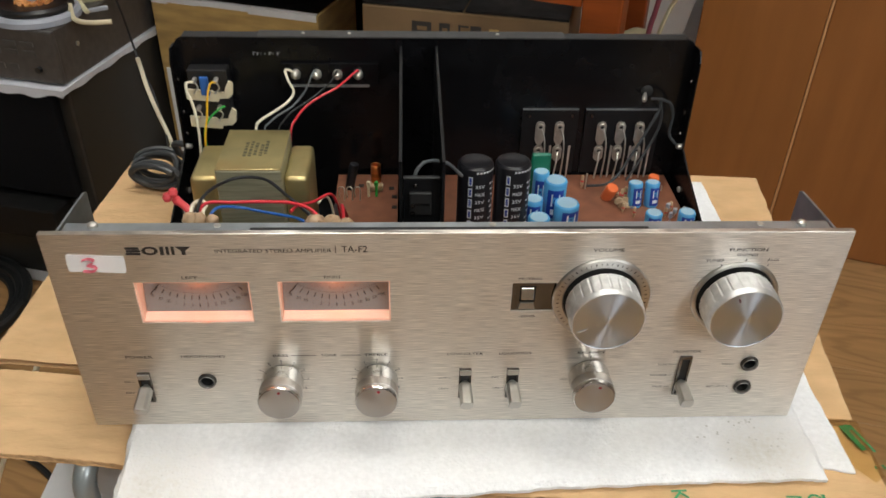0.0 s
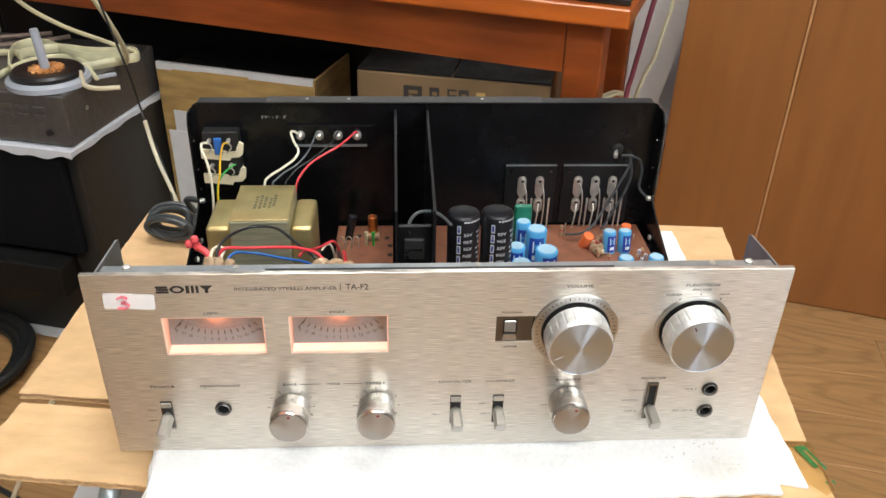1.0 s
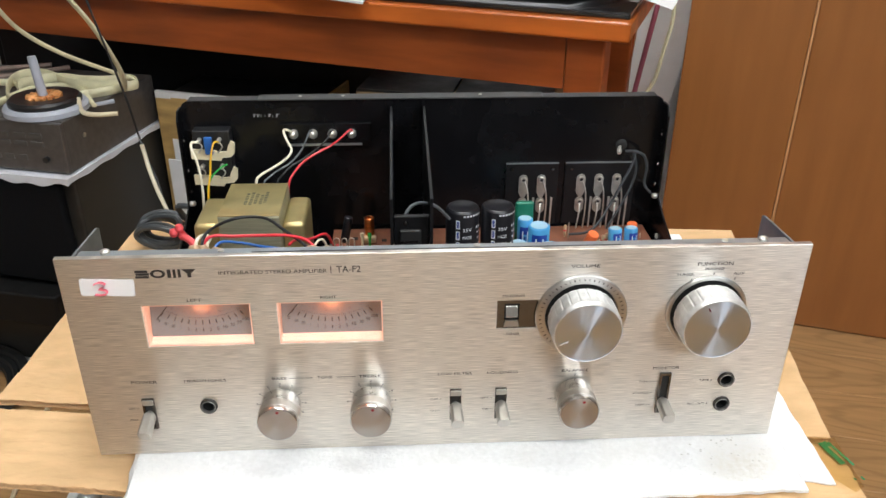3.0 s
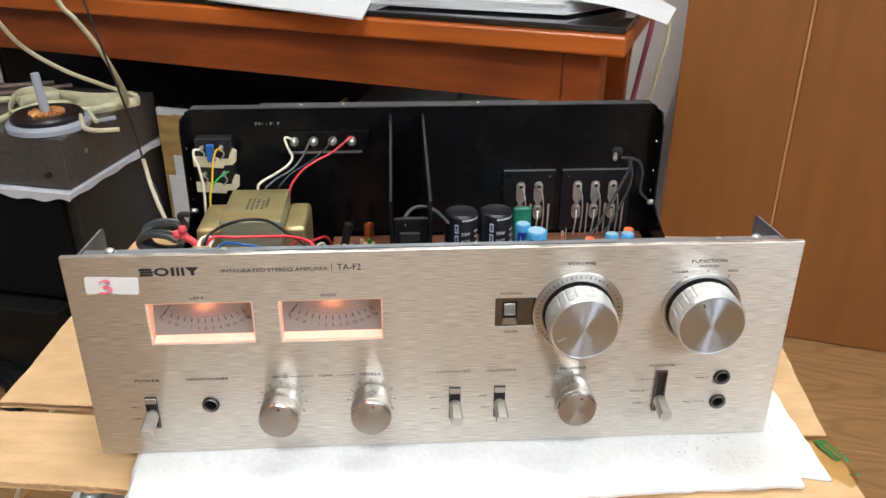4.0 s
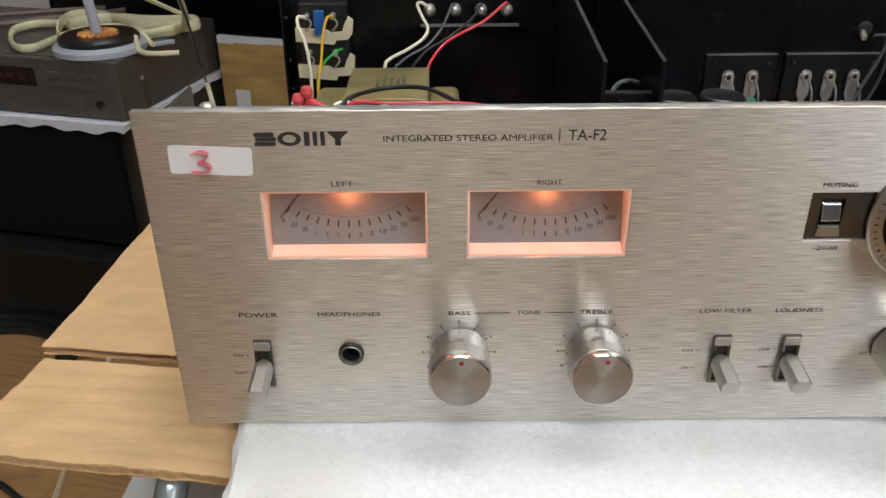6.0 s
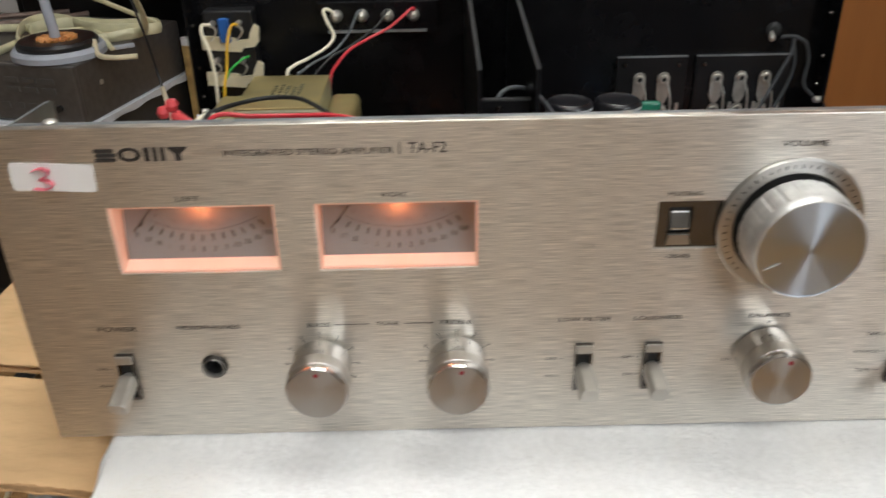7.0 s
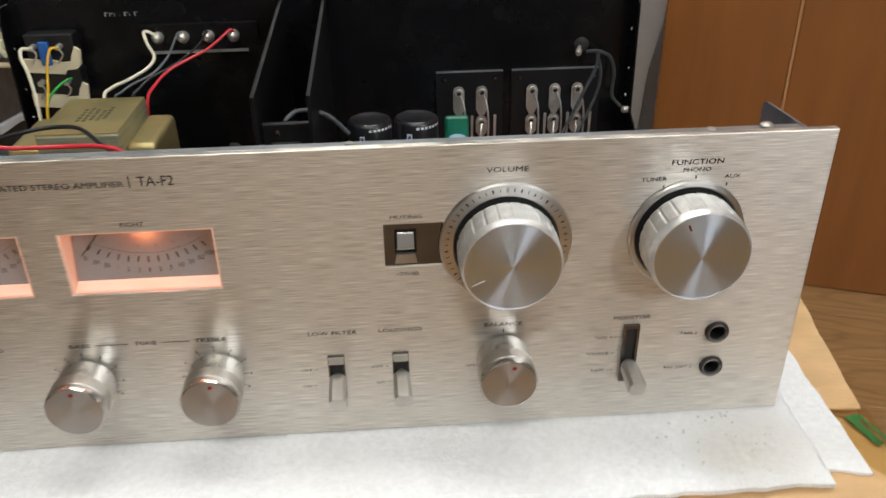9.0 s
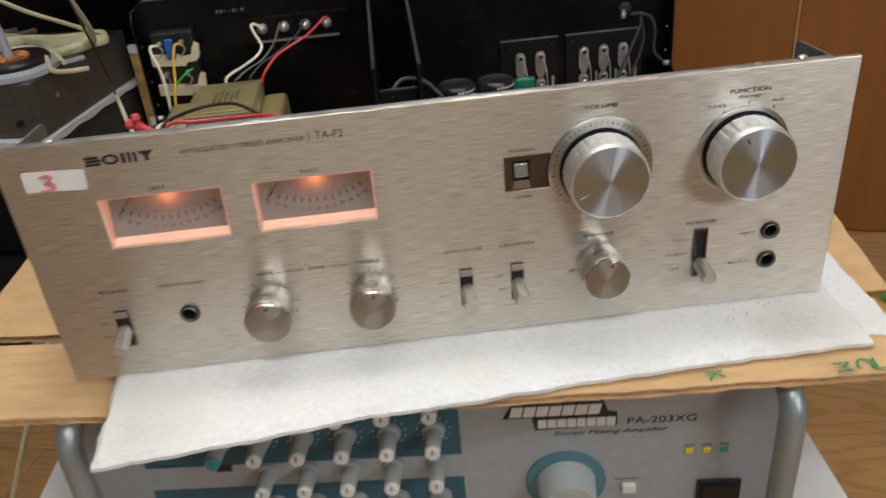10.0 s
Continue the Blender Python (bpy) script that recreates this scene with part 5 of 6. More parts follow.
# ---- knobs
def big_knob(cx, cz, ring, name, label, marks, dot):
    at = Matrix.Translation((cx, 0, cz))
    k = new(name)
    k.parent = amp
    k.matrix_basis = at @ OUT
    k["label"] = label
    part("ring", bm_lathe([(0.0205, 0.0001), (ring, 0.0001), (ring, 0.0010), (ring - 0.0006, 0.0016), (0.0210, 0.0016), (0.0205, 0.0010), (0.0205, 0.0001)], 64, cap=False), RINGTURNED, k, smooth=True)
    # Black disc paints the shade between ring and knob; the shaft is black too.
    part("painted_shade_disc", bm_lathe([(0.0204, 0.0002), (0.0204, 0.0005), (0, 0.0005)], 48), PARTSHADEBLACK, k)
    part("shaft", bm_lathe([(0.0130, 0.0005), (0.0130, 0.0040)], 32, cap=False), PARTSHADEBLACK, k)
    # skirt of flats parted by grooves, clear of the panel
    bm = bmesh.new()
    seg = 144

    def skirt(i, r0):
        return r0 - (0.00030 if i % 6 == 0 else 0.0)

    rings = [[bm.verts.new((skirt(i, r0) * math.cos(math.tau * i / seg), skirt(i, r0) * math.sin(math.tau * i / seg), h)) for i in range(seg)]
             for h, r0 in ((0.0036, 0.0185), (0.0039, 0.0192), (0.0043, 0.0197), (0.0165, 0.0197))]
    bm.faces.new(rings[0][::-1])
    for p, q in zip(rings, rings[1:]):
        for i in range(seg):
            bm.faces.new((p[i], p[(i + 1) % seg], q[(i + 1) % seg], q[i]))
    part("grip", bm, KNOBGRIP, k, "aluminium grip with fine grooves")
    part("rim", bm_lathe([(0.0196, 0.0164), (0.0194, 0.0186), (0.0187, 0.0199), (0.0183, 0.0200), (0.0183, 0.0164)], 72, cap=False), KNOBGRIP, k, smooth=True)
    part("face", bm_lathe([(0.0183, 0.0196), (0.0001, 0.0199)], 72), TURNED, k, "turned aluminium face", smooth=False)
    part("pointer", bm_box(-0.00016 if marks else -0.0004, 0.00016 if marks else 0.0004, 0.0115 if marks else 0.0132, 0.0165 if marks else 0.0158, 0.0199, 0.0201), PLUM if marks is None else KNOBCAP, k).matrix_basis = pose(0, 0, 0, 0, 0, -dot)
    if marks:
        for i in range(41):
            a = radians(225 - 270 * i / 40)
            r = 0.0235
            if i % 4 == 0:
                ob = lettering(str(i // 4), (-0.0002 if i == 4 else -0.0005) * len(str(i // 4)), (0.0002 if i == 4 else 0.0005) * len(str(i // 4)), -0.0007, 0.0007, k, 0.00175, plane="top")
                ob.matrix_basis = Matrix.Translation((r * math.cos(a), r * math.sin(a), 0)) @ pose(0, 0, 0, 0, 0, math.degrees(a) - 90)
            else:
                w = 0.00032 if i % 4 == 2 else 0.00017
                ob = part("tick", bm_box(-w, w, -0.0007, 0.0007, 0.00165, 0.00172), INK, k)
                ob.matrix_basis = Matrix.Translation((r * math.cos(a), r * math.sin(a), 0)) @ pose(0, 0, 0, 0, 0, math.degrees(a) - 90)


big_knob(0.0790, 0.0918, 0.0262, "volume_knob", "large turned aluminium volume knob in a numbered ring", True, -115)
big_knob(0.1508, 0.0922, 0.0232, "function_knob", "large turned aluminium selector knob", None, -26)


def small_knob(cx, cz, dot, name):
    k = new(name)
    k.parent = amp
    k.matrix_basis = Matrix.Translation((cx, 0, cz)) @ OUT
    k["label"] = "small polished aluminium knob with a red dot"
    # Black disc paints the shade where the knob meets the panel.
    part("painted_shade_disc", bm_lathe([(0.0108, 0.0001), (0.0108, 0.0008), (0, 0.0008)], 40), PARTSHADEBLACK, k)
    part("collar", bm_lathe([(0.0112, 0.0009), (0.0117, 0.0014), (0.0117, 0.0102)], 56, cap=False), KNOBSIDE, k, "polished rear band", smooth=True)
    bm = bmesh.new()
    rings = [[bm.verts.new(((r + (0.00006 if i % 2 else 0.0)) * math.cos(math.tau * i / 160), (r + (0.00006 if i % 2 else 0.0)) * math.sin(math.tau * i / 160), h)) for i in range(160)]
             for h, r in ((0.0102, 0.0117), (0.0104, 0.0119), (0.0160, 0.0119), (0.0162, 0.0117))]
    for p, q in zip(rings, rings[1:]):
        for i in range(160):
            bm.faces.new((p[i], p[(i + 1) % 160], q[(i + 1) % 160], q[i]))
    part("body", bm, KNOBBODY, k, "finely knurled middle band")
    part("chamfer", bm_lathe([(0.0117, 0.0162), (0.0119, 0.0165), (0.0119, 0.0182), (0.0113, 0.0195), (0.0111, 0.0196), (0.0109, 0.0186)], 56, cap=False), KNOBSIDE, k, "polished front rim", smooth=True)
    part("face", bm_lathe([(0.01112, 0.0195), (0.0001, 0.0196)], 56), TURNEDSMALL, k, "turned aluminium face")
    a = radians(90 - dot)
    part("dot", bm_lathe([(0.0009, 0.0197), (0.0008, 0.0199), (0, 0.0200)], 14, Matrix.Translation((0.0085 * math.cos(a), 0.0085 * math.sin(a), 0))), REDDOT, k, "dark red dot")


small_knob(-0.0940, 0.0352, 3, "bass_knob")
small_knob(-0.0412, 0.0352, 9, "treble_knob")
small_knob(0.0790, 0.0365, 14, "balance_knob")


# ---- lever switches
def lever(x, z0, z1, name, tilt, yaw, zp, capped):
    b = part(name, bm_plate(x - 0.0034, x + 0.0034, z0, z1, -0.0016, 0.0006, [(x - 0.0022, x + 0.0022, z0 + 0.0014, z1 - (0.0046 if capped else 0.0016))]), BEZEL, amp, "lever switch in a dark metal bezel")
    # Solid black block fills the slot in place of its shaded inside.
    part("well", bm_box(x - 0.0024, x + 0.0024, -0.0006, 0.010, z0 + 0.0012, z1 - 0.0012), PARTSHADEBLACK, b)
    if capped:
        part("cap", bm_box(x - 0.0032, x + 0.0032, -0.0024, -0.0008, z1 - 0.0038, z1 - 0.0002, 0.0005), LEVER, b, "bright metal cap")
    bm = bmesh.new()
    rows = []
    for h, hw, hh in ((0.0, 0.0021, 0.0020), (0.0012, 0.0024, 0.0026), (0.0026, 0.0034, 0.0032), (0.0156, 0.0036, 0.0034), (0.0162, 0.0034, 0.0032)):
        c = 0.0014
        rows.append([bm.verts.new((x, y, h)) for x, y in ((hw, hh - c), (hw - c, hh), (c - hw, hh), (-hw, hh - c), (-hw, c - hh), (c - hw, -hh), (hw - c, -hh), (hw, c - hh))])
    for p, q in zip(rows, rows[1:]):
        for k in range(8):
            bm.faces.new((p[k], p[(k + 1) % 8], q[(k + 1) % 8], q[k]))
    bm.faces.new(rows[0])
    bm.faces.new(rows[-1][::-1])
    l = part("lever", bm, LEVER, b, "satin metal lever pointing down")
    l.matrix_basis = Matrix.Translation((x, 0.0005, zp)) @ pose(0, 0, 0, 90 + tilt, 0, yaw)


lever(*SWITCH["power"], "power_switch", 18, -3, 0.0308, True)
lever(*SWITCH["low"], "low_filter_switch", 11, 2, 0.0309, True)
lever(*SWITCH["loud"], "loudness_switch", 11, 2, 0.0309, True)
lever(*SWITCH["monitor"], "monitor_switch", 9, 2, 0.0295, False)

# ---- sockets
for x, z in JACKS:
    s = part("socket", bm_lathe([(0.0034, 0.0), (0.0051, 0.0), (0.0050, 0.0012), (0.0047, 0.0018), (0.0043, 0.0018), (0.0042, 0.0008), (0.0034, 0.0004), (0.0034, 0.0)], 32,
                                Matrix.Translation((x, -0.0001, z)) @ OUT, cap=False), NUT, amp, "headphone-size socket with a dark metal nut", smooth=True)
    part("socket_ring", bm_lathe([(0.0035, 0.0004), (0.0040, 0.0009), (0.0042, 0.0019), (0.0040, 0.0021), (0.0036, 0.0016), (0.0035, 0.0004)], 28, Matrix.Translation((x, -0.0001, z)) @ OUT, cap=False), JACKRING, s, "thin metal inner ring", smooth=True)
    part("socket_tube", bm_lathe([(0.0034, 0.0006), (0.0033, -0.014), (0, -0.014)], 24, Matrix.Translation((x, -0.0001, z)) @ OUT, cap=False), PARTSHADEBLACK, s)

# ---- muting rocker in its recessed plate
mu = part("muting_plate", bm_plate(0.0313, 0.0544, 0.0833, 0.1019, 0.0010, 0.0030, [(0.0354, 0.0440, 0.0890, 0.0994)]), MUTEPLATE, amp, "recessed dark bronze plate")
# Black block painted in for the dark behind the rocker's opening.
part("rocker_well", bm_box(0.0352, 0.0442, 0.0032, 0.0075, 0.0888, 0.0996), PARTSHADEBLACK, mu)
part("rocker", bm_prism([(0.0050, 0.0904), (0.0006, 0.0904), (0.0002, 0.0909), (0.0016, 0.0970), (0.0022, 0.0976), (0.0050, 0.0976)], 0.0363, 0.0431, "x", 0.0003), KNOBSIDE, mu, "polished rocker switch")
# Flat trapezoid on the plate, narrowing upwards to the rocker.
part("rocker_foot", bm_prism([(0.0361, 0.0884), (0.0433, 0.0884), (0.0441, 0.0845), (0.0353, 0.0845)], 0.0002, 0.0009), FOOTMETAL, mu, "flat satin trapezoid under the rocker")

# ---- frame behind the panel
fr = part("front_frame", bm_plate(-0.2035, 0.2035, 0.004, 0.1305, 0.0038, 0.0050, [(a - 0.001, b + 0.001, c - 0.001, d + 0.001) for a, b, c, d in holes]), GREYSTEEL, amp, "zinc-plated steel frame behind the panel")
part("top_flange", bm_box(-0.1965, 0.1965, 0.0052, 0.0152, 0.1295, 0.1308, 0.0004), GREYSTEEL, fr)
part("felt_strip", bm_box(-0.1030, 0.1000, 0.0056, 0.0096, 0.1309, 0.1314), BLACKPLASTIC, fr, "black felt strip")
for s in (-1, 1):
    part("side_bracket", bm_prism([(0.0052, 0.004), (0.0530, 0.004), (0.0530, 0.1262), (0.0500, 0.1275), (0.0052, 0.1300)], s * 0.1995 - 0.0006, s * 0.1995 + 0.0006, "x"), GREYSTEEL, fr, "grey steel side bracket")
    for y in (0.012,):
        part("screw", bm_lathe([(0.0026, 0.1308), (0.0026, 0.1322), (0.0016, 0.1330), (0, 0.1331)], 12, Matrix.Translation((s * 0.182, y, 0))), TINNED, fr, "small bright screw", smooth=True)
for x in (-0.12, 0.02, 0.16):
    part("screw", bm_lathe([(0.0018, 0.1308), (0.0018, 0.1315), (0, 0.1317)], 10, Matrix.Translation((x, 0.012, 0))), TINNED, fr)

# ---- chassis
part("chassis_floor", bm_box(-0.190, 0.190, 0.0056, 0.2440, 0.006, 0.0075), BLACKSTEEL, amp, "black chassis tray")
for s in (-1, 1):
    poly = [(0.0150, 0.006), (0.2440, 0.006), (0.2440, 0.138), (0.2330, 0.138), (0.2285, 0.130), (0.2265, 0.060), (0.2060, 0.050), (0.1600, 0.034), (0.0150, 0.034)]
    w = part("side_wall", bm_prism(poly, s * 0.1940 - 0.0006, s * 0.1940 + 0.0006, "x"), BLACKSTEEL, amp, "black steel side with a bright cut edge")
    # Dark studs stand in for three holes in the flange.
    for z in (0.068, 0.086, 0.112):
        part("screw", bm_lathe([(0.0016, 0.0), (0.0013, 0.0009), (0, 0.0011)], 10, Matrix.Translation((s * 0.1931, 0.2375, z)) @ pose(0, 0, 0, 0, -s * 90, 0)), BEZEL, w)
    part("screw", bm_lathe([(0.0022, 0.0), (0.0022, 0.003), (0.0014, 0.004), (0, 0.004)], 10, Matrix.Translation((s * 0.1931, 0.2300, 0.0605)) @ pose(0, 0, 0, 0, -s * 90, 0)), TINNED, w, "bright screw")
    for y, z in ((0.215, 0.030), (0.195, 0.024)):
        part("screw", bm_lathe([(0.0025, 0.0), (0.002, 0.0012), (0, 0.0015)], 10, Matrix.Translation((s * 0.1931, y, z)) @ pose(0, 0, 0, 0, -s * 90, 0)), TINNED, w)
for x in (-0.16, 0.16):
    for y in (0.03, 0.22):
        part("foot", bm_lathe([(0.009, -0.0012), (0.010, 0.006)], 20, Matrix.Translation((x, y, 0))), BLACKPLASTIC, amp)

rear_poly = [(-0.1940, 0.006), (0.1940, 0.006), (0.1940, 0.1365), (0.1925, 0.1400), (0.1890, 0.1420), (-0.1890, 0.1420), (-0.1925, 0.1400), (-0.1940, 0.1365)]
rear = part("rear_panel", bm_prism(rear_poly, 0.2450, 0.2462), BLACKSTEEL, amp, "black painted steel rear panel")
part("top_lip", bm_box(-0.1885, 0.1885, 0.2455, 0.2570, 0.1408, 0.1422, 0.0004), BLACKSTEEL, rear)
part("edge_strip", bm_box(-0.133, 0.094, 0.2430, 0.2560, 0.1424, 0.1436, 0.0003), EDGEGREY, rear, "worn grey strip on the top edge")
for x in (-0.100, -0.066, 0.044):
    part("screw", bm_lathe([(0.0015, 0.1436), (0.0010, 0.1442), (0, 0.1443)], 8, Matrix.Translation((x, 0.250, 0))), TINNED, rear)
STAMP = mat("grey_stamp_ink", (0.32, 0.33, 0.34), 0.6)
for i, (w, h) in enumerate(((0.0024, 0.002), (0.0022, 0.0016), (0.0006, 0.002), (0.0006, 0.002), (0.0022, 0.0020), (0.0006, 0.002), (0.0022, 0.002))):
    x = -0.1375 + i * 0.0030
    bar(x, x + w * 0.35, 0.1285, 0.1285 + h, rear, 0.2447, STAMP, "stamp_mark")
    if w > 0.001:
        bar(x, x + w, 0.1285 + h, 0.1287 + h + 0.0002, rear, 0.2447, STAMP, "stamp_mark")

# loudspeaker terminals
RYI = 0.2449
tb = part("terminal_block", bm_box(-0.1180, -0.0445, RYI - 0.0030, RYI, 0.1040, 0.1235, 0.0006), BLACKSTEEL, rear, "black terminal strip")
part("rail", bm_box(-0.1120, -0.0520, RYI - 0.0045, RYI - 0.0030, 0.1052, 0.1068), GREYSTEEL, tb)
for i in range(4):
    x = -0.1075 + i * 0.0155
    part("terminal_screw", bm_lathe([(0.0035, 0.0), (0.0038, 0.003), (0.0026, 0.006), (0.0014, 0.0075), (0, 0.0076)], 18, Matrix.Translation((x + 0.001, RYI - 0.003, 0.1155)) @ OUT), TINNED, tb, "bright terminal screw", smooth=True)


def wire(pts, r, material, label="", parent=None, n=8):
    return part("wire", bm_tube(pts, r, 8, n), material, parent or amp, label, smooth=True)


for m, lab, r, pts in (
        (WIREWHITE, "white wire", 0.0010, [(-0.1075, 0.238, 0.1175), (-0.111, 0.2365, 0.1205), (-0.1135, 0.236, 0.1195), (-0.111, 0.231, 0.114), (-0.1075, 0.228, 0.107), (-0.111, 0.222, 0.102), (-0.121, 0.212, 0.098), (-0.129, 0.203, 0.096), (-0.132, 0.197, 0.092), (-0.132, 0.194, 0.07)]),
        (WIREGREY, "grey wire", 0.0007, [(-0.091, 0.238, 0.1185), (-0.093, 0.236, 0.119), (-0.096, 0.232, 0.113), (-0.1, 0.228, 0.106), (-0.108, 0.22, 0.099), (-0.118, 0.21, 0.096), (-0.124, 0.203, 0.093), (-0.126, 0.198, 0.091), (-0.126, 0.195, 0.07)]),
        (WIREBLACK, "dark wire", 0.0007, [(-0.075, 0.238, 0.1185), (-0.076, 0.236, 0.119), (-0.08, 0.232, 0.113), (-0.088, 0.228, 0.107), (-0.098, 0.22, 0.102), (-0.107, 0.212, 0.099), (-0.113, 0.204, 0.095), (-0.116, 0.198, 0.091), (-0.117, 0.195, 0.07)]),
        (WIRERED, "red wire", 0.0009, [(-0.0595, 0.238, 0.1185), (-0.061, 0.236, 0.12), (-0.068, 0.232, 0.115), (-0.076, 0.228, 0.11), (-0.087, 0.222, 0.106), (-0.097, 0.214, 0.102), (-0.104, 0.206, 0.096), (-0.1075, 0.198, 0.09), (-0.109, 0.195, 0.07)])):
    wire(pts, r, m, lab)

# mains outlets with cream tag strips
for i, z in enumerate((0.1105, 0.0885)):
    blk = part("outlet", bm_box(-0.1850, -0.1560, RYI - 0.012, RYI, z - 0.006, z + 0.011, 0.001), BLACKPLASTIC, rear, "black mains outlet body")
    part("tag_strip", bm_prism([(-0.1870, z - 0.011), (-0.1640, z - 0.013), (-0.1630, z - 0.0105), (-0.1560, z - 0.0100), (-0.1530, z - 0.007), (-0.1520, z + 0.0015), (-0.1550, z + 0.0035), (-0.1575, z - 0.001), (-0.1590, z - 0.0055),
                                (-0.1660, z - 0.0060), (-0.1680, z - 0.0045), (-0.1870, z - 0.0030)], RYI - 0.0150, RYI - 0.0125), CREAM, blk, "cream plastic tag strip")
    for x in (-0.1795, -0.1640):
        part("lug", bm_lathe([(0.0018, 0), (0.0018, 0.005), (0.0009, 0.007), (0, 0.007)], 10, Matrix.Translation((x, RYI - 0.012, z + 0.004)) @ OUT), TINNED, blk)
        part("lug_wire", bm_tube([(x, RYI - 0.017, z + 0.004), (x + 0.003, RYI - 0.019, z + 0.0005), (x - 0.001, RYI - 0.018, z - 0.005)], 0.0006, 6, 5), TINNED, blk)
part("varistor", bm_box(-0.1750, -0.1688, RYI - 0.019, RYI - 0.0155, 0.1040, 0.1185, 0.001), WIREBLUE, rear, "blue component")
wire([(-0.1800, RYI - 0.019, 0.1150), (-0.1835, RYI - 0.022, 0.1155), (-0.1830, RYI - 0.026, 0.111), (-0.1795, RYI - 0.030, 0.104), (-0.1770, RYI - 0.034, 0.092), (-0.1765, RYI - 0.037, 0.075), (-0.178, RYI - 0.04, 0.055)], 0.0010, WIREWHITE, "white wire")
wire([(-0.1635, RYI - 0.019, 0.1150), (-0.1665, RYI - 0.022, 0.1150), (-0.1690, RYI - 0.026, 0.106), (-0.1705, RYI - 0.030, 0.092), (-0.1725, RYI - 0.034, 0.080), (-0.174, RYI - 0.04, 0.055)], 0.0008, WIREYELLOW, "yellow wire")
wire([(-0.1590, RYI - 0.019, 0.0960), (-0.1630, RYI - 0.023, 0.0950), (-0.1700, RYI - 0.027, 0.0890), (-0.1735, RYI - 0.031, 0.0800), (-0.1720, RYI - 0.036, 0.066), (-0.170, RYI - 0.04, 0.055)], 0.0008, WIREGREEN, "green wire")

# phono socket plates
for (px0, px1), xs in (((0.0670, 0.1110), (0.0815, 0.0968)), ((0.1170, 0.1765), (0.1305, 0.1458, 0.1610))):
    pl = part("socket_plate", bm_box(px0, px1, RYI - 0.0022, RYI, 0.030, 0.0855), BLACKANOD, rear, "black phenolic phono socket plate")
    # Grey strip painted in for the light on the plate's top edge.
    part("edge_highlight_strip", bm_box(px0, px1, RYI - 0.0026, RYI - 0.0001, 0.0856, 0.0862), GREYSTEEL, pl)
    for x in (px0 + 0.005, px1 - 0.005):
        part("rivet", bm_lathe([(0.0018, 0), (0.0014, 0.001), (0, 0.0012)], 10, Matrix.Translation((x, RYI - 0.0022, 0.081)) @ OUT), BEZEL, pl)
    for x in xs:
        for z, k in ((0.0720, 1.0), (0.0512, 0.6)):
            t = part("solder_tag", bm_prism([(x - 0.0038, z + 0.0012), (x - 0.0026, z + 0.0036), (x, z + 0.0045), (x + 0.0026, z + 0.0036), (x + 0.0038, z + 0.0012), (x + 0.0037, z - 0.0115 * k), (x + 0.0016, z - 0.0160 * k), (x - 0.0016, z - 0.0160 * k), (x - 0.0037, z - 0.0115 * k)],
                                            RYI - 0.0040, RYI - 0.0030), TINNED, pl, "tinned solder tag")
            part("eyelet", bm_lathe([(0.0016, 0), (0.0030, 0), (0.0027, 0.0018), (0.0016, 0.0018), (0.0016, 0)], 16, Matrix.Translation((x, RYI - 0.0040, z)) @ OUT, cap=False), TINNED, t, smooth=True)
            # Black disc stands in for the eyelet's shaded bore.
            part("eyelet_bore", bm_lathe([(0.0016, 0), (0.0016, 0.0006), (0, 0.0006)], 12, Matrix.Translation((x, RYI - 0.0040, z)) @ OUT), PARTSHADEBLACK, t)
        part("lead", bm_tube([(x + 0.001, RYI - 0.0055, 0.071), (x + 0.0030, RYI - 0.010, 0.064), (x + 0.0038, RYI - 0.011, 0.050), (x + 0.0030, RYI - 0.011, 0.030)], 0.0007, 6, 6), TINNED, pl, smooth=True)
        part("lead", bm_tube([(x, RYI - 0.0055, 0.051), (x - 0.001, RYI - 0.010, 0.044), (x - 0.003, RYI - 0.012, 0.030)], 0.0007, 6, 6), TINNED, pl, smooth=True)
        part("ground_strap", bm_prism([(x + 0.0074, 0.0575), (x + 0.0076, 0.0583), (x + 0.0090, 0.0583), (x + 0.0092, 0.0575), (x + 0.0086, 0.030), (x + 0.0076, 0.030)], RYI - 0.0100, RYI - 0.0092), TINNED, pl, "tinned strap")

# earth post and thin dark wires near it
part("earth_post", bm_lathe([(0.0014, 0.0), (0.0014, 0.005), (0.0019, 0.006), (0.0019, 0.010), (0.0014, 0.0115), (0, 0.0117)], 14, Matrix.Translation((0.1615, RYI, 0.1000)) @ pose(0, 0, 0, 90, 0, 0) @ pose(0, 0, 0, 12, -16, 0)), TINNED, rear, "bright earth post", smooth=True)
part("post_collar", bm_lathe([(0.0048, 0.0), (0.0048, 0.0012), (0.0028, 0.002), (0, 0.002)], 16, Matrix.Translation((0.1625, RYI, 0.101)) @ OUT), PARTSHADEBLACK, rear)
wire([(0.1640, RYI - 0.010, 0.0990), (0.1700, RYI - 0.013, 0.1000), (0.1740, RYI - 0.012, 0.0985), (0.1795, RYI - 0.011, 0.0950), (0.1830, RYI - 0.011, 0.0850), (0.1825, RYI - 0.012, 0.0700), (0.1880, RYI - 0.016, 0.0630)], 0.0011, CORDGREY, "thin black wire")
wire([(0.1715, RYI - 0.012, 0.1005), (0.1700, RYI - 0.014, 0.0900), (0.1630, RYI - 0.017, 0.0760), (0.1520, RYI - 0.022, 0.0560), (0.1420, RYI - 0.028, 0.0420), (0.1320, RYI - 0.032, 0.0360), (0.1180, RYI - 0.030, 0.0335)], 0.0011, CORDGREY, "thin dark wire")
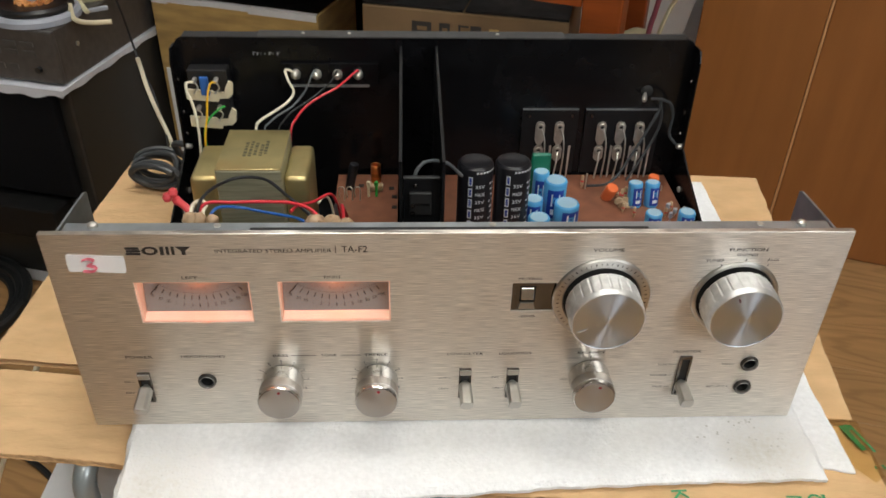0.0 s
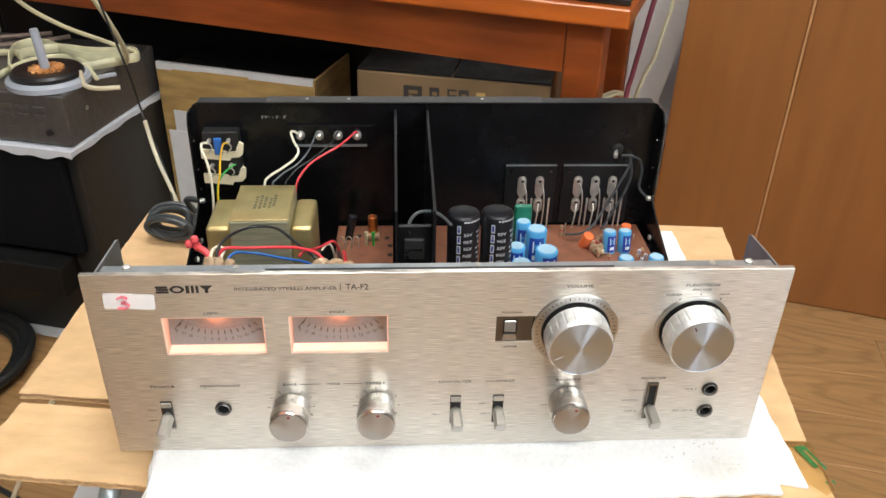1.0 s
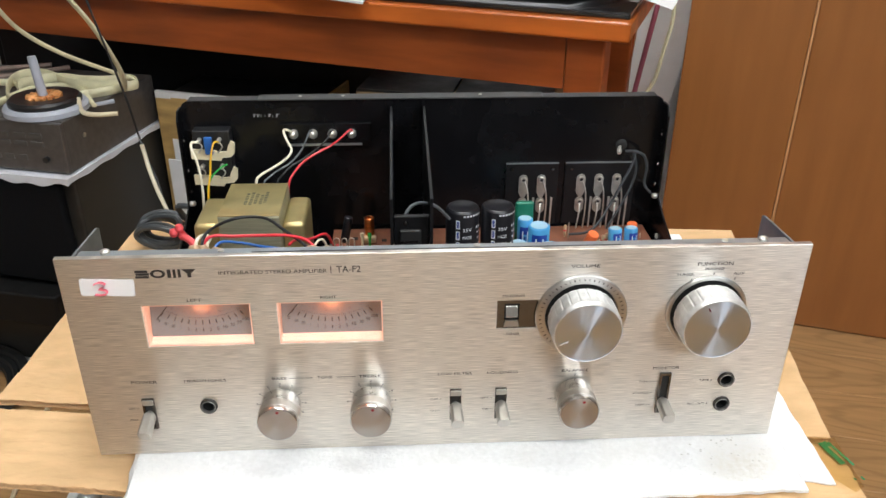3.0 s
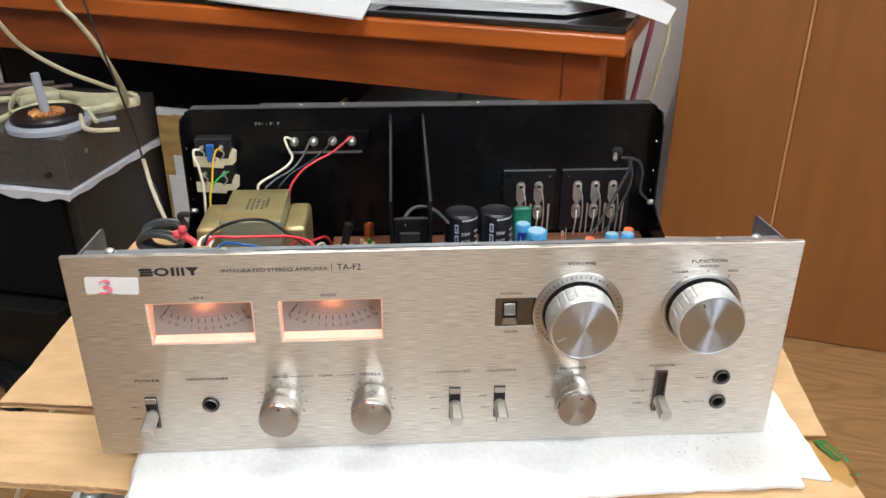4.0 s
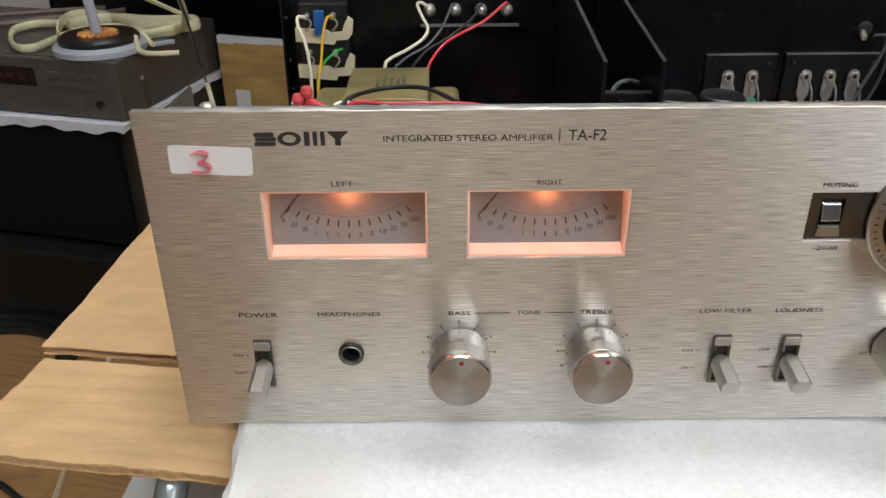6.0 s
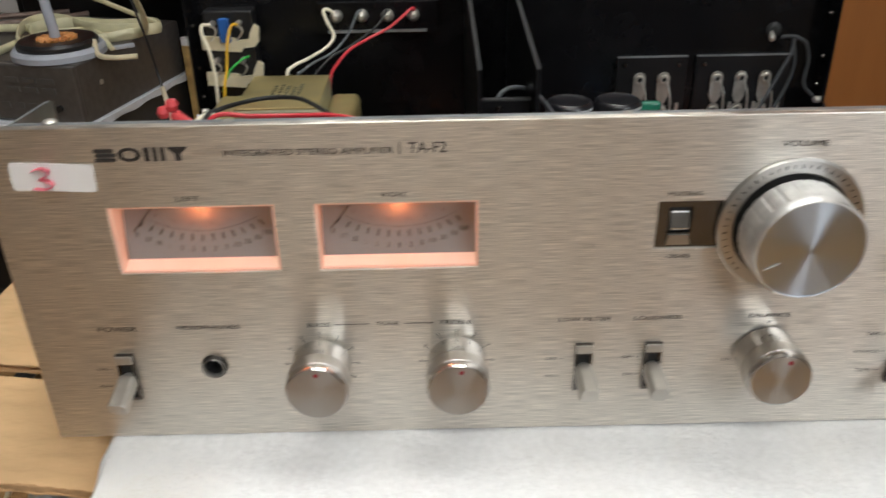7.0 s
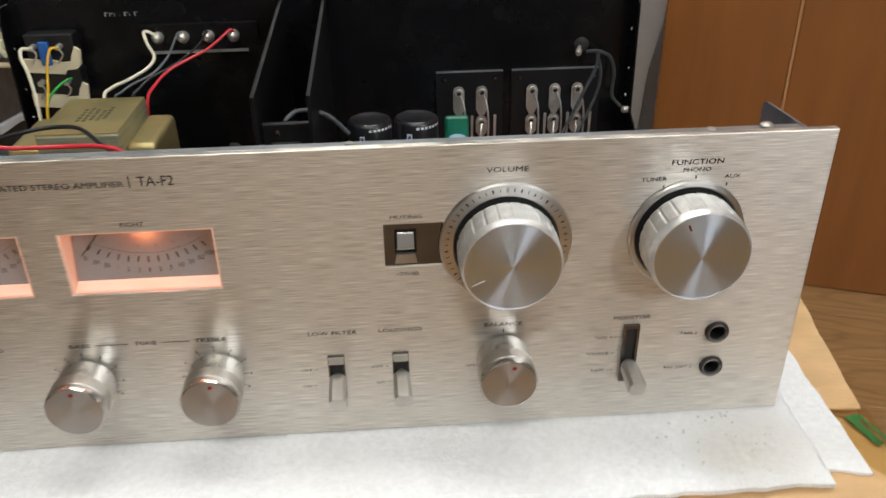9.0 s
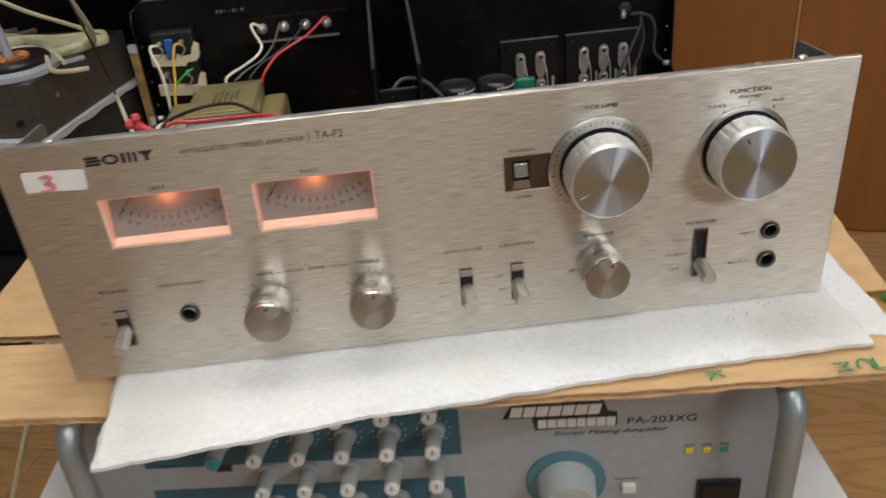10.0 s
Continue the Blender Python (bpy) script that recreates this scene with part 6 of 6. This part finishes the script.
wire([(0.1700, RYI - 0.012, 0.1000), (0.1735, RYI - 0.013, 0.0850), (0.1705, RYI - 0.015, 0.0700), (0.1600, RYI - 0.02, 0.0500), (0.1500, RYI - 0.026, 0.036)], 0.0010, CORDGREY, "thin dark wire")

# ---- mains transformer
tr = part("transformer", bm_box(-0.1500, -0.1065, 0.1340, 0.1915, 0.0076, 0.0935, 0.0014), LAMSTEEL, amp, "large mains transformer with gold-coloured covers")
part("top_band", bm_box(-0.1497, -0.1068, 0.1343, 0.1912, 0.0930, 0.0942, 0.0005), GOLDSTEEL, tr, "worn gold-coloured top plate")
for x0, x1 in ((-0.1688, -0.1502), (-0.1063, -0.0900)):
    part("end_bell", bm_box(x0, x1, 0.1390, 0.1870, 0.0200, 0.0850, 0.0035, 4), GOLDSTEEL, tr, "rounded gold-coloured end cover", smooth=True)
TRINK = mat("faded_stamp", (0.10, 0.09, 0.045), 0.7, var=0.4, scale=400)
for i, (u0, u1, v) in enumerate(((-0.128, -0.117, 0.0), (-0.128, -0.1155, 0.004), (-0.127, -0.1165, 0.008), (-0.1275, -0.118, 0.0125), (-0.126, -0.1165, 0.016))):
    u = u0
    while u < u1:
        w = random.uniform(0.0008, 0.002)
        part("stamp_mark", bm_box(-0.1345 + v * 0.85, -0.1345 + v * 0.85 + 0.0022, 0.152 + (u + 0.128) * 1.7, 0.152 + (u + w + 0.128) * 1.7, 0.09425, 0.09432), TRINK, tr)
        u += w + random.uniform(0.0005, 0.001)

# ---- circuit boards
BZ = 0.0262
main = part("circuit_board", bm_box(0.0560, 0.1880, 0.0800, 0.2420, BZ, BZ + 0.0016), PCB, amp, "brown phenolic circuit board")
left = part("circuit_board", bm_box(-0.0790, -0.0310, 0.0700, 0.2400, BZ + 0.0016, BZ + 0.0032), PCB, amp, "brown phenolic circuit board")
part("circuit_board", bm_box(0.0, 0.0555, 0.0800, 0.2420, BZ, BZ + 0.0016), PCB, amp, "brown phenolic circuit board")
for b, spots in ((left, ((-0.060, 0.222), (-0.046, 0.222), (-0.036, 0.218), (-0.0335, 0.19), (-0.0335, 0.205))),):
    for x, y in spots:
        # Raised black chips paint the dark of slots that aren't cut.
        part("board_slot", bm_box(x - 0.002, x + 0.002, y - 0.0022, y + 0.0022, BZ + 0.0033, BZ + 0.0036), PARTSHADEBLACK, b)
for k in range(10):
    x, y = random.uniform(0.11, 0.185), random.uniform(0.12, 0.235)
    part("solder_pin", bm_lathe([(0.0006, BZ + 0.0016), (0.0006, BZ + 0.006), (0, BZ + 0.0062)], 6, Matrix.Translation((x, y, 0))), TINNED, main)


def electrolytic(x, y, r, h, material, label, stripe, z=BZ + 0.0016, turn=0.0, lean=0.0):
    at = Matrix.Translation((x, y, z)) @ pose(0, 0, 0, lean, 0, turn)
    c = part("capacitor", bm_lathe([(r * 0.94, 0), (r, 0.0008), (r, h - r * 0.16), (r * 0.93, h - r * 0.04), (r * 0.86, h), (r * 0.80, h - 0.0003), (0, h - 0.0003)], 40), material, amp, label, smooth=True)
    c.matrix_basis = at
    for a, z0, z1, wdeg, m in stripe:
        bm = bmesh.new()
        vs = []
        for i in range(7):
            t = radians(a - wdeg / 2 + wdeg * i / 6)
            vs.append([bm.verts.new(((r + 0.00018) * math.cos(t), (r + 0.00018) * math.sin(t), zz)) for zz in (z0, z1)])
        for p, q in zip(vs, vs[1:]):
            bm.faces.new((p[0], q[0], q[1], p[1]))
        part("print", bm, m, c)
    return c


def big_can(x, y):
    H = 0.0595
    st = []
    for k in range(6):
        z1 = H - 0.006 - k * 0.0088
        st += [(-110, z1 - 0.0070, z1, 13, PALEBLUE), (-110, z1 - 0.0062, z1 - 0.0008, 8, SLEEVEDARKBLUE)]
    for k in range(9):
        z1 = H - 0.012 - k * 0.0048
        st += [(-40 + (k % 3) * 4, z1 - 0.0016, z1, 7, PALEBLUE), (-28 + (k % 2) * 3, z1 - 0.0016, z1, 5, PALEBLUE)]
    for j in range(7):
        st += [(-88 + j * 11, H - 0.0036, H - 0.0022, 7, PALEBLUE)]
    c = electrolytic(x, y, 0.0125, H, SLEEVEBLACK, "large black electrolytic capacitor with pale print", st)
    for k in range(5):
        words = ("35V", "MADE")[k % 2]
        z1 = H - 0.0125 - k * 0.0062
        t = lettering(words, -0.0034, 0.0034, z1 - 0.0026, z1, c, 0.0, PALEBLUE, bold=0.012)
        for v in t.data.vertices:
            a = radians(-78) + v.co.x / 0.0125
            v.co = (0.01272 * math.cos(a), 0.01272 * math.sin(a), v.co.z)


big_can(0.0240, 0.1580)
big_can(0.0502, 0.1590)


def blue_can(x, y, r, h, turn=0.0, lean=0.0):
    st = [(-95, h * 0.10, h * 0.84, 84, SLEEVEDARKBLUE), (-95, h * 0.20, h * 0.34, 40, PALEBLUE), (-112, h * 0.42, h * 0.74, 8, PALEBLUE), (-76, h * 0.42, h * 0.74, 8, PALEBLUE), (-95, h * 0.50, h * 0.66, 34, SLEEVEBLUE), (-95, h * 0.53, h * 0.60, 14, SLEEVEDARKBLUE), (20, h * 0.1, h * 0.85, 20, SLEEVEDARKBLUE)]
    c = electrolytic(x, y, r, h, SLEEVEBLUE, "small light blue electrolytic capacitor", st, turn=turn, lean=lean)
    part("top", bm_lathe([(r * 0.80, h - 0.0002), (r * 0.78, h + 0.0002), (0, h + 0.0002)], 24), ALUTOP, c, "bare aluminium top")


blue_can(0.0860, 0.1800, 0.0085, 0.032)
blue_can(0.0760, 0.1880, 0.0060, 0.0345)
blue_can(0.0690, 0.1700, 0.0070, 0.022)
blue_can(0.0925, 0.1640, 0.0092, 0.022, 20)
blue_can(0.0700, 0.1480, 0.0080, 0.020)
blue_can(0.1520, 0.1945, 0.0055, 0.020, 20, -6)
blue_can(0.1652, 0.1950, 0.0055, 0.020, 20, -6)
blue_can(0.1580, 0.1630, 0.0062, 0.014)
blue_can(0.1830, 0.1640, 0.0062, 0.014)
electrolytic(0.1695, 0.2110, 0.0042, 0.017, SLEEVEORANGE, "small orange capacitor", [(-60, 0.003, 0.012, 30, CREAM)])
electrolytic(0.1325, 0.2060, 0.0046, 0.014, SLEEVEORANGE, "small tilted orange capacitor", [(-60, 0.003, 0.010, 40, CREAM)], turn=30, lean=25)
part("film_capacitor", bm_box(0.0688, 0.0835, 0.1925, 0.1975, BZ + 0.0016, 0.0735, 0.002, 3), GREENFILM, amp, "dark green dipped film capacitor", smooth=True)
for x, y, h in ((0.1430, 0.200, 0.012), (0.1465, 0.203, 0.012), (0.1410, 0.185, 0.008), (0.1480, 0.178, 0.009), (0.1720, 0.178, 0.008), (0.1780, 0.186, 0.009), (0.1160, 0.222, 0.011)):
    r = part("resistor", bm_lathe([(0.0007, 0), (0.0007, 0.002), (0.0014, 0.0025), (0.0014, h - 0.001), (0.0007, h), (0, h)], 10, Matrix.Translation((x, y, BZ + 0.0016))), TAN, amp, "small upright tan resistor", smooth=True)
    part("band", bm_lathe([(0.00148, h * 0.5), (0.00148, h * 0.62)], 10, Matrix.Translation((x, y, BZ + 0.0016)), cap=False), WIRERED, r)
for x, y in ((0.1445, 0.194), (0.139, 0.193), (0.141, 0.188)):
    part("disc_capacitor", bm_lathe([(0.0, -0.001), (0.003, -0.0008), (0.0036, 0.0), (0.003, 0.0008), (0, 0.001)], 14, Matrix.Translation((x, y, BZ + 0.0065)) @ OUT), TAN, amp, "tan disc capacitor", smooth=True)

for i in range(6):
    r = part("resistor", bm_lathe([(0.0004, -0.006), (0.0004, -0.0034), (0.0011, -0.003), (0.0009, 0.0), (0.0011, 0.003), (0.0004, 0.0034), (0.0004, 0.006)], 10, Matrix.Translation((0.1435 + 0.0004 * i, 0.1880 + 0.0040 * i, BZ + 0.0045)) @ pose(0, 0, 0, 0, 90, 0)), CREAM if i % 2 else TAN, amp, "small banded resistor lying on the board", smooth=True)
    part("band", bm_lathe([(0.00118, -0.0026), (0.00108, -0.0018)], 10, Matrix.Translation((0.1435 + 0.0004 * i, 0.1880 + 0.0040 * i, BZ + 0.0045)) @ pose(0, 0, 0, 0, 90, 0), cap=False), WIRERED, r)
for x, y in ((0.1755, 0.1850), (0.1790, 0.1780), (0.1740, 0.1720)):
    part("diode", bm_lathe([(0.0004, 0), (0.0004, 0.003), (0.0016, 0.0035), (0.0016, 0.0075), (0.0004, 0.008), (0, 0.008)], 10, Matrix.Translation((x, y, BZ + 0.0016))), GREYPLASTIC, amp, "small upright pale diode", smooth=True)
part("test_pin", bm_lathe([(0.0006, BZ + 0.0016), (0.0006, BZ + 0.0150), (0.0003, BZ + 0.0160), (0, BZ + 0.0162)], 8, Matrix.Translation((0.1185, 0.2200, 0))), TINNED, amp, "thin bright pin")

# ---- heat sink between two tall black fins
hs = part("heat_sink", bm_box(-0.0265, -0.0030, 0.0990, 0.1030, BZ - 0.004, 0.1080, 0.0008), BLACKANOD, amp, "black heat sink with two tall fins")
for x in (-0.0278, -0.0018):
    part("fin", bm_prism([(0.0900, BZ - 0.004), (0.2420, BZ - 0.004), (0.2420, 0.1370), (0.2280, 0.1370), (0.0900, 0.1245)], x - 0.0009, x + 0.0009, "x"), BLACKANOD, hs, "tall black fin")
part("transistor", bm_box(-0.0225, -0.0085, 0.0955, 0.0988, 0.0830, 0.0990, 0.0008), PARTSHADEBLACK, hs)
part("slot", bm_box(-0.0210, -0.0100, 0.0950, 0.0954, 0.0905, 0.0918), BEZEL, hs)
for x, z in ((-0.0185, 0.1045), (-0.0205, 0.0900), (-0.0205, 0.0845)):
    part("screw", bm_lathe([(0.0016, 0), (0.0012, 0.0010), (0, 0.0012)], 10, Matrix.Translation((x, 0.0954, z)) @ OUT), BEZEL, hs)
wire([(-0.0185, 0.1160, 0.0960), (-0.0180, 0.1190, 0.1010), (-0.0125, 0.1240, 0.1050), (-0.0040, 0.1290, 0.1035), (0.0040, 0.1340, 0.0980), (0.0130, 0.1400, 0.0860)], 0.0012, WIREGREY, "grey-brown lead over the heat sink")

# ---- parts on the left board
part("coil", bm_lathe([(0.0034, 0.0), (0.0040, 0.0005), (0.0040, 0.0150), (0.0034, 0.0155), (0.0026, 0.0152), (0.0026, 0.004), (0, 0.004)], 28, Matrix.Translation((-0.0480, 0.2200, 0.0345))), COPPER, amp, "copper wire coil on a round former", smooth=True)
part("coil_foot", bm_box(-0.0545, -0.0425, 0.2120, 0.2200, BZ + 0.0034, 0.0350, 0.0015), TAN, amp, "tan coil former foot")
electrolytic(-0.0690, 0.2180, 0.0035, 0.0225, SLEEVEBLACK, "slim tilted black capacitor", [], BZ + 0.0034, 90, 12)
for x, y in ((-0.0535, 0.206), (-0.0475, 0.206)):
    part("resistor", bm_lathe([(0.0010, 0), (0.0011, 0.009), (0.0016, 0.0095), (0.0016, 0.013), (0, 0.0135)], 10, Matrix.Translation((x, y, BZ + 0.0034))), CREAM if x < -0.05 else WIREGREEN, amp, "small upright component", smooth=True)
for x in (-0.076, -0.070, -0.064):
    part("jumper", bm_tube([(x, 0.205, BZ + 0.003), (x, 0.204, BZ + 0.012), (x + 0.004, 0.202, BZ + 0.013), (x + 0.004, 0.201, BZ + 0.003)], 0.0005, 6, 5), TINNED, amp, smooth=True)

# ---- loose wiring behind the front frame
part("connector", bm_box(-0.1640, -0.1320, 0.040, 0.050, 0.096, 0.108, 0.001), CREAM, amp, "cream wire connector")
part("connector", bm_box(-0.0800, -0.0550, 0.044, 0.054, 0.094, 0.1055, 0.001), CREAM, amp, "cream wire connector")
for x, z, r in ((-0.144, 0.1120, 0.0042), (-0.139, 0.1125, 0.0038), (-0.132, 0.1110, 0.0036), (-0.075, 0.1090, 0.0056), (-0.066, 0.1085, 0.0056), (-0.058, 0.1075, 0.0046)):
    bm = bmesh.new()
    bmesh.ops.create_icosphere(bm, subdivisions=3, radius=r)
    for v in bm.verts:
        v.co *= 1 + 0.25 * noise.noise(v.co * 400 + Vector((x * 90, 0, 0)))
    part("wax_blob", bm, TAN, amp, "brown wax blob holding wires", smooth=True).matrix_basis = Matrix.Translation((x, 0.047, z))
# plinths that carry the connectors
part("connector_post", bm_box(-0.160, -0.136, 0.041, 0.049, 0.0076, 0.096), BLACKSTEEL, amp)
part("connector_post", bm_box(-0.077, -0.058, 0.045, 0.053, 0.0076, 0.094), BLACKSTEEL, amp)
wire([(-0.142, 0.047, 0.108), (-0.136, 0.052, 0.119), (-0.122, 0.056, 0.1175), (-0.107, 0.058, 0.1167), (-0.093, 0.057, 0.117), (-0.084, 0.054, 0.117), (-0.077, 0.050, 0.116), (-0.070, 0.048, 0.108)], 0.0010, WIRERED, "red wire")
wire([(-0.090, 0.058, 0.110), (-0.087, 0.066, 0.109), (-0.080, 0.085, 0.100), (-0.072, 0.105, 0.093), (-0.069, 0.118, 0.075), (-0.069, 0.130, 0.050), (-0.069, 0.135, BZ)], 0.0009, WIRERED, "red wire to the board")
wire([(-0.137, 0.048, 0.106), (-0.132, 0.058, 0.112), (-0.122, 0.066, 0.108), (-0.108, 0.066, 0.105), (-0.094, 0.060, 0.106), (-0.086, 0.054, 0.108), (-0.076, 0.050, 0.105)], 0.0009, WIREBLUE, "blue wire")
wire([(-0.140, 0.047, 0.110), (-0.139, 0.050, 0.119), (-0.138, 0.070, 0.116), (-0.131, 0.085, 0.114), (-0.121, 0.090, 0.114), (-0.107, 0.085, 0.115), (-0.094, 0.070, 0.114), (-0.081, 0.055, 0.112), (-0.072, 0.048, 0.106)], 0.0010, WIREBLACK, "black wire arching over the transformer")
wire([(-0.145, 0.047, 0.108), (-0.144, 0.050, 0.114), (-0.143, 0.055, 0.117), (-0.139, 0.057, 0.118), (-0.136, 0.054, 0.117), (-0.137, 0.050, 0.115), (-0.138, 0.047, 0.108)], 0.0011, WIREWHITE, "white wire loop")
wire([(-0.082, 0.118, 0.078), (-0.079, 0.122, 0.080), (-0.076, 0.128, 0.076), (-0.074, 0.134, 0.060), (-0.073, 0.138, BZ + 0.003)], 0.0008, WIREWHITE, "short white wire")
for dx, m in ((0.0, WIREBLACK), (0.004, WIRERED)):
    wire([(-0.062 + dx * 0.5, 0.055, 0.101), (-0.067 + dx, 0.085, 0.094), (-0.0705 + dx, 0.120, 0.075), (-0.070 + dx, 0.150, 0.045), (-0.070 + dx, 0.155, BZ)], 0.0011, m)
REDCAP = mat("soft_red_vinyl", (0.66, 0.07, 0.08), 0.5, var=0.08)
part("wire_cap", bm_tube([(-0.143, 0.050, 0.108), (-0.146, 0.053, 0.1148), (-0.152, 0.058, 0.117)], 0.0021, 12, 5), REDCAP, amp, "soft red wire cap", smooth=True)
for x, z in ((-0.1585, 0.1185), (-0.1548, 0.1215), (-0.1535, 0.1165)):
    part("wire_cap", bm_lathe([(0, -0.0028), (0.0019, -0.0022), (0.0027, 0), (0.0019, 0.0022), (0, 0.0028)], 16, Matrix.Translation((x, 0.060, z))), REDCAP, amp, "soft red wire cap", smooth=True)

# ---- coiled mains cord on the cardboard beside the chassis
random.seed(7)
pts = []
for k in range(6):
    c = Vector((-0.236 + random.uniform(-0.003, 0.003), 0.272 + 0.0045 * k, 0.0090 + random.uniform(-0.0015, 0.0025)))
    u = Vector((0.0210 + random.uniform(-0.003, 0.002), 0.005 * random.uniform(-1, 1), random.uniform(-0.005, 0.005)))
    v = Vector((random.uniform(-0.007, 0.007), 0.004 + random.uniform(-0.005, 0.005), 0.0112 + random.uniform(-0.002, 0.0015)))
    pts += [c + Vector((0, 0.0045 * i / 10, 0)) + u * math.cos(math.tau * i / 10 + 0.6) + v * math.sin(math.tau * i / 10 + 0.6) for i in range(10)]
pts += [(-0.222, 0.290, 0.030), (-0.205, 0.280, 0.034), (-0.190, 0.262, 0.036), (-0.180, 0.2475, 0.037)]
bm = bm_tube(pts, 0.0027, 8, 4)
cordcoil = part("mains_cord", bm, CORDGREY, smooth=True)
tagged(cordcoil, "coiled dark grey mains cord lying on the cardboard", "cable")

# ---------------------------------------------------------------- floor planks
PLW, PLL = 0.125, 1.21
pm = bm_box(-PLW / 2 + 0.0004, PLW / 2 - 0.0004, -PLL / 2 + 0.0004, PLL / 2 - 0.0004, -0.0078, 0.0, 0.0008, 1)
pme = bpy.data.meshes.new("plank")
pm.to_mesh(pme)
pm.free()
pme.materials.append(OAK)
for r in range(int((RY1 - RY0) / PLW)):
    x = RX0 - ((r * 0.37) % 1.0) * PLL
    y = RY0 + (r + 0.5) * PLW
    while x < RX1:
        a, b = max(x, RX0), min(x + PLL, RX1)
        x += PLL
        if b - a < 0.03:
            continue
        ob = new("plank", pme)
        ob.parent = floor
        ob.matrix_basis = pose((a + b) / 2, y, FLOOR, 0, 0, 90) @ Matrix.Diagonal((1, (b - a) / PLL, 1, 1))
